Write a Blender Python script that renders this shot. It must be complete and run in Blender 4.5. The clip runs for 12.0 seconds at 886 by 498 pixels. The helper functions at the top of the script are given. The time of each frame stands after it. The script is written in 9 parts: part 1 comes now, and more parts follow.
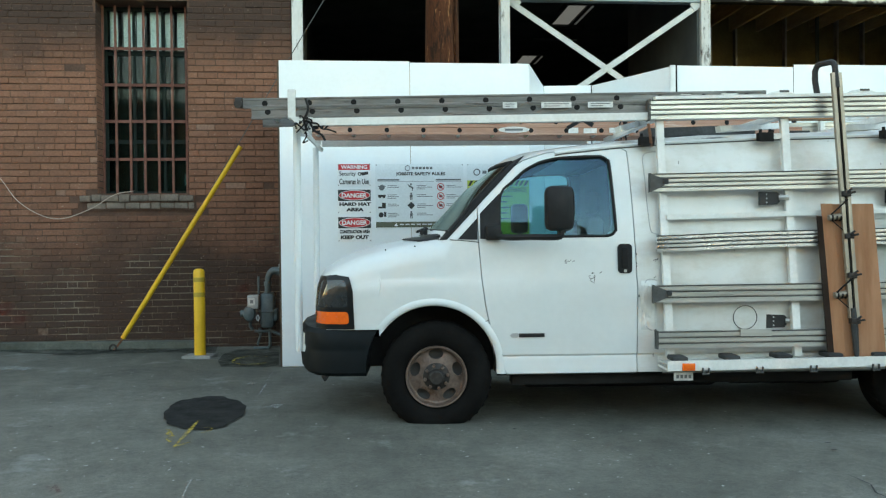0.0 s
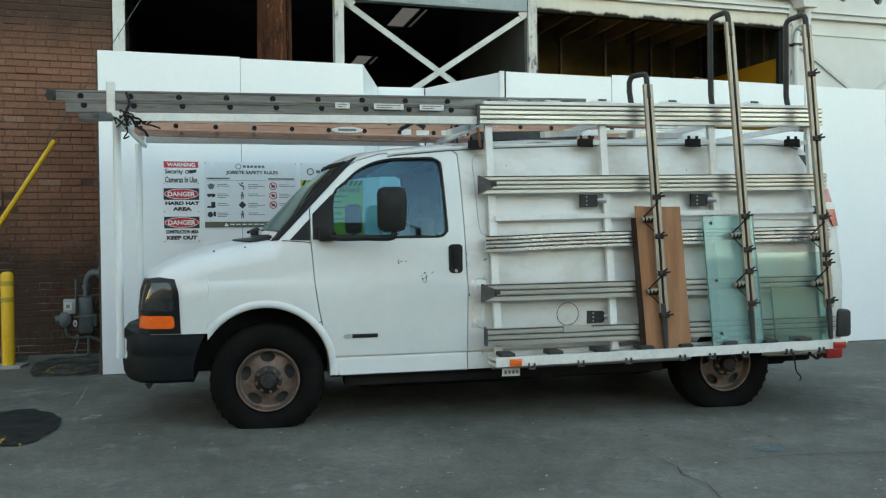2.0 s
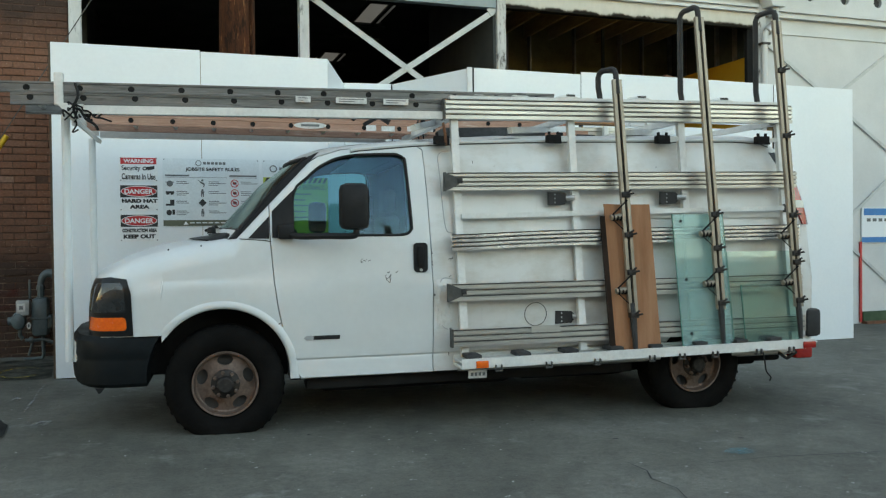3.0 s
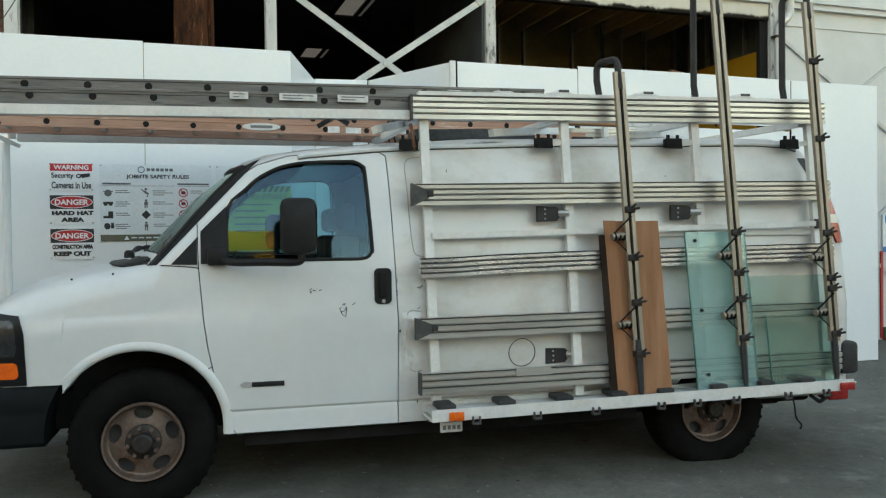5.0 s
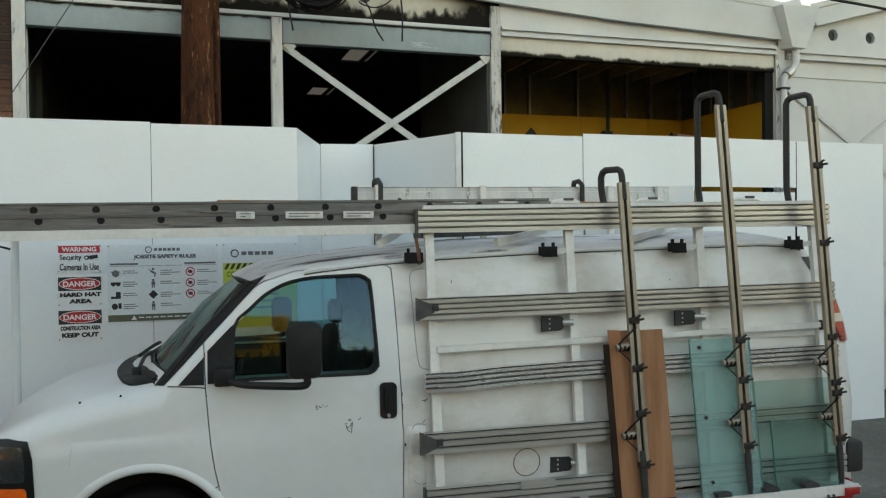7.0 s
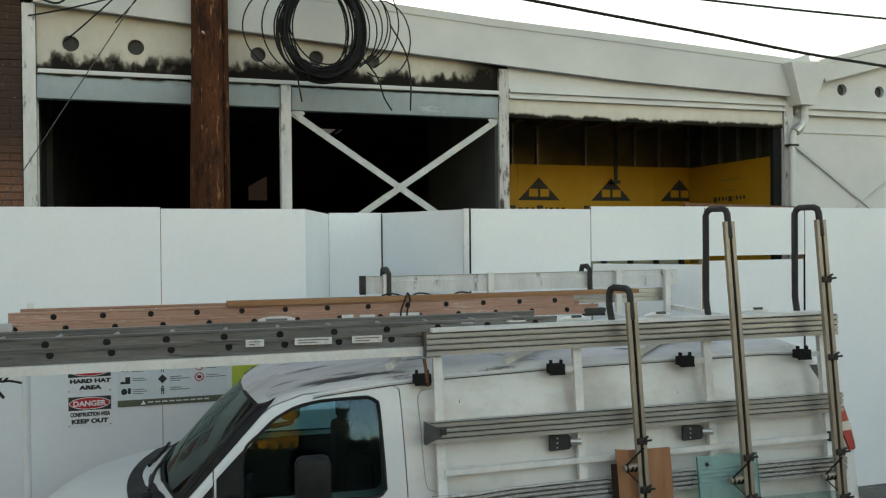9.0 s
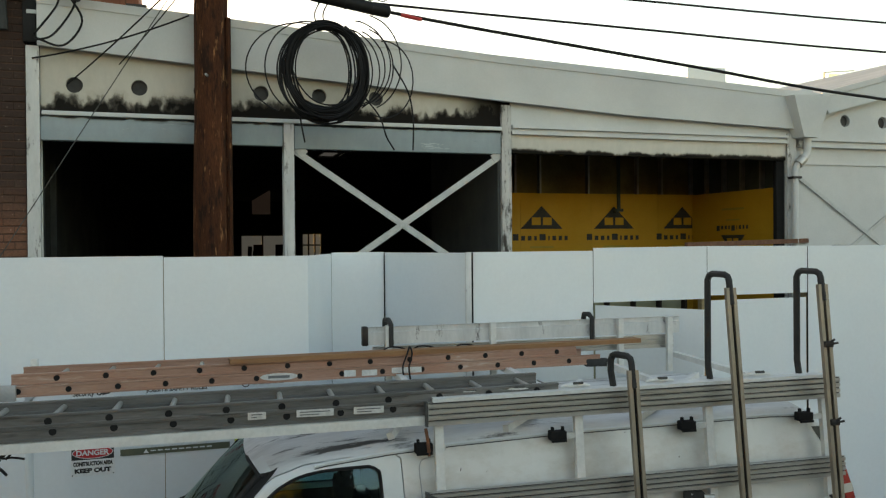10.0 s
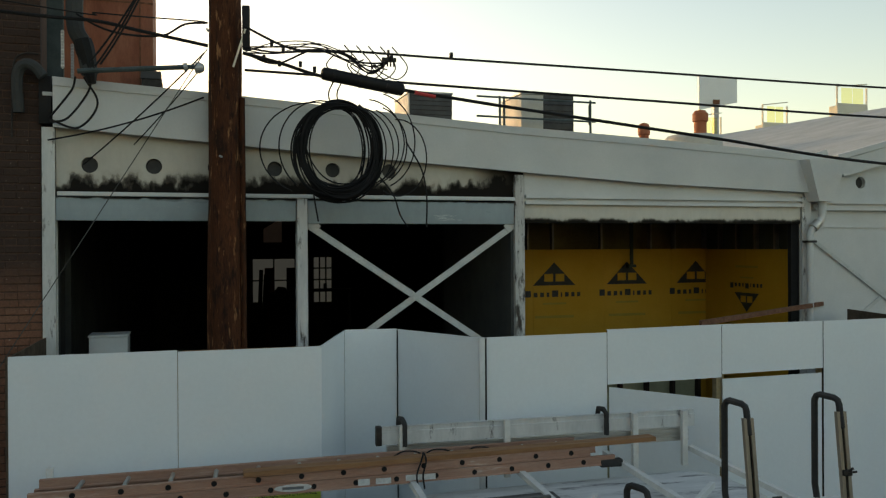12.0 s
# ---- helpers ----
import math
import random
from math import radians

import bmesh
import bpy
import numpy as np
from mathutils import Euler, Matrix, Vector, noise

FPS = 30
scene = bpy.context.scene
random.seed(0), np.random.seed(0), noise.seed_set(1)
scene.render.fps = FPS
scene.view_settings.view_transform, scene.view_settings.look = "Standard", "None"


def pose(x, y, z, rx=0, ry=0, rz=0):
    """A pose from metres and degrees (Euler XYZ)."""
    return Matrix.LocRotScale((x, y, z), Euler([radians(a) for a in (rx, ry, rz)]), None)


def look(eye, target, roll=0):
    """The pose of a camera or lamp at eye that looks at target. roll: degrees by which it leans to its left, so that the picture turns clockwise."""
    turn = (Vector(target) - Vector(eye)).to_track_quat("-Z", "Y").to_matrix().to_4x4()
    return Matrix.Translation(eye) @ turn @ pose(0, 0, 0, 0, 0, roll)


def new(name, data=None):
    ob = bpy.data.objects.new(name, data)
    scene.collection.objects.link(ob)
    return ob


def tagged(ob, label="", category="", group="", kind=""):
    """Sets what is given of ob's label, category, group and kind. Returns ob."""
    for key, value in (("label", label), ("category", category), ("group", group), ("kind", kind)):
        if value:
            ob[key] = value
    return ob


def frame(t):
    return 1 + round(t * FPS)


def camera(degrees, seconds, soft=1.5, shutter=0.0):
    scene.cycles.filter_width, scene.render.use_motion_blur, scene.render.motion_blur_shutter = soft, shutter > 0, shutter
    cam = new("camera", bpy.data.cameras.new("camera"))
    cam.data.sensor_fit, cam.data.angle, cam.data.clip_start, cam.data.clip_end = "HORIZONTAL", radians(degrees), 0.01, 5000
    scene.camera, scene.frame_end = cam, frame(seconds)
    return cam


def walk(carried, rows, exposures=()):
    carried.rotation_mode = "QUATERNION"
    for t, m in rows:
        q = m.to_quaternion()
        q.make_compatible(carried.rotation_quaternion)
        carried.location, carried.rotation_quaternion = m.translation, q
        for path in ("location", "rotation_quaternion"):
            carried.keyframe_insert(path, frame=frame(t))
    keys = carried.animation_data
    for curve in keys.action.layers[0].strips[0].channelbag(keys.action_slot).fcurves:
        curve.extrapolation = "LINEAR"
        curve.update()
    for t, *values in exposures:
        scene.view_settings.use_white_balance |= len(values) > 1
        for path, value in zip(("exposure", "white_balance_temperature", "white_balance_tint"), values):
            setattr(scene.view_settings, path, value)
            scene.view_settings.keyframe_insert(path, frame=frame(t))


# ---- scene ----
cam = camera(56.0, 12.0, soft=1.25)
METRES, EYE, TILT, LEAN, TURN = 4.0, 1.335, -0.66, 0.6, 0.0
ROWS = [
    (0.0, 0.0, 0.0, 0.0, -0.0, 0.0, -0.0),
    (0.5, 0.0046, -0.0011, 0.0009, -3.09, 0.0, 0.04),
    (1.0, 0.0082, -0.0017, 0.0013, -5.74, -0.02, 0.08),
    (1.5, 0.0096, -0.0019, 0.0015, -8.44, -0.04, 0.14),
    (2.0, 0.0073, -0.0026, 0.002, -11.16, -0.05, 0.18),
    (2.5, 0.0112, 0.0043, 0.0002, -12.86, -0.08, 0.2),
    (3.0, 0.0278, 0.0383, -0.0007, -13.13, -0.05, 0.21),
    (5.0, 0.1343, 0.2765, 0.0396, -13.15, -0.07, 0.26),
    (5.5, 0.1382, 0.2749, 0.0844, -13.07, -0.02, 0.29),
    (6.0, 0.1376, 0.2698, 0.1264, -13.04, 0.03, 0.29),
    (6.5, 0.136, 0.2692, 0.1666, -12.88, 0.08, 0.28),
    (7.0, 0.1348, 0.2691, 0.2088, -12.74, 0.13, 0.26),
    (9.0, 0.1322, 0.2646, 0.3943, -12.26, 0.28, 0.08),
    (9.5, 0.1321, 0.2625, 0.4444, -12.19, 0.33, 0.05),
    (10.0, 0.1342, 0.2614, 0.5, -12.03, 0.38, 0.02),
    (10.5, 0.1314, 0.2597, 0.5551, -11.89, 0.42, -0.05),
    (11.0, 0.1295, 0.2602, 0.6079, -11.69, 0.55, -0.08),
    (11.5, 0.1278, 0.2618, 0.6567, -11.5, 0.74, -0.1),
    (12.0, 0.1253, 0.265, 0.7036, -11.35, 0.66, -0.14),
]
EXPOSURES = [(0.0, 3.32, 7450, 9), (3.0, 2.88, 7800, 13), (5.0, 2.86, 8200, 16), (6.0, 2.75, 8350, 18), (7.0, 2.58, 8350, 18), (9.5, 2.34, 8200, 17), (10.5, 2.01, 7950, 14), (11.0, 1.87, 7900, 13), (12.0, 1.35, 7700, 13)]
walk(cam, [(t, pose(0, 0, EYE, TILT, LEAN, TURN) @ pose(METRES * x, METRES * y, METRES * z, 90 + pitch, roll, yaw)) for t, x, y, z, yaw, pitch, roll in ROWS], EXPOSURES)

# ---- world and sun: open shade, a low sun behind the building ----
SUN_TURN, SUN_UP = -32.0, 6.0
world = bpy.data.worlds.new("evening_sky")
scene.world = world
world.use_nodes = True
wn, wl = world.node_tree.nodes, world.node_tree.links
wn.clear()
sky = wn.new("ShaderNodeTexSky")
sky.sky_type = "NISHITA"
sky.sun_disc = False
sky.sun_elevation, sky.sun_rotation = radians(SUN_UP), radians(SUN_TURN)
sky.air_density, sky.dust_density, sky.ozone_density = 1.0, 1.4, 1.0
background = wn.new("ShaderNodeBackground")
background.inputs["Strength"].default_value = 0.15
world_out = wn.new("ShaderNodeOutputWorld")
wl.new(sky.outputs[0], background.inputs[0])
wl.new(background.outputs[0], world_out.inputs[0])
sun = new("sun", bpy.data.lights.new("sun", "SUN"))
sun.data.energy, sun.data.angle, sun.data.color = 0.35, radians(0.5), (1.0, 0.86, 0.7)
sun_way = Vector((math.sin(radians(SUN_TURN)) * math.cos(radians(SUN_UP)), math.cos(radians(SUN_TURN)) * math.cos(radians(SUN_UP)), math.sin(radians(SUN_UP))))
sun.matrix_world = look(sun_way * 60, (0, 0, 0))

# ---- materials ----
def nodes_of(name):
    m = bpy.data.materials.new(name)
    m.use_nodes = True
    nt = m.node_tree
    return m, nt, nt.nodes["Principled BSDF"]


def noise_node(nt, scale, detail=4.0, rough=0.6, where=None, stretch=None):
    tc = nt.nodes.new("ShaderNodeTexCoord")
    n = nt.nodes.new("ShaderNodeTexNoise")
    n.inputs["Scale"].default_value, n.inputs["Detail"].default_value, n.inputs["Roughness"].default_value = scale, detail, rough
    out = tc.outputs["Object"]
    if stretch:
        mp = nt.nodes.new("ShaderNodeMapping")
        mp.inputs["Scale"].default_value = stretch
        nt.links.new(out, mp.inputs["Vector"])
        out = mp.outputs["Vector"]
    nt.links.new(out, n.inputs["Vector"])
    return n.outputs["Fac"]


def ramp(nt, fac, stops):
    r = nt.nodes.new("ShaderNodeValToRGB")
    e = r.color_ramp.elements
    while len(e) < len(stops):
        e.new(0.5)
    for k, (p, c) in zip(e, stops):
        k.position = p
        k.color = (*c, 1) if len(c) == 3 else c
    nt.links.new(fac, r.inputs["Fac"])
    return r.outputs["Color"]


def grey(v):
    return (v, v, v)


def mix(nt, fac, a, b, kind="MIX"):
    m = nt.nodes.new("ShaderNodeMix")
    m.data_type, m.blend_type = "RGBA", kind
    for sock, v in ((m.inputs["Factor"], fac), (m.inputs["A"], a), (m.inputs["B"], b)):
        if isinstance(v, (int, float)):
            sock.default_value = v
        elif isinstance(v, tuple):
            sock.default_value = (*v, 1)
        else:
            nt.links.new(v, sock)
    return m.outputs["Result"]


def maths(nt, op, a, b=0.0):
    m = nt.nodes.new("ShaderNodeMath")
    m.operation = op
    m.use_clamp = op in ("MULTIPLY", "SUBTRACT", "ADD")
    for sock, v in zip(m.inputs, (a, b)):
        if isinstance(v, (int, float)):
            sock.default_value = v
        else:
            nt.links.new(v, sock)
    return m.outputs[0]


def bump(nt, bsdf, height, strength, distance=0.01):
    b = nt.nodes.new("ShaderNodeBump")
    b.inputs["Strength"].default_value, b.inputs["Distance"].default_value = strength, distance
    nt.links.new(height, b.inputs["Height"])
    nt.links.new(b.outputs[0], bsdf.inputs["Normal"])


def surf(name, dark, light, rough=0.6, metal=0.0, scale=3.0, fine=60.0, grain=0.15, relief=0.15, stretch=None, spots=None, coat=0.0, vary=0.0, spec=0.5):
    """Two tones at a coarse scale, a fine grain, relief; spots = (colour, scale, threshold) for dirt or wear; vary: tone from piece to piece."""
    m, nt, p = nodes_of(name)
    big = noise_node(nt, scale, 5.0, 0.65, stretch=stretch)
    small = noise_node(nt, fine, 3.0, 0.6, stretch=stretch)
    col = ramp(nt, big, [(0.3, dark), (0.7, light)])
    col = mix(nt, grain, col, ramp(nt, small, [(0.3, grey(0.25)), (0.7, grey(1.0))]), "MULTIPLY")
    if vary:
        oi = nt.nodes.new("ShaderNodeObjectInfo")
        ge = nt.nodes.new("ShaderNodeNewGeometry")
        r = maths(nt, "FRACT", maths(nt, "ADD", oi.outputs["Random"], ge.outputs["Random Per Island"]))
        r = ge.outputs["Random Per Island"] if vary < 0 else r
        col = mix(nt, abs(vary), col, ramp(nt, r, [(0.0, grey(0.35)), (1.0, grey(1.0))]), "MULTIPLY")
    if spots:
        c, sc, th = spots
        mask = ramp(nt, noise_node(nt, sc, 6.0, 0.7, stretch=stretch), [(th, grey(0.0)), (min(th + 0.1, 1.0), grey(1.0))])
        col = mix(nt, mask, col, c)
    nt.links.new(col, p.inputs["Base Color"])
    nt.links.new(ramp(nt, big, [(0.3, grey(min(1, rough * 1.15))), (0.7, grey(rough * 0.85))]), p.inputs["Roughness"])
    p.inputs["Metallic"].default_value = metal
    p.inputs["Coat Weight"].default_value = coat
    p.inputs["Specular IOR Level"].default_value = spec
    p.inputs["Coat Roughness"].default_value = 0.12
    if relief:
        bump(nt, p, small, relief, 0.004)
    return m


def clear(name, tint, gloss=0.08, rough=0.02, haze=None, film=(1.0, 1.0, 1.0)):
    """Thin glass: tinted straight-through light, with a mirror film that Fresnel drives; haze = (share, colour), a
    diffuse veil painted in for milky sky reflection.
    """
    m, nt, p = nodes_of(name)
    nt.nodes.remove(p)
    tr = nt.nodes.new("ShaderNodeBsdfTransparent")
    tr.inputs[0].default_value = (*tint, 1)
    gl = nt.nodes.new("ShaderNodeBsdfGlossy")
    gl.inputs["Roughness"].default_value = rough
    gl.inputs["Color"].default_value = (*film, 1)
    fr = nt.nodes.new("ShaderNodeFresnel")
    fr.inputs["IOR"].default_value = 1.5 + gloss
    mx = nt.nodes.new("ShaderNodeMixShader")
    nt.links.new(fr.outputs[0], mx.inputs[0])
    body = tr.outputs[0]
    if haze:
        df = nt.nodes.new("ShaderNodeBsdfDiffuse")
        df.inputs[0].default_value = (*haze[1], 1)
        hz = nt.nodes.new("ShaderNodeMixShader")
        hz.inputs[0].default_value = haze[0]
        nt.links.new(tr.outputs[0], hz.inputs[1])
        nt.links.new(df.outputs[0], hz.inputs[2])
        body = hz.outputs[0]
    nt.links.new(body, mx.inputs[1])
    nt.links.new(gl.outputs[0], mx.inputs[2])
    nt.links.new(mx.outputs[0], nt.nodes["Material Output"].inputs[0])
    return m


def glow(name, colour, strength):
    m, nt, p = nodes_of(name)
    p.inputs["Base Color"].default_value = (*colour, 1)
    p.inputs["Emission Color"].default_value = (*colour, 1)
    p.inputs["Emission Strength"].default_value = strength
    return m


def ground_material():
    m, nt, p = nodes_of("asphalt_worn")
    big = noise_node(nt, 0.55, 6.0, 0.65)
    mid = noise_node(nt, 4.5, 8.0, 0.8)
    small = noise_node(nt, 140.0, 3.0, 0.7)
    col = ramp(nt, big, [(0.3, (0.089, 0.089, 0.070)), (0.5, (0.155, 0.153, 0.124)), (0.72, (0.241, 0.237, 0.199))])
    col = mix(nt, 0.45, col, ramp(nt, mid, [(0.28, grey(0.35)), (0.6, grey(1.0))]), "MULTIPLY")
    col = mix(nt, 0.7, col, ramp(nt, small, [(0.32, grey(0.3)), (0.66, grey(1.0))]), "MULTIPLY")
    col = mix(nt, 0.5, col, ramp(nt, noise_node(nt, 32.0, 5.0, 0.8), [(0.34, grey(0.4)), (0.6, grey(1.0))]), "MULTIPLY")
    pale = ramp(nt, noise_node(nt, 1.7, 7.0, 0.75), [(0.58, grey(0.0)), (0.74, grey(0.6))])
    col = mix(nt, pale, col, (0.30, 0.31, 0.29))
    drops = ramp(nt, noise_node(nt, 9.0, 2.0, 0.4), [(0.74, grey(0.0)), (0.78, grey(0.6))])
    col = mix(nt, drops, col, (0.05, 0.05, 0.052))
    flecks = ramp(nt, noise_node(nt, 22.0, 2.0, 0.5), [(0.72, grey(0.0)), (0.76, grey(0.8))])
    col = mix(nt, flecks, col, (0.42, 0.43, 0.41))
    nt.links.new(col, p.inputs["Base Color"])
    nt.links.new(ramp(nt, mid, [(0.3, grey(0.95)), (0.7, grey(0.7))]), p.inputs["Roughness"])
    bump(nt, p, small, 0.4, 0.006)
    return m


def brick_material():
    """Old brown-painted brick: redder above, sooty brown on the lowest courses, with chips."""
    m, nt, p = nodes_of("brick_brown")
    oi = nt.nodes.new("ShaderNodeObjectInfo")
    ge = nt.nodes.new("ShaderNodeNewGeometry")
    tone = maths(nt, "FRACT", maths(nt, "ADD", oi.outputs["Random"], ge.outputs["Random Per Island"]))
    sep = nt.nodes.new("ShaderNodeSeparateXYZ")
    nt.links.new(ge.outputs["Position"], sep.inputs[0])
    n = nt.nodes.new("ShaderNodeTexNoise")
    n.inputs["Scale"].default_value, n.inputs["Detail"].default_value = 1.3, 6.0
    nt.links.new(ge.outputs["Position"], n.inputs["Vector"])
    n2 = nt.nodes.new("ShaderNodeTexNoise")
    n2.inputs["Scale"].default_value, n2.inputs["Detail"].default_value = 45.0, 4.0
    nt.links.new(ge.outputs["Position"], n2.inputs["Vector"])
    col = ramp(nt, tone, [(0.0, (0.216, 0.097, 0.057)), (0.55, (0.234, 0.106, 0.063)), (0.97, (0.246, 0.115, 0.070)), (1.0, (0.29, 0.165, 0.115))])
    col = mix(nt, 0.6, col, ramp(nt, n.outputs["Fac"], [(0.3, (0.62, 0.6, 0.58)), (0.7, grey(1.0))]), "MULTIPLY")
    grime = maths(nt, "ADD", maths(nt, "MULTIPLY", sep.outputs["Z"], 0.32), maths(nt, "MULTIPLY", n.outputs["Fac"], 0.5))
    col = mix(nt, ramp(nt, grime, [(0.54, grey(0.90)), (0.84, grey(0.0))]), col, (0.034, 0.0185, 0.0125))
    # darker brown on the upper storey, from about 3.3 m up
    high = maths(nt, "ADD", maths(nt, "MULTIPLY", maths(nt, "SUBTRACT", sep.outputs["Z"], 3.3), 0.6), maths(nt, "SUBTRACT", n.outputs["Fac"], 0.5))
    col = mix(nt, ramp(nt, high, [(0.1, grey(0.0)), (0.45, grey(0.92))]), col, (0.032, 0.018, 0.013))
    col = mix(nt, 0.5, col, ramp(nt, n2.outputs["Fac"], [(0.3, grey(0.4)), (0.65, grey(1.0))]), "MULTIPLY")
    chips = ramp(nt, n2.outputs["Fac"], [(0.69, grey(0.0)), (0.74, grey(0.65))])
    col = mix(nt, chips, col, (0.40, 0.34, 0.29))
    flakes = ramp(nt, noise_node(nt, 11.0, 6.0, 0.75), [(0.715, grey(0.0)), (0.74, grey(0.55))])
    col = mix(nt, flakes, col, (0.38, 0.30, 0.25))
    nt.links.new(col, p.inputs["Base Color"])
    p.inputs["Roughness"].default_value = 0.9
    bump(nt, p, n2.outputs["Fac"], 0.5, 0.006)
    return m


def mortar_material():
    """Bed joints under the same brown paint, bare and pale in patches near the ground."""
    m, nt, p = nodes_of("mortar_old")
    ge = nt.nodes.new("ShaderNodeNewGeometry")
    sep = nt.nodes.new("ShaderNodeSeparateXYZ")
    nt.links.new(ge.outputs["Position"], sep.inputs[0])
    patches = noise_node(nt, 1.6, 5.0, 0.6)
    fine = noise_node(nt, 70.0, 3.0, 0.6)
    col = ramp(nt, noise_node(nt, 2.0, 5.0), [(0.3, (0.058, 0.030, 0.020)), (0.7, (0.125, 0.066, 0.044))])
    low = maths(nt, "SUBTRACT", patches, maths(nt, "MULTIPLY", maths(nt, "ABSOLUTE", maths(nt, "SUBTRACT", sep.outputs["Z"], 1.05)), 0.30))
    col = mix(nt, ramp(nt, low, [(0.45, grey(0.0)), (0.55, grey(0.7))]), col, (0.30, 0.25, 0.19))
    col = mix(nt, 0.5, col, ramp(nt, fine, [(0.3, grey(0.35)), (0.7, grey(1.0))]), "MULTIPLY")
    nt.links.new(col, p.inputs["Base Color"])
    p.inputs["Roughness"].default_value = 0.95
    bump(nt, p, fine, 0.5, 0.005)
    return m


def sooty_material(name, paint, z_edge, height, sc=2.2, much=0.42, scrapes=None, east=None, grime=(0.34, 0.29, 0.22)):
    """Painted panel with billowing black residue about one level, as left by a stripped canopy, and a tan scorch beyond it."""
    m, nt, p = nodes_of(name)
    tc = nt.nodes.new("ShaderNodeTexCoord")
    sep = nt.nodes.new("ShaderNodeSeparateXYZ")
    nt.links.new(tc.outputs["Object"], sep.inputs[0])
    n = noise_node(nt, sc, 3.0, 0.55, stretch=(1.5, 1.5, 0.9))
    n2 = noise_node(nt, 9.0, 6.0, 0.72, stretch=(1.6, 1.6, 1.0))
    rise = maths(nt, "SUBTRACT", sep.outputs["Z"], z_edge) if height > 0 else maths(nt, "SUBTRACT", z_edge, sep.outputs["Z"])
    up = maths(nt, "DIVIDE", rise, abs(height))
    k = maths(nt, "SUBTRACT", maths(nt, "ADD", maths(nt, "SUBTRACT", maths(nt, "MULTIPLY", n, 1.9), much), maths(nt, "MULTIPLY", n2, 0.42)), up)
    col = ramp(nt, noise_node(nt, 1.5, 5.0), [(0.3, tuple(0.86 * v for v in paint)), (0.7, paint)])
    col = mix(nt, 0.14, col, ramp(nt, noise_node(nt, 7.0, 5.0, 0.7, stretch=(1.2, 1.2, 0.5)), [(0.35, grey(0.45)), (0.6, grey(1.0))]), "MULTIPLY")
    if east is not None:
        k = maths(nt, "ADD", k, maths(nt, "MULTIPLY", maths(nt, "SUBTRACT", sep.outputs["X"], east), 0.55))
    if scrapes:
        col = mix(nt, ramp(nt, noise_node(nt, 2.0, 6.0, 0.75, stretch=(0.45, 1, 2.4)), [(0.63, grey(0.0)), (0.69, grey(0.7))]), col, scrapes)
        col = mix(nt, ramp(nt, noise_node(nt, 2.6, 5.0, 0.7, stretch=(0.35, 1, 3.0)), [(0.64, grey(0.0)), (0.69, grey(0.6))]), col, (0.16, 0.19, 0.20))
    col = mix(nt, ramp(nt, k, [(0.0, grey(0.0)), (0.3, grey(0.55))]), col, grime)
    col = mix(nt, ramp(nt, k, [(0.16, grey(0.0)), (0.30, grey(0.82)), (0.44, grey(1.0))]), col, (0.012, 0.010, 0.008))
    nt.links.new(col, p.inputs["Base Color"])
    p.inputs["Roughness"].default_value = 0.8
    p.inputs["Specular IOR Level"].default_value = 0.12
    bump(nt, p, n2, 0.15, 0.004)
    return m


def pole_material():
    """Weathered creosoted timber: red-brown, with dark peeling strips and pale orange splinters."""
    m, nt, p = nodes_of("pole_creosote_wood")
    base = noise_node(nt, 3.0, 4.0, 0.6, stretch=(2.0, 2.0, 0.25))
    strips = noise_node(nt, 7.0, 6.0, 0.72, stretch=(2.0, 2.0, 0.42))
    fine = noise_node(nt, 40.0, 4.0, 0.7, stretch=(2.2, 2.2, 0.35))
    flecks = noise_node(nt, 10.0, 4.0, 0.65, stretch=(2.4, 2.4, 0.36))
    col = ramp(nt, base, [(0.3, (0.046, 0.0155, 0.007)), (0.7, (0.115, 0.040, 0.0165))])
    col = mix(nt, 0.6, col, ramp(nt, fine, [(0.3, grey(0.2)), (0.65, grey(1.0))]), "MULTIPLY")
    col = mix(nt, ramp(nt, strips, [(0.50, grey(0.0)), (0.60, grey(0.85))]), col, (0.016, 0.008, 0.005))
    col = mix(nt, ramp(nt, flecks, [(0.60, grey(0.0)), (0.66, grey(0.75))]), col, (0.33, 0.16, 0.07))
    nt.links.new(col, p.inputs["Base Color"])
    p.inputs["Roughness"].default_value = 0.9
    p.inputs["Specular IOR Level"].default_value = 0.2
    bump(nt, p, strips, 1.0, 0.012)
    return m


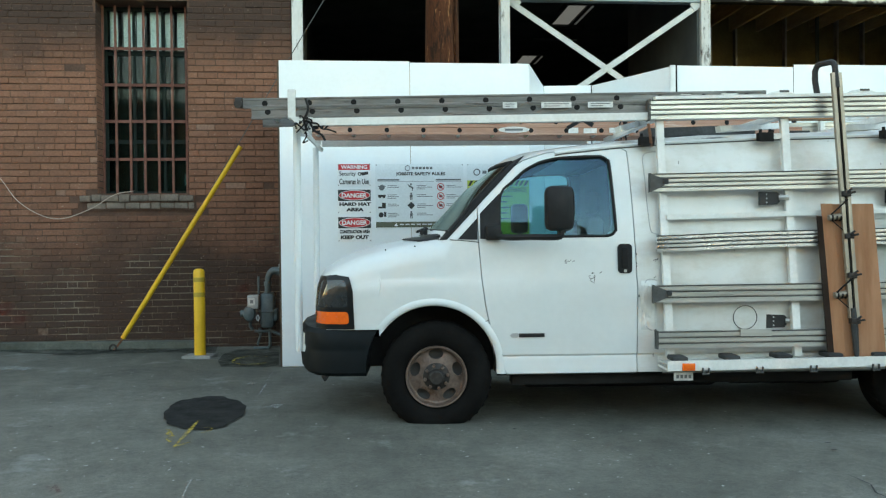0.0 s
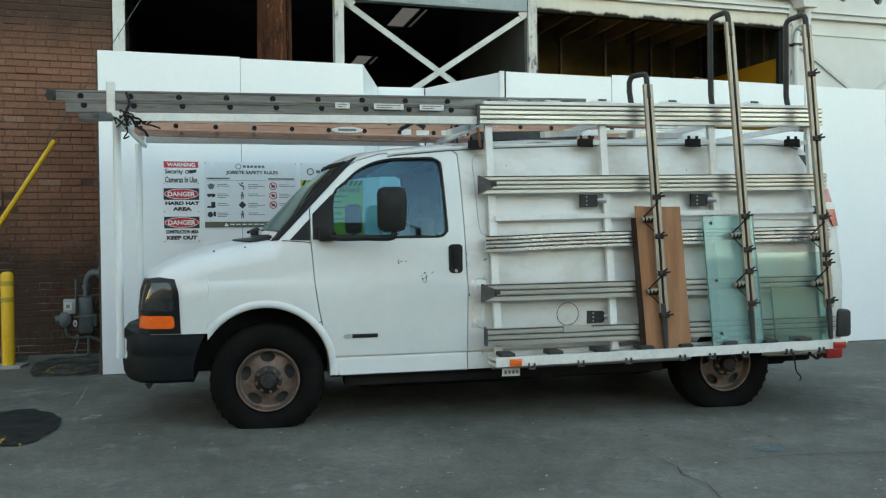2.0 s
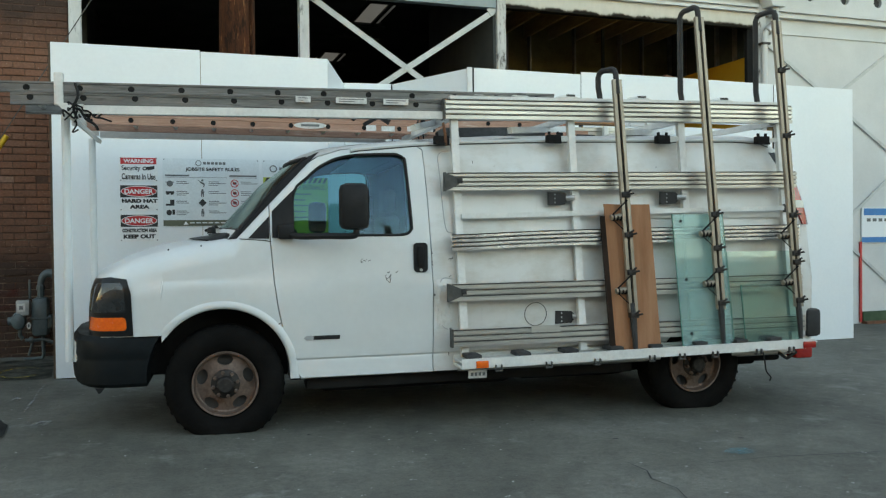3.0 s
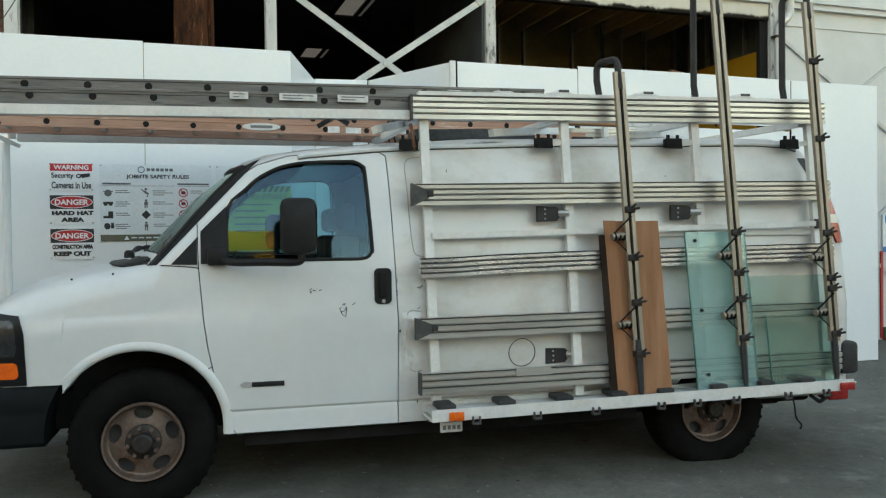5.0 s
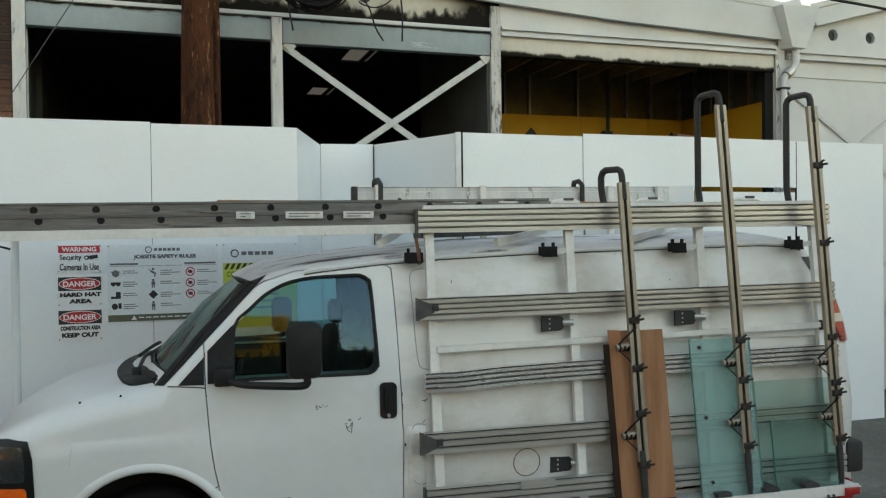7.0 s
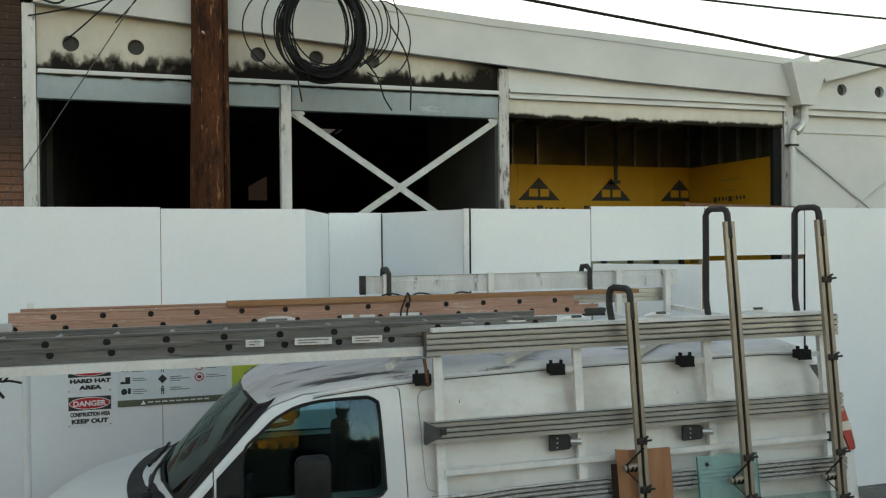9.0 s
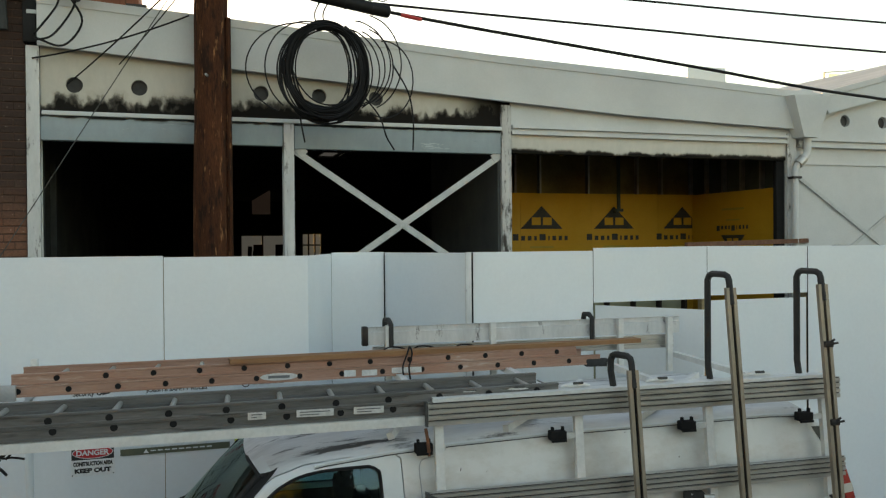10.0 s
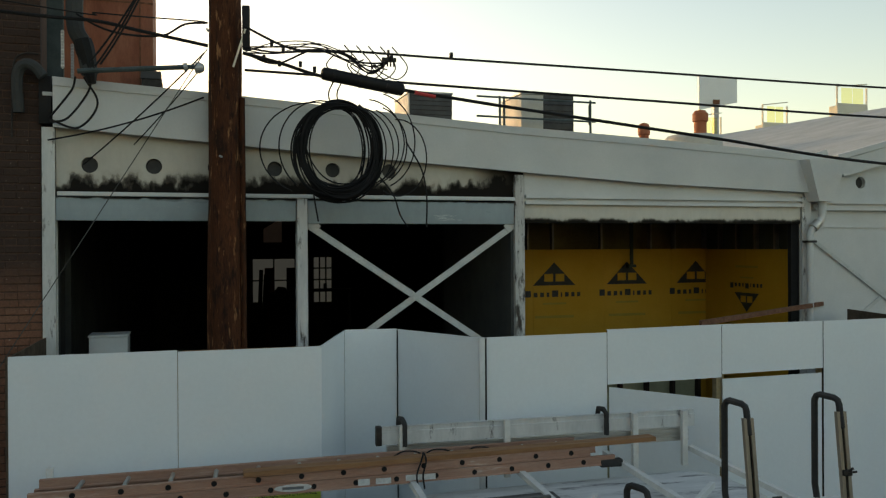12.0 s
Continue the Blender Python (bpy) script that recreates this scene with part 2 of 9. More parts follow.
def grimy_paint(name, dark, light):
    """Old white van paint: rain streaks, tan road film in patches deepened for shade, small chips."""
    m, nt, p = nodes_of(name)
    big = noise_node(nt, 1.6, 5.0, 0.65)
    col = ramp(nt, big, [(0.3, dark), (0.7, light)])
    streak = ramp(nt, noise_node(nt, 10.0, 5.0, 0.7, stretch=(1.5, 1.5, 0.16)), [(0.56, grey(0.0)), (0.76, grey(0.28))])
    col = mix(nt, streak, col, (0.46, 0.44, 0.39))
    # road film, darkened to carry the shade beside the carton too
    film = ramp(nt, noise_node(nt, 2.3, 6.0, 0.7, stretch=(0.7, 1, 1.3)), [(0.46, grey(0.0)), (0.72, grey(0.7))])
    col = mix(nt, film, col, (0.40, 0.36, 0.295))
    rub = ramp(nt, noise_node(nt, 7.0, 6.0, 0.75, stretch=(0.4, 1, 2.2)), [(0.66, grey(0.0)), (0.72, grey(0.5))])
    col = mix(nt, rub, col, (0.30, 0.29, 0.27))
    chips = ramp(nt, noise_node(nt, 34.0, 2.0, 0.5), [(0.765, grey(0.0)), (0.785, grey(0.8))])
    col = mix(nt, chips, col, (0.10, 0.08, 0.065))
    nt.links.new(col, p.inputs["Base Color"])
    nt.links.new(ramp(nt, film, [(0.0, grey(0.36)), (0.8, grey(0.6))]), p.inputs["Roughness"])
    p.inputs["Coat Weight"].default_value, p.inputs["Coat Roughness"].default_value = 0.2, 0.15
    return m


ASPHALT = ground_material()
BRICK = brick_material()
MORTAR = mortar_material()
WHITE_FENCE = surf("fence_white_paint", (0.722, 0.768, 0.786), (0.77, 0.808, 0.822), 0.42, scale=0.8, fine=25, grain=0.04, relief=0.03, spots=((0.55, 0.56, 0.56), 3.0, 0.74))
WHITE_WALL = surf("wall_white_paint", (0.53, 0.545, 0.54), (0.61, 0.62, 0.612), 0.6, scale=1.2, fine=40, grain=0.07, relief=0.08, spots=((0.4, 0.39, 0.36), 5.0, 0.72))
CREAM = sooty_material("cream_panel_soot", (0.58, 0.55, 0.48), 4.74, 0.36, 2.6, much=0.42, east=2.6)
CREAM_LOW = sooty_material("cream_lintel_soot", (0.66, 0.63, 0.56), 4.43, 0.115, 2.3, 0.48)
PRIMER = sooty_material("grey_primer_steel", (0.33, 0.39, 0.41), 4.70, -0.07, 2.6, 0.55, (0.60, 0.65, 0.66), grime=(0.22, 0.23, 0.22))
STEEL_WHITE = surf("column_white_flaking", (0.5, 0.51, 0.5), (0.66, 0.66, 0.64), 0.55, scale=4, fine=30, grain=0.12, relief=0.1, stretch=(1.6, 1.6, 0.45), spots=((0.05, 0.042, 0.036), 6.5, 0.58))
SCORCHED = surf("column_white_scorched", (0.42, 0.41, 0.385), (0.62, 0.615, 0.59), 0.6, scale=4, fine=30, grain=0.2, relief=0.1, stretch=(2.4, 2.4, 0.55), spots=((0.035, 0.026, 0.02), 5.0, 0.50))
BRACE = surf("brace_grey_paint", (0.42, 0.44, 0.43), (0.58, 0.59, 0.57), 0.55, scale=5, fine=40, grain=0.12, relief=0.1, spots=((0.2, 0.19, 0.18), 9, 0.68))
# Near-black tones: the gloom of the open bays is put into the colour.
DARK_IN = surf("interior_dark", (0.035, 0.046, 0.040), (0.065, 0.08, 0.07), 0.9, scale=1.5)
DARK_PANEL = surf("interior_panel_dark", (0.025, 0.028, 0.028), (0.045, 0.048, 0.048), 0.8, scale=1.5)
CONCRETE = surf("concrete", (0.2, 0.2, 0.19), (0.33, 0.33, 0.31), 0.9, scale=2.5, fine=80, grain=0.3, relief=0.3, spots=((0.1, 0.1, 0.1), 4, 0.66))
YELLOW_BOARD = surf("sheathing_yellow", (0.50, 0.258, 0.014), (0.57, 0.305, 0.019), 0.75, scale=1.2, fine=50, grain=0.08, relief=0.05)
BLACK_PRINT = surf("print_black", (0.02, 0.02, 0.02), (0.045, 0.04, 0.035), 0.7, relief=0)
WOOD_RAW = surf("joist_timber", (0.26, 0.19, 0.10), (0.40, 0.30, 0.16), 0.8, scale=3, fine=30, stretch=(6, 1, 6), grain=0.25)
STUD = surf("stud_galvanised", (0.20, 0.20, 0.19), (0.32, 0.32, 0.30), 0.5, metal=0.7, scale=6)
POLE_WOOD = pole_material()
BOARD_WOOD = surf("board_timber", (0.23, 0.10, 0.04), (0.36, 0.18, 0.075), 0.7, scale=4, fine=40, grain=0.25, stretch=(0.4, 6, 6))
BROWN_PLY = surf("plywood_unpainted_brown", (0.055, 0.036, 0.022), (0.12, 0.082, 0.052), 0.85, scale=2, fine=40, grain=0.3, stretch=(0.5, 3, 3))
RUBBER = surf("rubber_black", (0.018, 0.018, 0.018), (0.032, 0.032, 0.031), 0.75, scale=6, fine=80, grain=0.3)
TYRE = surf("tyre_rubber_dusty", (0.005, 0.0049, 0.0047), (0.010, 0.0096, 0.009), 0.9, scale=5, fine=70, grain=0.3, relief=0.2, spec=0.08)
CABLE = surf("cable_black", (0.008, 0.008, 0.0085), (0.016, 0.016, 0.017), 0.6, relief=0, spec=0.2)
YELLOW_PAINT = surf("yellow_paint", (0.62, 0.35, 0.012), (0.74, 0.44, 0.02), 0.45, scale=4, fine=40, grain=0.1, relief=0.06, spots=((0.3, 0.22, 0.05), 9, 0.74))
DULL_YELLOW = surf("dull_band", (0.32, 0.22, 0.02), (0.4, 0.28, 0.03), 0.6)
RED_BARS = surf("bars_red_oxide", (0.10, 0.035, 0.025), (0.2, 0.075, 0.05), 0.7, scale=10, fine=60, grain=0.3)
WINDOW_DARK = clear("window_old_glass", (0.34, 0.55, 0.54), -0.25, 0.05)
SASH_GREEN = surf("sash_dark_green", (0.008, 0.015, 0.014), (0.016, 0.027, 0.025), 0.8, spec=0.15)
WINDOW_TOP = clear("window_upper_glass", (0.85, 0.93, 0.92), -0.25, 0.05)
SILL_BRICK = surf("sill_brick_pale", (0.13, 0.105, 0.085), (0.24, 0.195, 0.16), 0.92, scale=7, fine=60, grain=0.4, relief=0.5, vary=0.4)
METER_BLUE = surf("meter_blue_grey_paint", (0.05, 0.072, 0.078), (0.105, 0.135, 0.14), 0.5, scale=6, fine=40, grain=0.25)
METER_GREY = surf("meter_grey_paint", (0.028, 0.044, 0.046), (0.062, 0.086, 0.088), 0.55, scale=6, fine=40, grain=0.2)
PIPE_GREY = surf("pipe_grey", (0.3, 0.31, 0.31), (0.45, 0.46, 0.46), 0.5, metal=0.3, scale=5)
VAN_WHITE = surf("van_white_paint", (0.575, 0.60, 0.595), (0.635, 0.66, 0.652), 0.38, scale=1.3, fine=18, grain=0.04, relief=0.0, coat=0.25, spots=((0.5, 0.48, 0.43), 4.0, 0.77))
VAN_SIDE = grimy_paint("van_side_grimy", (0.565, 0.572, 0.55), (0.64, 0.645, 0.625))
VAN_ROOF = surf("van_roof_peeling", (0.5, 0.5, 0.49), (0.7, 0.7, 0.68), 0.5, scale=3, fine=25, grain=0.1, stretch=(0.5, 2, 1), spots=((0.05, 0.05, 0.05), 3.2, 0.55))
TRIM_BLACK = surf("trim_plastic_black", (0.010, 0.0104, 0.011), (0.018, 0.0184, 0.019), 0.55, scale=6, fine=120, grain=0.25, relief=0.25, spec=0.2)
BUMPER_GREY = surf("bumper_plastic_dark", (0.005, 0.0072, 0.0082), (0.010, 0.0135, 0.0152), 0.55, scale=4, fine=120, grain=0.2, relief=0.1, spec=0.09)
SEAM = surf("seam_rubber_black", (0.012, 0.012, 0.012), (0.022, 0.022, 0.022), 0.9, spec=0.1)
AMBER = surf("lens_amber", (0.80, 0.10, 0.006), (0.88, 0.15, 0.008), 0.25, scale=30, relief=0.1, coat=0.6)
RED_LENS = surf("lens_red", (0.30, 0.012, 0.010), (0.42, 0.022, 0.016), 0.2, scale=30, relief=0.1, coat=0.6)
LENS_GLASS = surf("headlamp_clear_lens", (0.012, 0.014, 0.015), (0.035, 0.038, 0.04), 0.14, scale=14, fine=50, coat=0.5, relief=0.15)
LENS_DARK = surf("headlamp_lens_dark", (0.006, 0.007, 0.0075), (0.012, 0.014, 0.015), 0.3, scale=8, coat=0.08, relief=0, spec=0.25)
WHITE_LENS = surf("lens_clear_pale", (0.5, 0.47, 0.42), (0.62, 0.58, 0.5), 0.2, coat=0.6, relief=0)
RIM = surf("rim_rusty_steel", (0.10, 0.066, 0.05), (0.22, 0.155, 0.125), 0.6, metal=0.4, scale=6, fine=50, grain=0.3, spots=((0.11, 0.055, 0.03), 9, 0.58))
HUB = surf("hub_dark_metal", (0.014, 0.0125, 0.0115), (0.05, 0.042, 0.037), 0.6, metal=0.4, scale=14, fine=60, grain=0.3)
ALU = surf("rail_aluminium", (0.34, 0.325, 0.295), (0.63, 0.61, 0.57), 0.34, metal=0.6, scale=3, fine=30, grain=0.15, relief=0.05, stretch=(0.3, 4, 4), spots=((0.3, 0.29, 0.27), 5, 0.7))
# Lighter copy of the rail metal, the bent rail's highlight in its colour.
ALU_BRIGHT = surf("rail_aluminium_highlit", (0.60, 0.595, 0.575), (0.84, 0.83, 0.81), 0.27, metal=0.75, scale=5, fine=26, grain=0.12, relief=0.06, stretch=(0.5, 4, 4))
RECESS_SHADE = surf("recess_shade", (0.03, 0.03, 0.03), (0.06, 0.058, 0.055), 0.7)
POLE_METAL = surf("pole_tan_metal", (0.23, 0.19, 0.145), (0.36, 0.305, 0.24), 0.45, metal=0.45, scale=5, fine=40, grain=0.15, stretch=(3, 3, 0.4))
POST_WHITE = surf("post_white_paint", (0.60, 0.645, 0.655), (0.68, 0.72, 0.73), 0.5, scale=3, fine=30, grain=0.08, relief=0.05, stretch=(1, 1, 0.4))
RACK_WHITE = surf("rack_white_enamel", (0.58, 0.58, 0.55), (0.72, 0.72, 0.69), 0.45, scale=5, fine=40, grain=0.1, relief=0.08, spots=((0.24, 0.15, 0.09), 9, 0.72))
RUST = surf("rust", (0.12, 0.05, 0.027), (0.24, 0.105, 0.055), 0.9, scale=14, fine=80, grain=0.4)
CARDBOARD = surf("cardboard", (0.265, 0.118, 0.055), (0.36, 0.17, 0.083), 0.85, scale=2, fine=60, grain=0.1, stretch=(8, 8, 0.6))
CARD_EDGE = surf("cardboard_inside_dark", (0.018, 0.011, 0.008), (0.034, 0.02, 0.014), 0.9, spec=0.2)
LADDER_GREY = surf("ladder_grey_rail", (0.10, 0.098, 0.092), (0.21, 0.205, 0.195), 0.5, metal=0.3, scale=4, fine=40, grain=0.3, stretch=(0.4, 4, 4), spots=((0.05, 0.047, 0.043), 5, 0.58))
LADDER_ORANGE = surf("ladder_faded_orange", (0.33, 0.17, 0.115), (0.46, 0.27, 0.195), 0.65, scale=3, fine=40, grain=0.25, stretch=(0.4, 4, 4), spots=((0.52, 0.42, 0.35), 3, 0.60))
RUNG = surf("rung_aluminium", (0.42, 0.42, 0.4), (0.55, 0.55, 0.52), 0.4, metal=0.7)
STICKER = surf("sticker_pale", (0.5, 0.5, 0.48), (0.68, 0.68, 0.66), 0.5, scale=30, relief=0)
GLASS_TEAL = clear("sheet_glass_teal", (0.64, 0.83, 0.80), -0.1, haze=(0.36, (0.35, 0.525, 0.505)))
GLASS_PALE = clear("sheet_glass_pale", (0.80, 0.90, 0.875), -0.1, haze=(0.04, (0.30, 0.44, 0.43)))
GLASS_EDGE = surf("glass_edge_green", (0.05, 0.16, 0.13), (0.08, 0.22, 0.18), 0.2, relief=0)
# The film colour puts the sky's blue into the reflection.
VAN_GLASS = clear("van_glass_sky_blue", (0.44, 0.76, 0.78), 0.6, film=(0.23, 0.38, 0.49))
# Yellow tint stands in for sun glow caught by the far panes.
YELLOW_PANE = clear("far_pane_sun_yellow", (0.96, 0.93, 0.70), -0.4)
WINDSHIELD = clear("windshield_glass", (0.36, 0.46, 0.41), -0.12, film=(0.62, 0.74, 0.68))
# Near-black without gloss: the cab's shade is put into the colour.
CAB_GLOOM = surf("cab_gloom_black", (0.004, 0.004, 0.0045), (0.007, 0.007, 0.0075), 1.0, spec=0.0)
SIGN_WHITE = surf("sign_white", (0.78, 0.80, 0.80), (0.82, 0.84, 0.84), 0.45, scale=2, relief=0)
SIGN_GREY = surf("sign_board_grey", (0.67, 0.73, 0.75), (0.73, 0.785, 0.80), 0.45, scale=2, relief=0)
SIGN_RED = surf("sign_red", (0.52, 0.02, 0.025), (0.6, 0.035, 0.04), 0.45, scale=3, relief=0)
SIGN_BLACK = surf("sign_black", (0.015, 0.015, 0.016), (0.03, 0.03, 0.03), 0.5, relief=0)
SIGN_INK = surf("sign_ink_grey", (0.10, 0.11, 0.115), (0.15, 0.16, 0.165), 0.5, relief=0)
SIGN_OLIVE = surf("sign_olive", (0.085, 0.095, 0.06), (0.12, 0.13, 0.085), 0.5, relief=0)
SIGN_LIME = surf("sign_lime", (0.42, 0.5, 0.06), (0.5, 0.58, 0.08), 0.5, relief=0)
FRESH_TAR = surf("tar_patch", (0.018, 0.0185, 0.018), (0.036, 0.0365, 0.035), 0.9, scale=6, fine=60, grain=0.3, relief=0.4, spec=0.05)
FOOTING = surf("footing_mossy_concrete", (0.06, 0.066, 0.053), (0.15, 0.158, 0.132), 0.95, scale=3, fine=70, grain=0.4, relief=0.4, spots=((0.22, 0.225, 0.20), 5, 0.66))
def worn_paint(name, colour, cover, sc=22.0):
    """Thin paint, chalk or damp on a rough ground: broken up by its grain, the ground showing between."""
    m, nt, p = nodes_of(name)
    grain_fac = noise_node(nt, sc, 6.0, 0.75)
    p.inputs["Base Color"].default_value = (*colour, 1)
    p.inputs["Roughness"].default_value = 0.95
    p.inputs["Specular IOR Level"].default_value = 0.1
    nt.links.new(ramp(nt, grain_fac, [(cover[0], grey(0.0)), (cover[1], grey(cover[2]))]), p.inputs["Alpha"])
    return m


SPRAY_YELLOW = worn_paint("spray_yellow", (0.40, 0.29, 0.06), (0.34, 0.56, 0.75))
SPRAY_RED = worn_paint("spray_red", (0.34, 0.08, 0.06), (0.45, 0.7, 0.5))
SPRAY_RED_WALL = worn_paint("wall_red_paint", (0.20, 0.036, 0.024), (0.42, 0.66, 0.5), 9.0)
DAMP = worn_paint("damp_dark", (0.026, 0.030, 0.025), (0.34, 0.62, 0.7), 4.0)
CORD_TAN = surf("cord_tan", (0.30, 0.24, 0.2), (0.42, 0.35, 0.3), 0.7, scale=20, relief=0)
SPRAY_PALE = worn_paint("chalk_pale", (0.36, 0.37, 0.355), (0.42, 0.66, 0.8))
SPRAY_BLUE = worn_paint("spray_blue", (0.12, 0.24, 0.27), (0.4, 0.62, 0.7))
CRACK = surf("crack_dark", (0.02, 0.02, 0.02), (0.035, 0.035, 0.035), 0.95)
ROOF_GREY = surf("roofing_grey", (0.36, 0.37, 0.35), (0.48, 0.48, 0.46), 0.8, scale=1.5, fine=20, grain=0.15)
VENT_RUST = surf("vent_rust_red", (0.28, 0.07, 0.03), (0.42, 0.13, 0.05), 0.7, scale=5)
STACK_RUST = surf("stack_rust_red", (0.22, 0.07, 0.04), (0.36, 0.13, 0.07), 0.8, scale=2.5, fine=30, grain=0.25, stretch=(2, 2, 0.5))
AC_BEIGE = surf("unit_beige", (0.42, 0.4, 0.35), (0.52, 0.5, 0.44), 0.6, scale=3)
AC_DARK = surf("unit_dark_grille", (0.03, 0.03, 0.03), (0.06, 0.06, 0.06), 0.7)
PALE_WALL = surf("far_wall_cream", (0.6, 0.56, 0.45), (0.7, 0.66, 0.54), 0.8, scale=0.6)
OLIVE_BOARD = surf("olive_board", (0.27, 0.26, 0.15), (0.36, 0.34, 0.21), 0.85, scale=2, fine=40)
OCHRE = surf("ochre_stucco", (0.42, 0.20, 0.06), (0.54, 0.28, 0.09), 0.85, scale=1.2, fine=40)
ORANGE_WALL = surf("stucco_ochre", (0.74, 0.34, 0.045), (0.86, 0.44, 0.07), 0.9, scale=0.8, fine=30, grain=0.15, relief=0.2)
GREASY = surf("bracket_dark_metal", (0.045, 0.045, 0.042), (0.10, 0.10, 0.095), 0.6, scale=8, fine=50, grain=0.3, spec=0.3)
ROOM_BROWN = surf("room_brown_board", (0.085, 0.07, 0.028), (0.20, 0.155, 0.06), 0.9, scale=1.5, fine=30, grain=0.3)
STREET_DARK = surf("shed_dark_cladding", (0.05, 0.055, 0.055), (0.09, 0.095, 0.09), 0.7, scale=0.8)
# Emission stands in for daylight at the panes and the well side.
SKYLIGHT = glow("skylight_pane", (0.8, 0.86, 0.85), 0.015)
WELL_GLOW = glow("skylight_well_glow", (0.72, 0.78, 0.76), 0.007)
DIM_PANEL = glow("far_panel_glow", (0.72, 0.55, 0.45), 0.0035)
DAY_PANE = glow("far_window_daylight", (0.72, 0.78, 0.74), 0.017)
BLUE_STRIPE = surf("panel_blue", (0.02, 0.16, 0.42), (0.03, 0.22, 0.52), 0.5)
RED_POST = surf("post_red", (0.5, 0.03, 0.03), (0.6, 0.06, 0.05), 0.5)
GREEN_BASE = surf("hedge_green", (0.03, 0.06, 0.03), (0.06, 0.1, 0.05), 0.9)

# ---- building tools ----
BASE = {}


def thing(name, label, category, at=Matrix.Identity(4), base=(0, 0, 0), group="", kind=""):
    """An Empty at base (in the frame at) that parents parts drawn in that frame's coordinates."""
    e = new(name)
    e.matrix_world = at @ Matrix.Translation(base)
    BASE[e] = Vector(base)
    return tagged(e, label, category, group, kind)


def mesh_of(name, bm, material, smooth=35.0):
    bmesh.ops.recalc_face_normals(bm, faces=bm.faces)
    me = bpy.data.meshes.new(name)
    bm.to_mesh(me)
    bm.free()
    me.materials.append(material)
    if smooth:
        me.shade_smooth()
        me.set_sharp_from_angle(angle=radians(smooth))
    return me


def part(name, bm, material, parent, label="", smooth=35.0):
    base = BASE[parent]
    bmesh.ops.translate(bm, verts=bm.verts, vec=-base)
    ob = new(name, mesh_of(name, bm, material, smooth))
    ob.parent = parent
    BASE[ob] = base
    return tagged(ob, label)


def solo(name, bm, material, label="", category="", at=Matrix.Identity(4), group="", kind="", smooth=35.0):
    """A thing of one mesh."""
    ob = new(name, mesh_of(name, bm, material, smooth))
    ob.matrix_world = at
    BASE[ob] = Vector((0, 0, 0))
    return tagged(ob, label, category, group, kind)


def B():
    return bmesh.new()


def box(bm, x0, x1, y0, y1, z0, z1, r=0.0, turn=None):
    got = bmesh.ops.create_cube(bm, size=1.0)["verts"]
    for v in got:
        v.co = Vector((x0 + (v.co.x + 0.5) * (x1 - x0), y0 + (v.co.y + 0.5) * (y1 - y0), z0 + (v.co.z + 0.5) * (z1 - z0)))
    if r:
        edges = list({e for v in got for e in v.link_edges})
        got = bmesh.ops.bevel(bm, geom=edges, offset=r, segments=2, affect="EDGES", profile=0.5)["verts"]
    if turn:
        bmesh.ops.transform(bm, matrix=turn, verts=list({v for v in got}))
    return bm


def prism(bm, pts, axis, a, b):
    """A polygon of (p, q) drawn along an axis from a to b: axis y gives (x, z) polygons, x (y, z), z (x, y)."""
    def at(p, q, k):
        return {"x": (k, p, q), "y": (p, k, q), "z": (p, q, k)}[axis]
    lo = [bm.verts.new(at(p, q, a)) for p, q in pts]
    hi = [bm.verts.new(at(p, q, b)) for p, q in pts]
    n = len(pts)
    bm.faces.new(lo)
    bm.faces.new(hi[::-1])
    for i in range(n):
        j = (i + 1) % n
        bm.faces.new((lo[i], lo[j], hi[j], hi[i]))
    return bm


def tube(bm, pts, r, seg=8, closed=False, flat=1.0):
    """A round bar along a line of points; r may be one radius or one for each point."""
    pts = [Vector(p) for p in pts]
    n = len(pts)
    radii = r if isinstance(r, (list, tuple)) else [r] * n
    rings, side = [], None
    for i, p in enumerate(pts):
        a = pts[(i - 1) % n] if closed or i else p
        b = pts[(i + 1) % n] if closed or i < n - 1 else p
        d = (b - a).normalized()
        if side is None:
            side = d.orthogonal().normalized()
        side = (side - d * side.dot(d)).normalized()
        other = d.cross(side)
        rings.append([bm.verts.new(p + radii[i] * (side * math.cos(k * math.tau / seg) + flat * other * math.sin(k * math.tau / seg))) for k in range(seg)])
    for i in range(n if closed else n - 1):
        u, w = rings[i], rings[(i + 1) % n]
        for k in range(seg):
            bm.faces.new((u[k], u[(k + 1) % seg], w[(k + 1) % seg], w[k]))
    if not closed:
        bm.faces.new(rings[0][::-1])
        bm.faces.new(rings[-1])
    return bm


def bar(bm, p0, p1, width, depth, up=(0, 1, 0)):
    """A rectangular bar from p0 to p1; depth lies along up."""
    p0, p1, up = Vector(p0), Vector(p1), Vector(up)
    d = (p1 - p0).normalized()
    s = d.cross(up).normalized() * width / 2
    t = s.cross(d).normalized() * depth / 2
    lo = [bm.verts.new(p0 + a * s + b * t) for a, b in ((1, 1), (-1, 1), (-1, -1), (1, -1))]
    hi = [bm.verts.new(p1 + a * s + b * t) for a, b in ((1, 1), (-1, 1), (-1, -1), (1, -1))]
    bm.faces.new(lo)
    bm.faces.new(hi[::-1])
    for i in range(4):
        bm.faces.new((lo[i], lo[(i + 1) % 4], hi[(i + 1) % 4], hi[i]))
    return bm


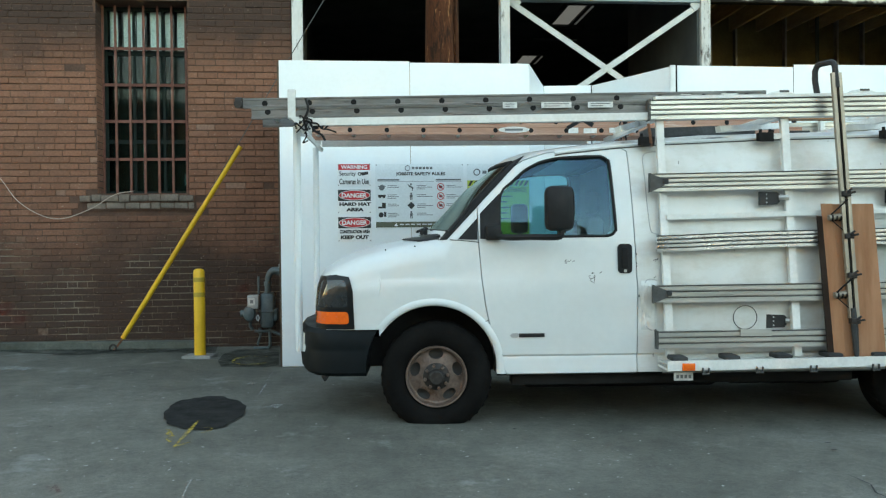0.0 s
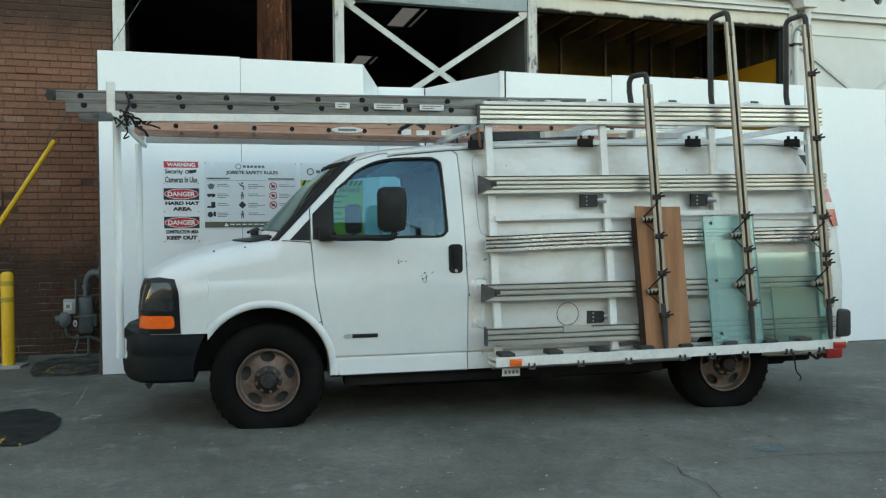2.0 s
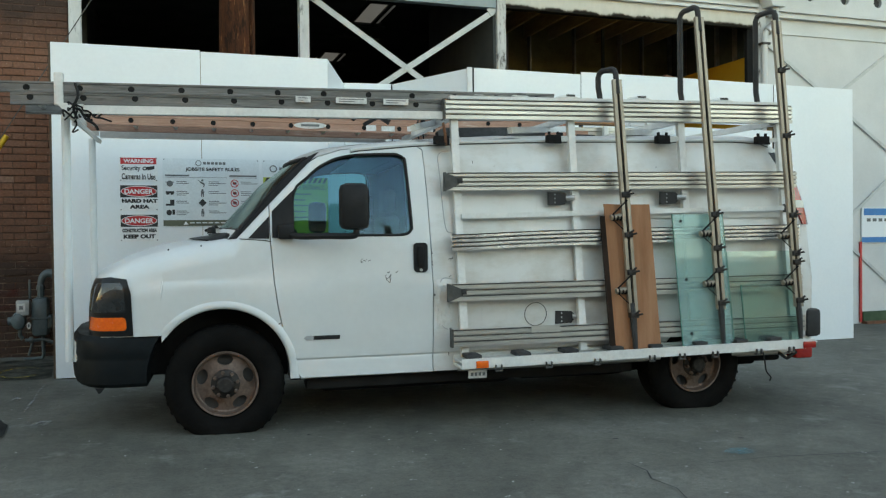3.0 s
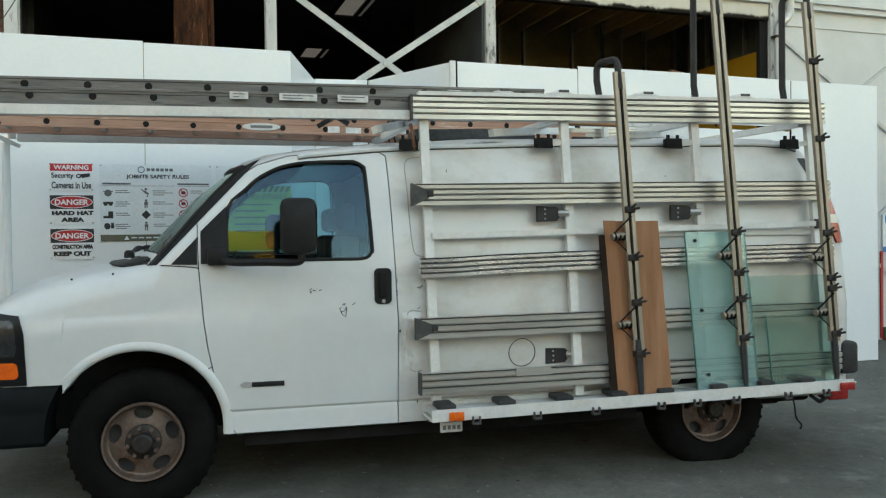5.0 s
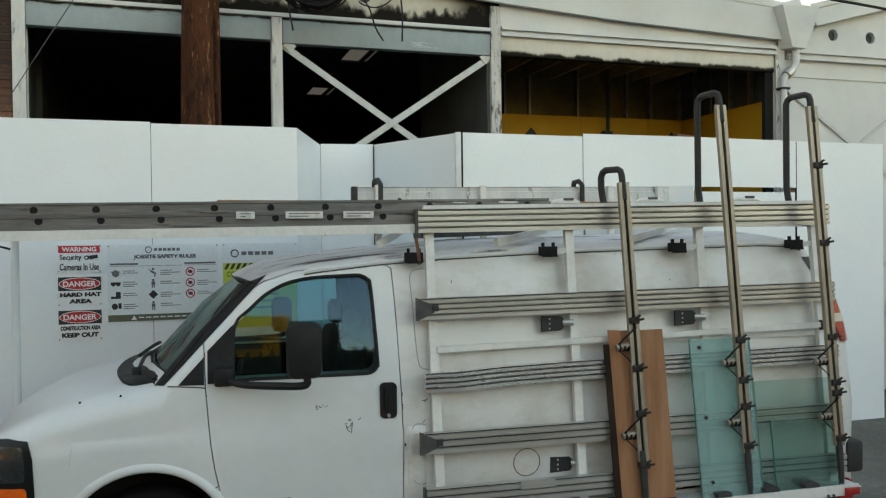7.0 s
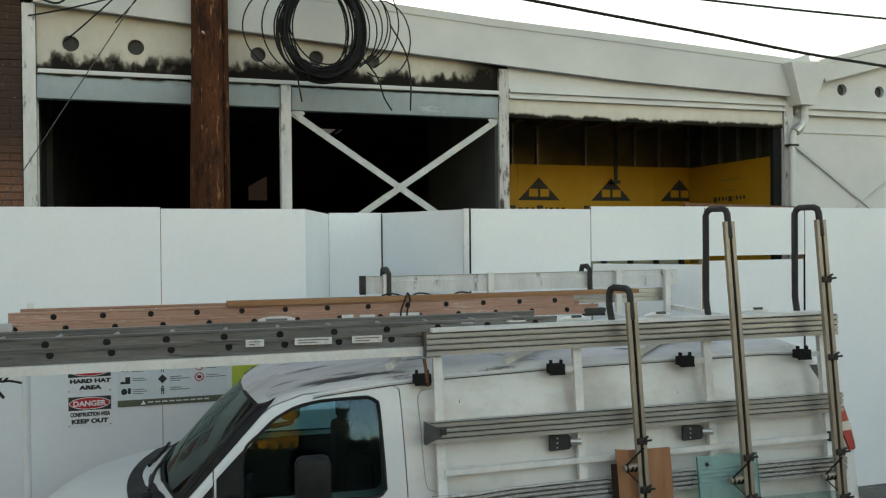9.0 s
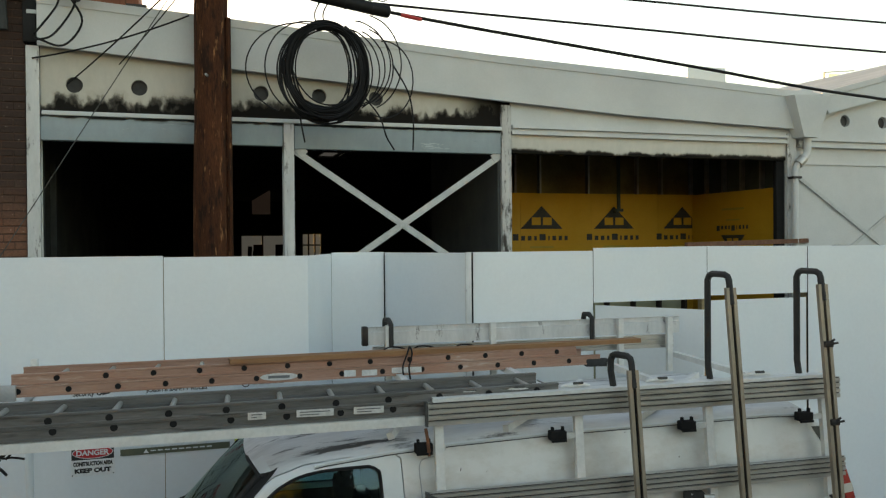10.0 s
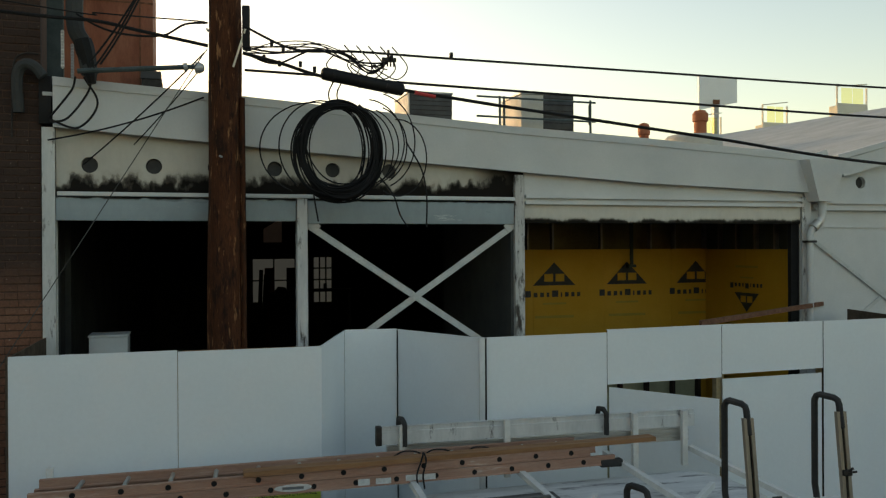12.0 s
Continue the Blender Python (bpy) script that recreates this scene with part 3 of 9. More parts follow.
def lathe(bm, profile, centre, axis="y", seg=32, ring_shaped=False):
    """A turned body: profile of (radius, along); ring_shaped closes the profile on itself."""
    c = Vector(centre)
    rings = []
    for r, k in profile:
        ring = []
        for i in range(seg):
            a = i * math.tau / seg
            p, q = r * math.cos(a), r * math.sin(a)
            ring.append(bm.verts.new(c + Vector({"y": (p, k, q), "z": (p, q, k), "x": (k, p, q)}[axis])))
        rings.append(ring)
    for u, w in zip(rings, rings[1:]):
        for i in range(seg):
            bm.faces.new((u[i], u[(i + 1) % seg], w[(i + 1) % seg], w[i]))
    if ring_shaped:
        for i in range(seg):
            bm.faces.new((rings[-1][i], rings[-1][(i + 1) % seg], rings[0][(i + 1) % seg], rings[0][i]))
    else:
        bm.faces.new(rings[0][::-1])
        bm.faces.new(rings[-1])
    return bm


def sag(p0, p1, drop, n=24):
    p0, p1 = Vector(p0), Vector(p1)
    return [p0.lerp(p1, i / n) - Vector((0, 0, drop * 4 * (i / n) * (1 - i / n))) for i in range(n + 1)]


def curl(pts, n=8):
    """A smooth line through a few points."""
    p = [Vector(q) for q in pts]
    p = [2 * p[0] - p[1]] + p + [2 * p[-1] - p[-2]]
    out = []
    for i in range(1, len(p) - 2):
        for k in range(n):
            t = k / n
            out.append(0.5 * (2 * p[i] + (p[i + 1] - p[i - 1]) * t + (2 * p[i - 1] - 5 * p[i] + 4 * p[i + 1] - p[i + 2]) * t * t + (3 * p[i] - p[i - 1] - 3 * p[i + 1] + p[i + 2]) * t ** 3))
    return out + [p[-2]]


def cut(ob, bms, how="DIFFERENCE"):
    """Cuts solids out of a mesh object (or keeps what lies in them) and bakes the result."""
    tools = []
    for bm in bms:
        bmesh.ops.recalc_face_normals(bm, faces=bm.faces)
        me = bpy.data.meshes.new("cutter")
        bm.to_mesh(me)
        bm.free()
        t = new("cutter", me)
        t.matrix_world = ob.matrix_world
        k = ob.modifiers.new("cut", "BOOLEAN")
        k.object, k.operation, k.solver = t, how, "EXACT"
        tools.append(t)
    bpy.context.view_layer.update()
    me = bpy.data.meshes.new_from_object(ob.evaluated_get(bpy.context.evaluated_depsgraph_get()))
    ob.modifiers.clear()
    ob.data = me
    for t in tools:
        bpy.data.objects.remove(t)
    return ob


def words(text, x, z, width, height, y=0.0, bold=0.0):
    """Lettering as a flat bmesh that faces -y, its lower left corner at (x, z), fitted to a width and height."""
    cu = bpy.data.curves.new("lettering", "FONT")
    cu.body, cu.size, cu.offset = text, 1.0, bold
    o = new("lettering", cu)
    bpy.context.view_layer.update()
    me = bpy.data.meshes.new_from_object(o.evaluated_get(bpy.context.evaluated_depsgraph_get()))
    bpy.data.objects.remove(o)
    bm = B()
    bm.from_mesh(me)
    xs, ys = [v.co.x for v in bm.verts], [v.co.y for v in bm.verts]
    x0, x1, y0, y1 = min(xs), max(xs), min(ys), max(ys)
    for v in bm.verts:
        v.co = Vector((x + (v.co.x - x0) / (x1 - x0) * width, y, z + (v.co.y - y0) / (y1 - y0) * height))
    return bm


def plate(bm, x0, x1, z0, z1, y):
    bm.faces.new([bm.verts.new(p) for p in ((x0, y, z0), (x1, y, z0), (x1, y, z1), (x0, y, z1))])
    return bm


def disc(bm, cx, cz, rx, rz, y, seg=24):
    bm.faces.new([bm.verts.new((cx + rx * math.cos(i * math.tau / seg), y, cz + rz * math.sin(i * math.tau / seg))) for i in range(seg)])
    return bm


def lerp_at(table, x):
    if x <= table[0][0]:
        return table[0][1]
    for (a, p), (b, q) in zip(table, table[1:]):
        if x <= b:
            return p + (q - p) * (x - a) / (b - a)
    return table[-1][1]


def ground_z(x, y=0.0):
    """The street falls a little to the east."""
    return -0.012 - 0.0125 * max(-14.0, min(14.0, x))


FACADE = pose(0, 10.68, 0, 0, 0, 5.43)
FENCE = pose(0, 8.885, 0, 0, 0, 5.43)
VAN = pose(0, 6.045, 0, 0, 0, 1.26)


def far_off(k):
    """Grows a thing away from one eye point: a far roof's fittings at their true distance."""
    c = Vector((0.50, 1.03, 4.15))
    return Matrix.Translation(c) @ Matrix.Scale(k, 4) @ Matrix.Translation(-c)

# ---- ground ----
def build_ground():
    bm = B()
    xs = [-400, -60, -14] + [x * 1.0 for x in range(-13, 14)] + [14, 60, 400]
    ys = [-400, -60, -20, -10, -4, 0, 2, 4, 5, 6, 7, 8, 9, 10, 11, 12, 14, 20, 60, 400]
    grid = [[bm.verts.new((x, y, ground_z(x) + (0.006 * noise.noise(Vector((x * 0.4, y * 0.4, 0))) if abs(x) < 14 and -4 < y < 12 else 0.0))) for y in ys] for x in xs]
    for a, b in zip(grid, grid[1:]):
        for i in range(len(ys) - 1):
            bm.faces.new((a[i], b[i], b[i + 1], a[i + 1]))
    solo("ground", bm, ASPHALT, "worn grey asphalt yard with stains and pale patches", "ground", kind="structure")


def ground_shape(name, material, rings, label, category, lift=0.004):
    """Flat marks on the asphalt: closed outlines of (x, y)."""
    bm = B()
    for pts in rings:
        bm.faces.new([bm.verts.new((x, y, ground_z(x) + 0.006 + lift)) for x, y in pts])
    return solo(name, bm, material, label, category, kind="structure", smooth=0)


def stroke(pts, w=0.03):
    """The outline of a painted line through points."""
    p = [Vector((x, y, 0)) for x, y in pts]
    left, right = [], []
    for i, q in enumerate(p):
        d = (p[min(i + 1, len(p) - 1)] - p[max(i - 1, 0)]).normalized()
        s = Vector((-d.y, d.x, 0)) * w * (0.4 + 0.3 * ((i * 7) % 3) / 2)
        left.append((q.x + s.x, q.y + s.y))
        right.append((q.x - s.x, q.y - s.y))
    return left + right[::-1]


build_ground()


# ---- white steel-framed building ----
HALL = far_off(1.5) @ FACADE


def facade_structure():
    # columns and beams, each its own piece of the setting
    def piece(name, bm, mat, label, cat):
        return solo(name, bm, mat, label, cat, at=FACADE, kind="structure")

    for k, (a, b, top, label) in enumerate(((-1.879, -1.752, 5.42, "white steel corner column beside the brick wall"), (0.772, 0.889, 4.72, "white flaking steel column between open bays"),
                                            (3.434, 3.56, 5.02, "white steel column with scorched flaking edges"), (7.678, 7.826, 4.80, "white steel column beside a downspout"))):
        bm = B()
        z0 = -0.3
        box(bm, a, b, -0.03, -0.018, z0, top)
        deep = 0.142 if k < 2 else 0.03
        box(bm, a, b, deep - 0.012, deep, z0, top)
        box(bm, (a + b) / 2 - 0.008, (a + b) / 2 + 0.008, -0.018, deep - 0.012, z0, top)
        box(bm, a + 0.012, b - 0.012, -0.012, deep - 0.017, z0, top)
        piece("column_%d" % (k + 1), bm, SCORCHED if k == 2 else STEEL_WHITE, label, "column")

    bm = B()
    box(bm, -1.75, 0.764, -0.012, 0.12, 4.44, 4.69, 0.004)
    box(bm, 0.897, 3.428, -0.012, 0.12, 4.415, 4.68, 0.004)
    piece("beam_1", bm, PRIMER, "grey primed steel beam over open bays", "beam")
    bm = B()
    box(bm, -1.73, 3.43, -0.05, 0.10, 4.70, 4.745, 0.004)
    piece("trim_1", bm, WHITE_WALL, "white steel flange over the primed beam", "trim")
    bm = B()
    prism(bm, [(-1.75, 4.745), (3.565, 4.745), (3.565, 5.50), (0.236, 5.72), (-1.75, 5.84)], "y", 0.02, 0.10)
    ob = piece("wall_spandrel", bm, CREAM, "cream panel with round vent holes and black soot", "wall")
    holes = []
    for s in (-1.42, -0.77, -0.12, 0.53, 1.19, 1.86):
        holes.append(lathe(B(), [(0.085, -0.1), (0.085, 0.2)], (s, 0, 5.035), "y", 28))
    cut(ob, holes)
    # dark discs stand in for the unlit depth of the holes
    for s in (-1.42, -0.77, -0.12, 0.53, 1.19, 1.86):
        bm = lathe(B(), [(0.088, 0.075), (0.088, 0.085)], (s, 0, 5.035), "y", 24)
        piece("vent_screen", bm, RECESS_SHADE, "dark disc standing in for the unlit depth of a wall vent", "vent")
    # third bay
    bm = B()
    box(bm, 3.566, 7.672, 0.0, 0.12, 4.43, 4.66, 0.004)
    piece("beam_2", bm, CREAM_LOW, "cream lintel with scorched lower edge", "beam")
    bm = B()
    for a, b, o in ((4.66, 4.70, -0.06), (4.70, 4.735, -0.02), (4.735, 4.775, -0.07)):
        box(bm, 3.566, 7.672, o, 0.10, a, b)
    piece("trim_2", bm, WHITE_WALL, "stepped white steel flange above the lintel", "trim")
    bm = B()
    prism(bm, [(3.566, 4.775), (7.88, 4.775), (7.88, 5.25), (5.1, 5.42), (3.566, 5.50)], "y", 0.01, 0.10)
    piece("wall_spandrel_east", bm, WHITE_WALL, "plain white panel under the roof edge", "wall")

    # fascia of the low gable, falling to the valley
    roofline = [(-1.76, 5.935), (0.236, 5.815), (3.33, 5.605), (5.1, 5.522), (7.80, 5.372), (7.9, 5.366)]

    def slope(s):
        return lerp_at(roofline, s)

    def strip(a, b, up, low):
        knots = [a] + [k for k, _ in roofline if a < k < b] + [b]
        return [(k, slope(k) + up) for k in knots] + [(k, slope(k) + low) for k in knots[::-1]]
    bm = B()
    prism(bm, [(k, slope(k)) for k in (-1.76, 0.236, 3.33, 5.1, 7.80)] + [(7.80, 4.856), (5.2, 4.945), (3.33, 5.062), (1.0, 5.215), (-0.18, 5.30), (-1.76, 5.415)], "y", -0.10, -0.04)
    prism(bm, strip(-1.76, 7.80, 0.004, -0.088), "y", -0.112, -0.101)

    piece("trim_fascia", bm, WHITE_WALL, "broad white roof fascia sloping to a valley", "fascia")
    bm = B()
    prism(bm, strip(-1.76, 7.9, -0.02, -0.10), "y", -0.04, 27.5)
    piece("roof", bm, ROOF_GREY, "low grey roof of the white building", "roof")

    # the next gable to the east, extended unseen to block low sun
    bm = B()
    box(bm, 7.87, 80.0, 0.03, 0.15, -0.4, 4.62)
    piece("wall_east", bm, WHITE_WALL, "white painted metal wall of the next bay", "wall")
    bm = B()
    for a, b, o in ((4.62, 4.66, -0.05), (4.66, 4.71, -0.01), (4.71, 4.75, -0.06), (4.38, 4.40, 0.01)):
        box(bm, 7.89, 80.0, o, 0.14, a, b)
    piece("trim_3", bm, WHITE_WALL, "stepped white steel flanges along the wall", "trim")
    bm = B()
    prism(bm, [(7.87, 4.75), (15, 4.75), (80, 4.75), (80, 6.9), (15, 6.9), (8.2, 5.2), (7.87, 5.2)], "y", 0.04, 0.12)
    ob = piece("wall_spandrel_far", bm, WHITE_WALL, "white panel with round vent holes", "wall")
    cut(ob, [lathe(B(), [(0.085, -0.1), (0.085, 0.3)], (s, 0, 5.02), "y", 28) for s in (8.735, 9.41, 10.08)])
    # dark discs again give the holes their unlit look
    for s in (8.735, 9.41, 10.08):
        bm = lathe(B(), [(0.088, 0.10), (0.088, 0.11)], (s, 0, 5.02), "y", 24)
        piece("vent_screen", bm, RECESS_SHADE, "dark disc standing in for the unlit depth of a wall vent", "vent")
    bm = B()
    prism(bm, [(8.20, 5.30), (15, 7.07), (80, 7.07), (80, 6.83), (15, 6.83), (8.32, 5.09)], "y", -0.11, -0.03)
    prism(bm, [(8.20, 5.385), (15, 7.16), (80, 7.16), (80, 7.075), (15, 7.075), (8.20, 5.306)], "y", -0.125, -0.03)
    piece("trim_fascia_east", bm, WHITE_WALL, "white roof fascia rising from the valley", "fascia")
    bm = B()
    prism(bm, [(8.0, 5.29), (15, 7.12), (80, 7.12), (80, 7.0), (15, 7.0), (8.0, 5.17)], "y", -0.03, 13.0)
    for v in bm.verts:
        v.co.z += 0.42 if v.co.y > 6 else 0.0
    piece("roof_east", bm, ROOF_GREY, "pale grey sloping roof of the next bay", "roof")
    # black strip added over the dark gap beside the column
    bm = box(B(), 7.55, 7.674, 0.04, 0.11, -0.2, 4.428)
    piece("trim_jamb", bm, SEAM, "black strip added over the dark gap beside the column", "post")
    # X braces
    bm = B()
    bar(bm, (1.48, 0.03, 3.075), (3.40, 0.03, 4.372), 0.076, 0.012)
    bar(bm, (0.90, 0.045, 4.40), (3.30, 0.045, 2.80), 0.076, 0.012)
    box(bm, 2.14, 2.22, 0.012, 0.022, 3.51, 3.58)
    bar(bm, (0.93, 0.02, 4.43), (1.02, 0.02, 4.35), 0.10, 0.012)
    bar(bm, (3.42, 0.015, 4.42), (3.33, 0.015, 4.35), 0.11, 0.012)
    piece("trim_cross_brace", bm, BRACE, "grey steel cross brace in an open bay", "brace")
    bm = B()
    bar(bm, (7.74, 0.0, 4.30), (10.4, 0.0, 2.55), 0.05, 0.012)
    bar(bm, (7.9, 0.012, 2.6), (10.4, 0.012, 4.3), 0.05, 0.012)
    bar(bm, (7.9, 0.0, 0.4), (10.4, 0.0, 2.3), 0.05, 0.012)
    bar(bm, (7.9, 0.012, 2.3), (10.4, 0.012, 0.4), 0.05, 0.012)
    piece("trim_wall_brace", bm, BRACE, "thin grey cross bracing on a white wall", "brace")

    # near-black surfaces carry the unlit look in their colour
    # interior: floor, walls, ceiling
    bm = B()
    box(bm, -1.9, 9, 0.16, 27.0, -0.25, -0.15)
    piece("floor", bm, DARK_IN, "floor inside the building with gloom put into its tone", "floor")
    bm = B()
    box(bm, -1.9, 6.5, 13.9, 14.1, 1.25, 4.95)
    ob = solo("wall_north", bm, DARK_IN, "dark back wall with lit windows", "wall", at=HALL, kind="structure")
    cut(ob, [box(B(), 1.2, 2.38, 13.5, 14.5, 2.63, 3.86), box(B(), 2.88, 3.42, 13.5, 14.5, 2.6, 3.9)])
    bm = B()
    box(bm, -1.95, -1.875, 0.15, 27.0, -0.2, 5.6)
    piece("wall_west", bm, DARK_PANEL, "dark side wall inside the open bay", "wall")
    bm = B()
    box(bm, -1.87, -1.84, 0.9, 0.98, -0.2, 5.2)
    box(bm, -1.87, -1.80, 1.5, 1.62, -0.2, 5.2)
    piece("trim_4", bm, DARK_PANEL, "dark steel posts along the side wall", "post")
    # not in view; added to keep stray light out of the hall
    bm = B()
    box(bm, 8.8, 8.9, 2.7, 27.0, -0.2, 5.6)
    piece("wall_hall_east", bm, DARK_IN, "unseen dark side wall added to shut light out of the hall", "wall")
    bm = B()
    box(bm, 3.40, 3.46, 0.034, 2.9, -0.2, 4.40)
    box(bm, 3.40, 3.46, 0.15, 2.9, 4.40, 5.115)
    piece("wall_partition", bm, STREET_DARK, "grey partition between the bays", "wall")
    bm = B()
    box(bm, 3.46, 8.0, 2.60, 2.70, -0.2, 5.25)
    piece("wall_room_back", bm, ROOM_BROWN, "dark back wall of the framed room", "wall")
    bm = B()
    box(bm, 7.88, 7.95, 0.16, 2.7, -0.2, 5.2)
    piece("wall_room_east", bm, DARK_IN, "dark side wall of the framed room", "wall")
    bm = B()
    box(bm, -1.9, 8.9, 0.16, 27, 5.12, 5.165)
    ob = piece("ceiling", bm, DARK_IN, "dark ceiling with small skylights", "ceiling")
    bm = B()
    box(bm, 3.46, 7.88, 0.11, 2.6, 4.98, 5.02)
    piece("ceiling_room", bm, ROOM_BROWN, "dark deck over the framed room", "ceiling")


facade_structure()


def skylight(s0, s1, d0, d1):
    e = thing("skylight", "small daylit skylight in the dark ceiling", "skylight", FACADE, ((s0 + s1) / 2, (d0 + d1) / 2, 5.11), "ceiling skylights")
    bm = B()
    for a in ((s0 - 0.05, s1 + 0.20, d0 - 0.06, d0), (s0 - 0.05, s1 + 0.20, d1, d1 + 0.06), (s0 - 0.05, s0, d0, d1), (s1, s1 + 0.06, d0, d1)):
        box(bm, a[0], a[1], a[2], a[3], 5.06, 5.116)
    part("frame", bm, DARK_PANEL, e)
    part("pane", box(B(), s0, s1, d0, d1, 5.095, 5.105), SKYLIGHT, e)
    # lining of the well, glowing in place of the daylight on it
    part("side_pane", box(B(), s1 + 0.065, s1 + 0.14, d0, d1, 5.095, 5.105), WELL_GLOW, e, "side of the skylight well, made to glow as if daylit")
    part("rim", box(B(), s0 - 0.05, s1 + 0.30, d1 + 0.16, d1 + 0.20, 5.07, 5.10), STREET_DARK, e)


def hall_clutter():
    """Dim things before the far windows."""
    e = thing("plank_stack", "dark planks leaning before the far window", "planks", HALL, (1.4, 13.3, 1.283))
    for k, (a, b) in enumerate(((1.30, 1.42), (1.40, 1.55), (1.36, 1.62))):
        part("plank", bar(B(), (a, 13.2 + 0.06 * k, 1.29), (b, 13.6 + 0.03 * k, 3.55 - 0.12 * k), 0.11, 0.04), DARK_IN, e)
    e = thing("covered_machine", "dark covered machine in the hall", "machine", HALL, (1.8, 13.2, 1.283))
    part("body", box(B(), 1.62, 2.10, 12.9, 13.5, 1.283, 2.95, 0.08), DARK_IN, e)
    part("hood", prism(B(), [(1.72, 2.952), (2.06, 2.952), (2.02, 3.08), (1.86, 3.10)], "y", 13.0, 13.4), DARK_IN, e)
    bm = B()
    box(bm, 1.52, 1.78, 13.70, 13.74, 1.283, 3.60, 0.01)
    solo("rust_board", bm, RUST, "rust-brown sheet standing before the far window", "sheet", HALL)
    # added sheet that dims the window's right-hand panes
    bm = B()
    box(bm, 2.12, 2.42, 13.76, 13.80, 1.283, 3.60, 0.01)
    solo("dark_sheet", bm, DARK_PANEL, "dark sheet added to dim the right panes of the far window", "sheet", HALL)
    e = thing("work_bench", "dark bench with clutter before the small window", "bench", HALL, (3.1, 13.4, 1.283))
    part("top", box(B(), 2.7, 3.9, 13.1, 13.6, 2.95, 3.02), DARK_PANEL, e)
    for s in (2.75, 3.85):
        part("leg", box(B(), s - 0.04, s + 0.04, 13.15, 13.55, 1.283, 2.949), DARK_IN, e)
    part("pale_tin", lathe(B(), [(0.05, 0.0), (0.05, 0.15)], (3.12, 13.3, 3.02), "z", 12), STICKER, e)


hall_clutter()


skylight(2.30, 2.62, 2.50, 3.80)
skylight(2.26, 2.58, 6.16, 7.1)
solo("ceiling_pipe", box(box(tube(B(), [(2.2, 4.70, 5.04), (3.0, 4.72, 5.04)], 0.022, 8), 2.34, 2.36, 4.695, 4.715, 5.05, 5.12), 2.84, 2.86, 4.705, 4.725, 5.05, 5.12), STREET_DARK, "grey pipe under the dark ceiling", "pipe", FACADE)
# faint emission replaces the light that falls on this panel
solo("hanging_panel", prism(B(), [(1.90, 4.33), (2.50, 4.33), (2.50, 5.12), (2.46, 5.12), (1.90, 4.78)], "y", 18.6, 18.63), DIM_PANEL, "dim brownish panel under the far ceiling, made to glow as if lit", "panel", FACADE)


def inner_window(name, a, b, z0, z1, cols, rows):
    e = thing(name, "far interior window with dark glazing bars and daylight behind", "window", HALL, ((a + b) / 2, 14.0, z0), kind="structure")
    bm = B()
    for i in range(cols + 1):
        x = a + (b - a) * i / cols
        box(bm, x - 0.02, x + 0.02, 13.93, 13.97, z0, z1)
    for j in range(rows + 1):
        z = z0 + (z1 - z0) * j / rows
        box(bm, a, b, 13.935, 13.965, z - 0.02, z + 0.02)
    part("frame", bm, DARK_IN, e)
    for i in range(cols):
        for j in range(rows):
            bm = B()
            box(bm, a + (b - a) * i / cols + 0.02, a + (b - a) * (i + 1) / cols - 0.02, 13.98, 13.99, z0 + (z1 - z0) * j / rows + 0.02, z0 + (z1 - z0) * (j + 1) / rows - 0.02)
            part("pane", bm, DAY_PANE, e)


inner_window("window_2", 1.2, 2.38, 2.63, 3.86, 2, 2)
inner_window("window_3", 2.88, 3.42, 2.6, 3.9, 3, 4)


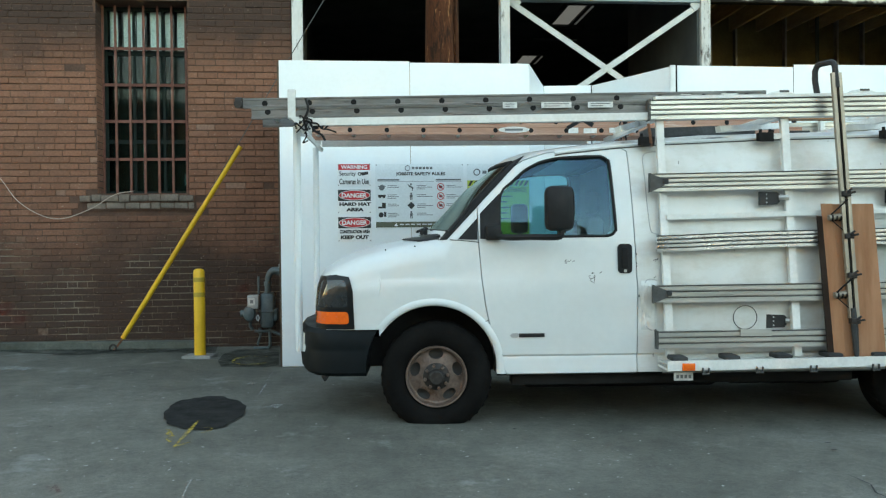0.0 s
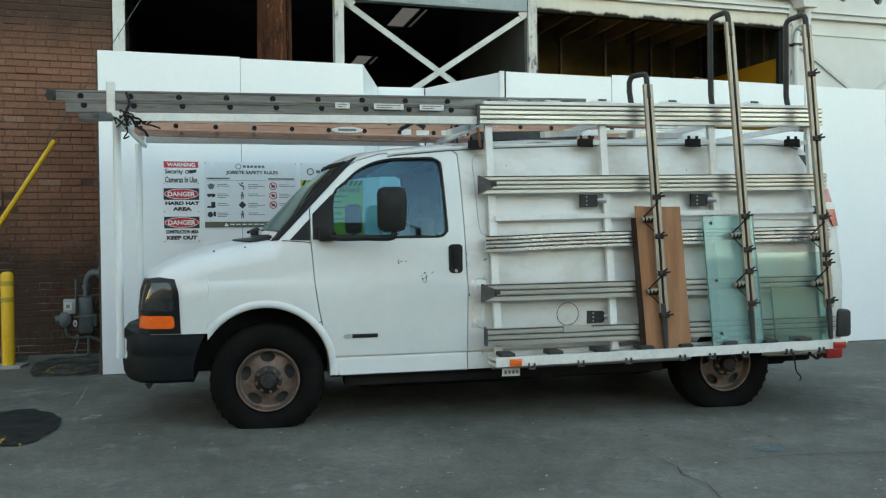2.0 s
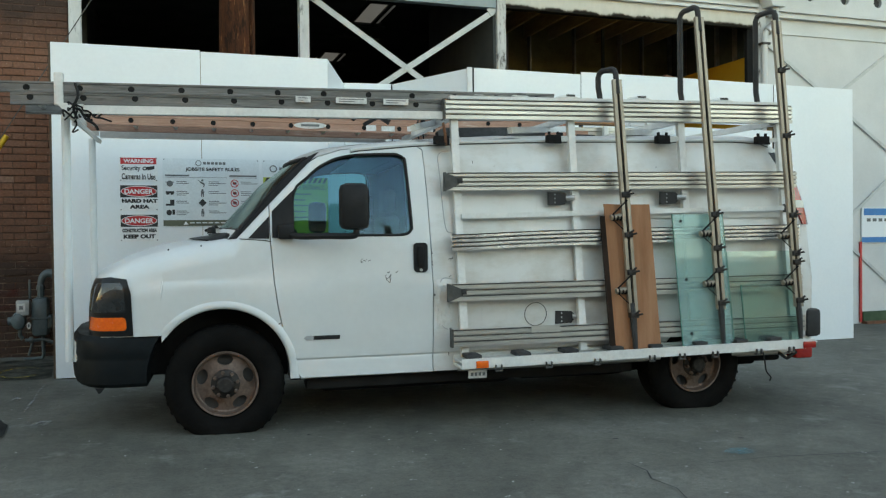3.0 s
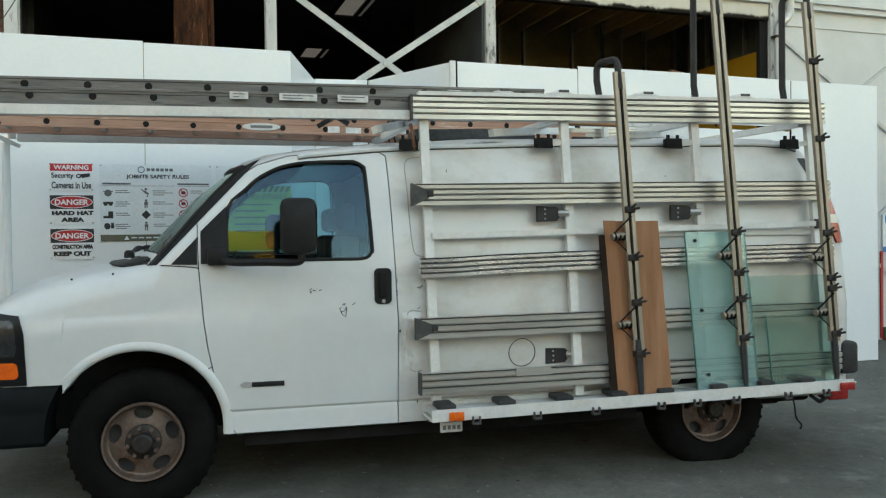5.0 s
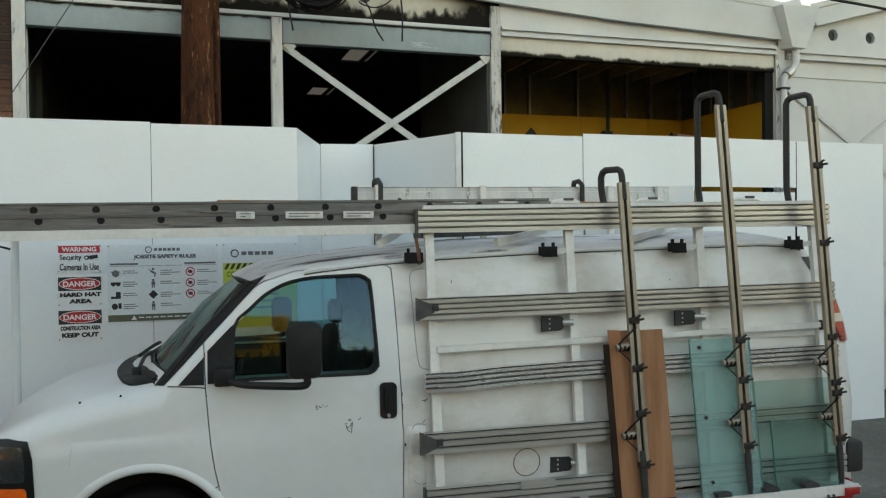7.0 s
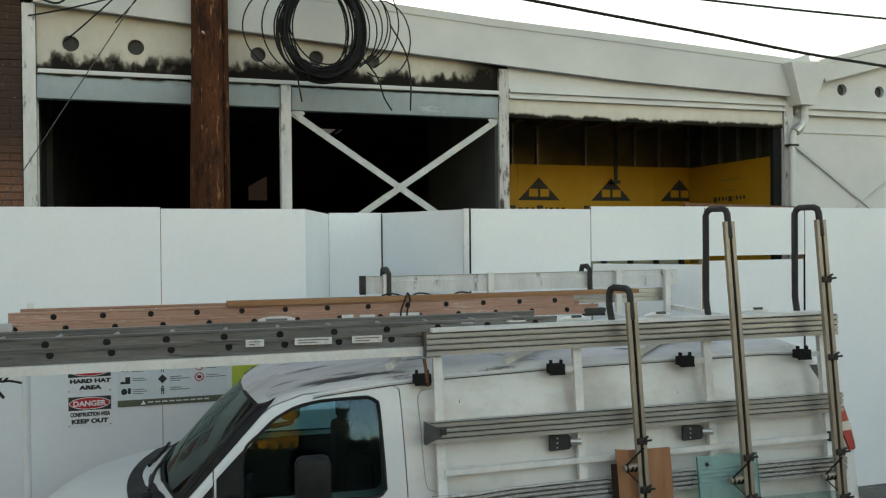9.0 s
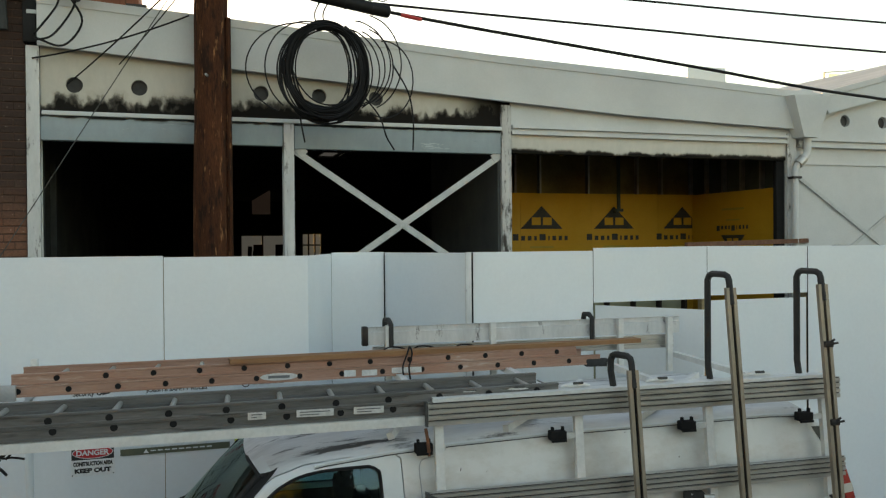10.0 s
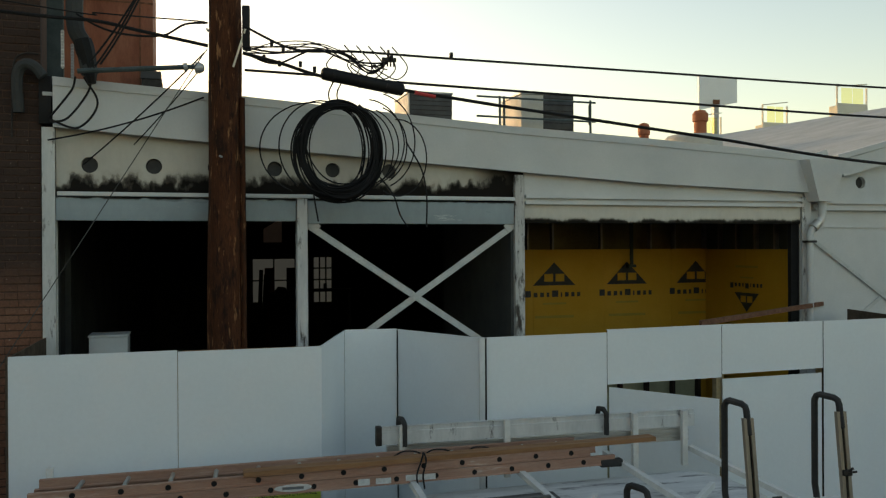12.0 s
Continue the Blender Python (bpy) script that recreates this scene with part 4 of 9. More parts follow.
def framed_room():
    # studs and joists
    for s in (4.12, 4.60, 5.02, 5.86, 6.75, 7.2):
        bm = B()
        box(bm, s, s + 0.03, 2.39, 2.49, -0.1, 4.95)
        solo("wall_stud", bm, STUD, "galvanised metal stud behind yellow boards", "stud", FACADE, "studs of the framed room")
    for i in range(9):
        s = 3.62 + i * 0.46
        bm = B()
        box(bm, s, s + 0.045, 0.13, 2.595, 4.70, 4.93)
        solo("ceiling_joist", bm, WOOD_RAW, "bare timber joist over the framed room", "joist", FACADE, "joists of the framed room")
    bm = B()
    box(bm, 6.29, 6.335, 2.20, 2.24, 3.84, 4.97)
    box(bm, 6.25, 6.375, 2.18, 2.26, 3.80, 3.845)
    solo("hanger_rod", bm, DARK_IN, "dark steel hanger rod before the yellow boards", "hanger", FACADE)
    # boards of the back wall and the side wall
    for a, b in ((3.47, 4.68), (4.684, 5.90), (5.904, 7.12), (7.124, 7.80)):
        bm = B()
        box(bm, a, b, 2.37, 2.386, -0.1, 4.09)
        solo("sheathing_board", bm, YELLOW_BOARD, "yellow gypsum sheathing board on metal studs", "wall board", FACADE, "yellow sheathing boards")
    for a, b in ((0.20, 1.32), (1.324, 2.366)):
        bm = B()
        box(bm, 7.77, 7.786, a, b, -0.1, 4.08)
        solo("sheathing_board", bm, YELLOW_BOARD, "yellow gypsum sheathing board on metal studs", "wall board", FACADE, "yellow sheathing boards")
    for i in range(6):
        bm = B()
        box(bm, 7.79, 7.86, 0.22 + i * 0.45, 0.26 + i * 0.45, -0.1, 4.95)
        solo("wall_stud", bm, STUD, "galvanised metal stud behind yellow boards", "stud", FACADE, "studs of the framed room")
    # a low stud wall behind the gate, its board to the back
    e = thing("low_stud_wall", "low grey-green boarded wall with dark studs", "wall", FACADE, (5.2, 0.55, 0.0), kind="structure")
    part("wall_board", box(B(), 3.75, 6.43, 0.60, 0.615, -0.1, 2.90), OLIVE_BOARD, e)
    for k in range(7):
        part("stud", box(B(), 6.38 - 0.406 * k, 6.42 - 0.406 * k, 0.51, 0.598, -0.1, 2.86), CARD_EDGE, e)
    # printed marks: a triangle over a line of lettering, drawn as plain shapes
    def mark(name, at, flip):
        e = thing(name, "dark printed triangle and bars on yellow board", "printed mark", at, (0, 0, 0), "prints on the boards")
        k = -1 if flip else 1
        bm = B()
        bm.faces.new([bm.verts.new(p) for p in ((-0.36, 0, 0.11 * k), (0.36, 0, 0.11 * k), (0.07, 0, 0.40 * k), (0.0, 0, 0.47 * k), (-0.07, 0, 0.40 * k))])
        part("triangle", bm, BLACK_PRINT, e, smooth=0)
        bm = B()
        for a, b in ((-0.17, -0.02), (0.02, 0.17)):
            plate(bm, a, b, 0.17 * k if k > 0 else -0.29, 0.29 * k if k > 0 else -0.17, -0.003)
        part("emblem", bm, YELLOW_BOARD, e, smooth=0)
        bm = B()
        x = -0.49
        for w in (0.12, 0.09, 0.09, 0.07, 0.13, 0.05, 0.09, 0.08, 0.08):
            z = (-0.07, 0.03) if w > 0.1 else (-0.07, 0.0)
            plate(bm, x, x + w - 0.025, min(z[0] * k, z[1] * k), max(z[0] * k, z[1] * k), 0)
            x += w + 0.02
        part("lettering", bm, BLACK_PRINT, e, smooth=0)["kind"] = "stuff"
        bm = B()
        plate(bm, -0.2, 0.2, min(-0.16 * k, -0.19 * k), max(-0.16 * k, -0.19 * k), 0)
        plate(bm, -0.33, 0.33, min(-0.36 * k, -0.40 * k), max(-0.36 * k, -0.40 * k), 0)
        part("small_bars", bm, DULL_YELLOW, e, smooth=0)
    for s in (5.04, 6.31, 7.58):
        mark("board_print", FACADE @ pose(s, 2.366, 3.42), False)
    mark("board_print", FACADE @ pose(7.766, 1.30, 3.50, 0, 0, -90) @ Matrix.Scale(0.82, 4), True)


framed_room()


def hopper_and_pipe():
    e = thing("downspout", "white rain hopper and downspout with foil-wrapped elbow", "downspout", FACADE, (8.0, -0.1, -0.2))
    bm = B()
    lo = [(7.80, -0.22, 4.735), (8.035, -0.22, 4.735), (8.035, -0.02, 4.735), (7.76, -0.02, 4.735)]
    hi = [(7.615, -0.25, 5.30), (8.245, -0.25, 5.31), (8.245, -0.02, 5.31), (7.555, -0.02, 5.30)]
    a, b = [bm.verts.new(p) for p in lo], [bm.verts.new(p) for p in hi]
    bm.faces.new(a[::-1])
    for i in range(4):
        bm.faces.new((a[i], a[(i + 1) % 4], b[(i + 1) % 4], b[i]))
    bm.faces.new(b)
    part("hopper", bm, WHITE_WALL, e)
    bm = B()
    prism(bm, [(7.56, 5.312), (8.25, 5.322), (8.20, 5.36), (8.06, 5.37), (8.03, 5.46), (7.80, 5.39)], "y", -0.10, -0.085)
    part("flashing", bm, WHITE_WALL, e)
    bm = tube(B(), [(7.945, -0.11, 4.76), (7.945, -0.11, 4.56), (7.93, -0.11, 4.50), (7.84, -0.11, 4.42)], 0.052, 12)
    part("elbow", bm, WHITE_WALL, e)
    bm = tube(B(), [(7.88, -0.11, 4.455), (7.79, -0.11, 4.37)], 0.066, 12)
    part("foil_wrap", bm, ALU, e, "crinkled silver foil wrap")
    bm = tube(B(), [(7.80, -0.10, 4.38), (7.76, -0.10, 4.32), (7.745, -0.10, 4.2), (7.745, -0.10, -0.1)], 0.045, 12)
    part("pipe", bm, WHITE_WALL, e)
    bm = B()
    box(bm, 7.68, 7.82, -0.15, -0.03, 4.17, 4.20)
    part("strap", bm, BLACK_PRINT, e)


hopper_and_pipe()


# ---- white plywood fence ----
def fence():
    e_f = thing("fence", "white painted plywood site fence with a recessed corner", "fence", base=(-1.7, 8.72, 0.0))
    e_g = thing("gate", "white plywood gate with one leaf standing open", "gate", base=(3.96, 9.35, 0.0))
    # each panel runs between two plan points with a top height
    def panel(name, p0, p1, z0, z1, z1b=None, label="white painted plywood fence panel", material=WHITE_FENCE):
        p0, p1 = Vector((*p0, 0)), Vector((*p1, 0))
        d = (p1 - p0)
        m = Matrix.Translation(p0) @ Matrix.Rotation(math.atan2(d.y, d.x), 4, "Z")
        length = d.length
        bm = B()
        za, zb = z1, z1 if z1b is None else z1b
        g0, g1 = (ground_z(p0.x), ground_z(p1.x)) if z0 is None else (z0, z0)
        prism(bm, [(0.0028, g0 + 0.01), (length - 0.0028, g1 + 0.01), (length - 0.0028, zb), (0.0028, za)], "y", 0.0, 0.018)
        bmesh.ops.transform(bm, matrix=m, verts=bm.verts)
        return part("leaf" if name == "gate_leaf" else "panel", bm, material, e_g if name == "gate_leaf" else e_f, label if label != "white painted plywood fence panel" else "", smooth=0)

    def line(x):
        return (x, 8.885 + 0.095 * x)

    panel("fence_panel", line(-1.70), line(-0.335), None, 3.225)
    panel("fence_panel", line(-0.335), line(0.945), None, 3.212)
    panel("fence_panel", line(0.945), (1.27, 10.36), None, 3.212, label="white fence panel turned into a recess")
    panel("fence_panel", (1.27, 10.36), (1.86, 10.345), None, 3.225, label="white fence panel at the back of a recess")
    panel("fence_panel", (1.86, 10.345), (2.53, 9.24), None, 3.22, label="white fence panel turned out of a recess")
    def east(s):
        return (2.56 + s * math.cos(radians(6.84)), 9.20 + s * math.sin(radians(6.84)))
    panel("fence_panel", east(0.0), east(1.40), None, 3.225)
    panel("fence_panel", east(1.40), east(2.83), 2.665, 3.255, 3.262, label="white header panel over a gate opening")
    panel("fence_panel", east(2.83), east(4.22), 2.70, 3.262, 3.255, label="white header panel over a gate opening")
    panel("fence_panel", east(4.22), east(5.55), None, 3.255)
    panel("gate_leaf", (3.96, 9.35), (4.72, 8.46), 0.03, 2.65, label="white plywood gate leaf standing open")
    panel("gate_leaf", east(2.84), east(4.20), None, 2.655, label="white plywood gate leaf, shut")
    # return at the west end, to the brick wall
    panel("fence_panel", (-1.70, 8.724), (-1.83, 10.46), None, 3.21, label="unpainted brown plywood panel returning to the brick wall", material=BROWN_PLY)
    panel("fence_panel", east(5.55), (8.3, 11.3), None, 3.25, label="unpainted brown plywood panel returning to the building", material=BROWN_PLY)
    # framing behind
    def post(x, y, z1, w=0.09):
        bm = B()
        box(bm, x - w / 2, x + w / 2, y - w / 2, y + w / 2, ground_z(x) + 0.005, z1, 0.004)
        part("post", bm, WOOD_RAW, e_f, "raw timber post")
    for x in (-1.6, -0.33, 0.88):
        post(x, 8.885 + 0.095 * x + 0.075, 3.18)
    for s in (0.06, 1.36, 2.83, 4.26, 5.45):
        x, y = east(s)
        post(x, y + 0.085, 3.18)
    bm = B()
    for a, b in ((-1.66, 0.9),):
        bar(bm, (a, 8.885 + 0.095 * a + 0.045, 3.13), (b, 8.885 + 0.095 * b + 0.045, 3.13), 0.09, 0.04)
    part("rail", bm, WOOD_RAW, e_f, "raw timber rail")
    bm = B()
    x0, y0 = east(0.1)
    x1, y1 = east(5.5)
    bar(bm, (x0, y0 + 0.05, 3.14), (x1, y1 + 0.05, 3.14), 0.09, 0.04)
    part("rail", bm, WOOD_RAW, e_f, "raw timber rail")
    bm = B()
    box(bm, 2.515, 2.575, 9.175, 9.198, ground_z(2.5) + 0.01, 3.225, 0.003)
    part("corner_strip", bm, STEEL_WHITE, e_f, "chipped white corner strip")
    part("dark_gap", box(B(), 2.577, 2.593, 9.178, 9.2, ground_z(2.5) + 0.01, 3.222), SEAM, e_f)
    part("dark_gap", box(B(), 1.852, 1.862, 10.33, 10.342, ground_z(1.8) + 0.01, 3.21), SEAM, e_f)
    for k, low in ((1.40, 2.60), (2.83, 2.70), (4.22, 0.05)):
        x, y = east(k)
        half = 0.004 if k > 4 else 0.0018
        part("dark_gap", box(B(), x - half, x + half, y - 0.003, y + 0.012, low, 3.25), SEAM, e_f)
    bm = B()
    bar(bm, (-0.3, 8.935, 3.165), (0.92, 9.05, 3.16), 0.09, 0.03)
    solo("offcut_board", bm, BOARD_WOOD, "reddish board fixed behind the fence top", "board")
    bm = B()
    bar(bm, (5.15, 9.60, 3.275), (8.05, 11.5, 3.315), 0.06, 0.035)
    solo("loose_plank", bm, RUST, "reddish timber plank resting across the fence top", "plank")


fence()


# ---- brick building ----
WALL_S0, WALL_S1 = -7.6, -1.885
WIN = (-4.27, -3.165, 1.945, 4.33)


def brick_building():
    bm = B()
    box(bm, WALL_S0 - 6, WALL_S1 - 0.006, 0.0085, 0.42, -0.3, 9.2)
    ob = solo("wall_brick", bm, MORTAR, "old brown-painted brick wall with sooty lower courses", "wall", FACADE, kind="structure")
    cut(ob, [box(B(), WIN[0], WIN[1], -0.2, 0.6, WIN[2], WIN[3])])
    bm = B()
    box(bm, WALL_S0 - 6, WALL_S1, 0.42, 4.0, 4.6, 4.7)
    solo("floor_upper", bm, DARK_IN, "dark floor inside the brick building", "floor", FACADE, kind="structure")
    bm = B()
    box(bm, WALL_S0 - 6, WALL_S1, 1.6, 1.7, -0.2, 9.2)
    solo("wall_inner", bm, METER_GREY, "dim inner wall behind the barred window", "wall", FACADE, kind="structure")
    bm = B()
    prism(bm, [(-7.5, -0.1), (-3.02, -0.1), (-3.02, 0.115), (-7.5, 0.16)], "y", -0.18, 0.03)
    solo("kerb_footing", bm, FOOTING, "low cracked concrete footing along the brick wall", "footing", FACADE, kind="structure")


brick_building()


def barred_window():
    a, b, z0, z1 = WIN
    e = thing("window_1", "tall barred steel window in a brick reveal", "window", FACADE, ((a + b) / 2, 0.2, z0), kind="structure")
    bm = B()
    for s in (a + 0.02, b - 0.02):
        box(bm, s - 0.025, s + 0.025, 0.33, 0.39, z0, z1)
    for z in (z0 + 0.02, 2.62, 3.74, z1 - 0.02):
        box(bm, a, b, 0.335, 0.385, z - 0.025, z + 0.025)
    for i in range(1, 3):
        s = a + (b - a) * i / 3
        box(bm, s - 0.015, s + 0.015, 0.34, 0.38, z0, z1)
    part("window_frame", bm, SASH_GREEN, e)
    for z, zz in ((z0 + 0.045, 2.595), (2.645, 3.715), (3.765, z1 - 0.045)):
        for i in range(3):
            bm = B()
            box(bm, a + (b - a) * i / 3 + 0.02, a + (b - a) * (i + 1) / 3 - 0.02, 0.358, 0.364, z, zz)
            part("pane", bm, WINDOW_TOP if z > 3.7 else WINDOW_DARK, e)
    for i in range(6):
        bm = B()
        w = (b - a - 0.1) / 6
        box(bm, a + 0.06 + i * w, a + 0.06 + i * w + w * (0.55 + 0.25 * (i % 2)), 0.41, 0.42, 3.80, 4.30)
        part("blind_strip", bm, STICKER, e, "pale strip behind the upper panes")
    bm = B()
    tube(bm, [(a + 0.46, 0.40, z0 + 0.06), (a + 0.46, 0.40, z0 + 0.66), (a + 0.74, 0.40, z0 + 0.67)], 0.008, 6)
    part("pale_cord", bm, STICKER, e)
    part("small_card", box(B(), b - 0.14, b - 0.04, 0.40, 0.405, z0 + 0.12, z0 + 0.27), STICKER, e, "small pale card behind the glass")
    # bars
    for i in range(6):
        s = a + 0.17 + i * (b - a - 0.24) / 5
        bm = B()
        box(bm, s - 0.013, s + 0.013, 0.23, 0.256, z0 + 0.005, z1 - 0.005)
        part("bar", bm, RED_BARS, e)
    for z in (2.39, 2.87, 3.33, 3.79):
        bm = B()
        box(bm, a + 0.005, b - 0.005, 0.257, 0.266, z - 0.018, z + 0.018)
        part("cross_bar", bm, RED_BARS, e)
    for s in (a + 0.012, b - 0.012):
        bm = B()
        box(bm, s - 0.012, s + 0.012, 0.23, 0.27, z0 + 0.01, z1)
        part("side_bar", bm, RED_BARS, e)
    # sill: two rough courses of pale bricks
    rng = random.Random(4)
    for z, h, s, end, out in ((1.842, 0.082, a - 0.20, b + 0.09, -0.05), (1.752, 0.078, a - 0.12, b + 0.06, -0.035)):
        while s < end - 0.05:
            w = rng.uniform(0.10, 0.23)
            bm = B()
            box(bm, s, min(s + w, end), out + rng.uniform(-0.012, 0.012), 0.19, z + rng.uniform(-0.006, 0.006), z + h + rng.uniform(-0.01, 0.008), 0.01)
            part("sill_brick", bm, SILL_BRICK, e, "pale rough sill brick")
            s += w + 0.01
    bm = B()
    box(bm, a - 0.18, b + 0.07, -0.015, 0.06, 1.735, 1.92)
    part("sill_bed", bm, MORTAR, e, "crumbling mortar under the sill")


barred_window()

# ---- white cargo van ----
TOP = [(-0.92, 0.86), (-0.905, 0.98), (-0.88, 1.045), (-0.84, 1.095), (-0.75, 1.145), (-0.59, 1.215), (-0.32, 1.282), (-0.10, 1.318), (0.02, 1.335), (0.06, 1.365), (0.30, 1.635), (0.54, 1.885), (0.62, 1.945), (0.72, 1.98), (0.9, 2.015), (1.3, 2.06), (2.0, 2.105), (4.15, 2.145), (4.30, 2.125), (4.38, 2.07), (4.48, 1.93), (4.56, 1.75), (4.66, 1.45), (4.71, 1.1), (4.73, 0.62)]
INSET = [(-0.92, 0.22), (-0.905, 0.14), (-0.88, 0.085), (-0.84, 0.045), (-0.75, 0.02), (-0.55, 0.005), (-0.2, 0.0), (4.2, 0.0), (4.45, 0.01), (4.62, 0.05), (4.73, 0.15)]
LEAN_IN = [(0.3, 0.06), (0.335, 0.035), (0.352, 0.002), (0.455, 0.010), (0.475, 0.016), (0.49, 0.004), (0.62, -0.002), (0.85, -0.012), (0.985, -0.020), (1.04, 0.0), (1.28, 0.012), (1.34, 0.02), (1.60, 0.06), (1.93, 0.122), (2.02, 0.15), (2.15, 0.19)]


def van_side(u, z):
    return lerp_at(INSET, u) + lerp_at(LEAN_IN, z)


def van_loft(puff=0.0):
    """The closed outer body: cross-sections along the van, mirrored about its middle, the nose and windshield bowed forward."""
    bm = B()
    us = sorted({a for a, _ in TOP} | {-0.47, -0.455, 0.12, 0.18, 0.24, 0.36, 0.42, 0.48, -0.45, 1.1, 1.6, 2.4, 2.8, 3.2, 3.6, 3.9, 4.0, 4.42, 4.52, 4.61, 4.69})
    rings = []
    for u in us:
        zt = lerp_at(TOP, u) + puff
        zb = 0.685 if u < -0.462 else 0.335
        zb = min(zb, zt - 0.2) - puff
        rs = min(0.13 if u < 0.05 else 0.09, (zt - zb) * 0.4)
        ring = []
        low = [zb, 0.352, 0.455, 0.475, 0.49, 0.62, 0.85, 0.985, 1.04]
        if zt - rs > 1.06 and zb < 0.42:
            zs = low + [1.04 + (zt - rs - 1.04) * k / 5 for k in range(1, 6)]
        else:
            zs = [zb + (zt - rs - zb) * k / 13 for k in range(14)]
        for z in zs:
            ring.append((van_side(u, z) - puff, z))
        w0 = van_side(u, zt - rs) - puff
        for k in range(1, 5):
            a = k / 4 * math.pi / 2
            ring.append((w0 + rs * (1 - math.cos(a)) * 1.15, zt - rs + rs * math.sin(a)))
        w1 = ring[-1][0]
        crown = 0.05 if u > 0.7 else (0.035 if u > 0 else 0.02)
        for k in (0.15, 0.35, 0.6, 0.85):
            ring.append((w1 + (1.0 - w1) * k, zt + crown * (1 - (1 - k) ** 2)))
        full = ring + [(1.0, zt + crown)] + [(2.0 - w, z) for w, z in ring[::-1]]
        vs = []
        for w, z in full:
            q = abs(w - 1.0) / 1.0
            bow = lerp_at([(-0.92, 0.09), (-0.6, 0.13), (-0.2, 0.20)], u) * max(0.0, 1 - q * q) * max(0.0, min(1.0, (0.9 - u) / 0.5)) if u < 0.9 else -0.03 * max(0.0, 1 - q * q) * (1 if u > 4.3 else 0)
            vs.append(bm.verts.new((u - bow, w, z)))
        rings.append(vs)
    n = len(rings[0])
    for a, b in zip(rings, rings[1:]):
        for i in range(n):
            j = (i + 1) % n
            bm.faces.new((a[i], a[j], b[j], b[i]))
    bm.faces.new(rings[0][::-1])
    bm.faces.new(rings[-1])
    return bm


DOOR = [(0.262, 1.31), (0.255, 1.60), (0.45, 1.81), (0.60, 1.912), (0.78, 1.968), (1.05, 1.995), (1.33, 2.0), (1.372, 1.975), (1.381, 1.84), (1.389, 1.66), (1.398, 1.40), (1.408, 1.096), (1.411, 0.95), (1.406, 0.348), (0.46, 0.348), (0.43, 0.40), (0.36, 0.60), (0.308, 0.85), (0.285, 1.02)]
DOOR_WINDOW = [(0.42, 1.348), (0.416, 1.40), (0.426, 1.655), (0.52, 1.757), (0.60, 1.830), (0.67, 1.872), (0.75, 1.905), (0.89, 1.93), (1.14, 1.940), (1.19, 1.934), (1.226, 1.912), (1.243, 1.86), (1.268, 1.43), (1.262, 1.385), (1.238, 1.358), (1.20, 1.348)]
SAIL = [(0.272, 1.335), (0.412, 1.335), (0.408, 1.40), (0.417, 1.668), (0.272, 1.522)]


def grow(pts, d):
    """A closed outline moved outwards by d."""
    n = len(pts)
    area = sum(pts[i][0] * pts[(i + 1) % n][1] - pts[(i + 1) % n][0] * pts[i][1] for i in range(n))
    sign = 1 if area > 0 else -1
    out = []
    for i in range(n):
        a, b, c = Vector(pts[i - 1]), Vector(pts[i]), Vector(pts[(i + 1) % n])
        d1, d2 = (b - a).normalized(), (c - b).normalized()
        n1, n2 = Vector((d1.y, -d1.x)) * sign, Vector((d2.y, -d2.x)) * sign
        m = (n1 + n2)
        m = m / max(0.4, m.length_squared / 2)
        out.append((b.x + m.x * d, b.y + m.y * d))
    return out


def windshield_solid(inner, outer, margin=0.0, side=(-1.0, 1.0)):
    """A block through the sloping windshield, bowed with it, from inner to outer along its normal; side: the share of its width."""
    bm = B()
    slope = Vector((0.48, 0.515)).normalized()
    normal = Vector((-slope.y, slope.x))
    base = Vector((0.06, 1.37))
    rows = []
    for k in range(7):
        t = 0.03 - margin + (0.70 + 2 * margin) * k / 6
        ease = min(1.0, (0.9 - base.x - slope.x * t) / 0.5)
        half = 0.925 - 0.10 * k / 6 + margin
        row = []
        for i in range(13):
            w = 1.0 + half * (side[0] + (side[1] - side[0]) * i / 12)
            q = abs(w - 1.0)
            bow = 0.20 * (1 - q * q) * ease
            lift = 0.035 * (1 - q * q)
            row.append([base + slope * t + normal * d + Vector((-bow, lift * 0.6)) for d in (inner, outer)] + [w])
        rows.append(row)
    lo = [[bm.verts.new((r[0].x, r[2], r[0].y)) for r in row] for row in rows]
    hi = [[bm.verts.new((r[1].x, r[2], r[1].y)) for r in row] for row in rows]
    for g in (lo, hi):
        for a, b in zip(g, g[1:]):
            for i in range(12):
                bm.faces.new((a[i], a[i + 1], b[i + 1], b[i]))
    edge = lambda g: g[0] + [r[-1] for r in g[1:-1]] + g[-1][::-1] + [r[0] for r in g[-2:0:-1]]
    a, b = edge(lo), edge(hi)
    for i in range(len(a)):
        j = (i + 1) % len(a)
        bm.faces.new((a[i], a[j], b[j], b[i]))
    return bm


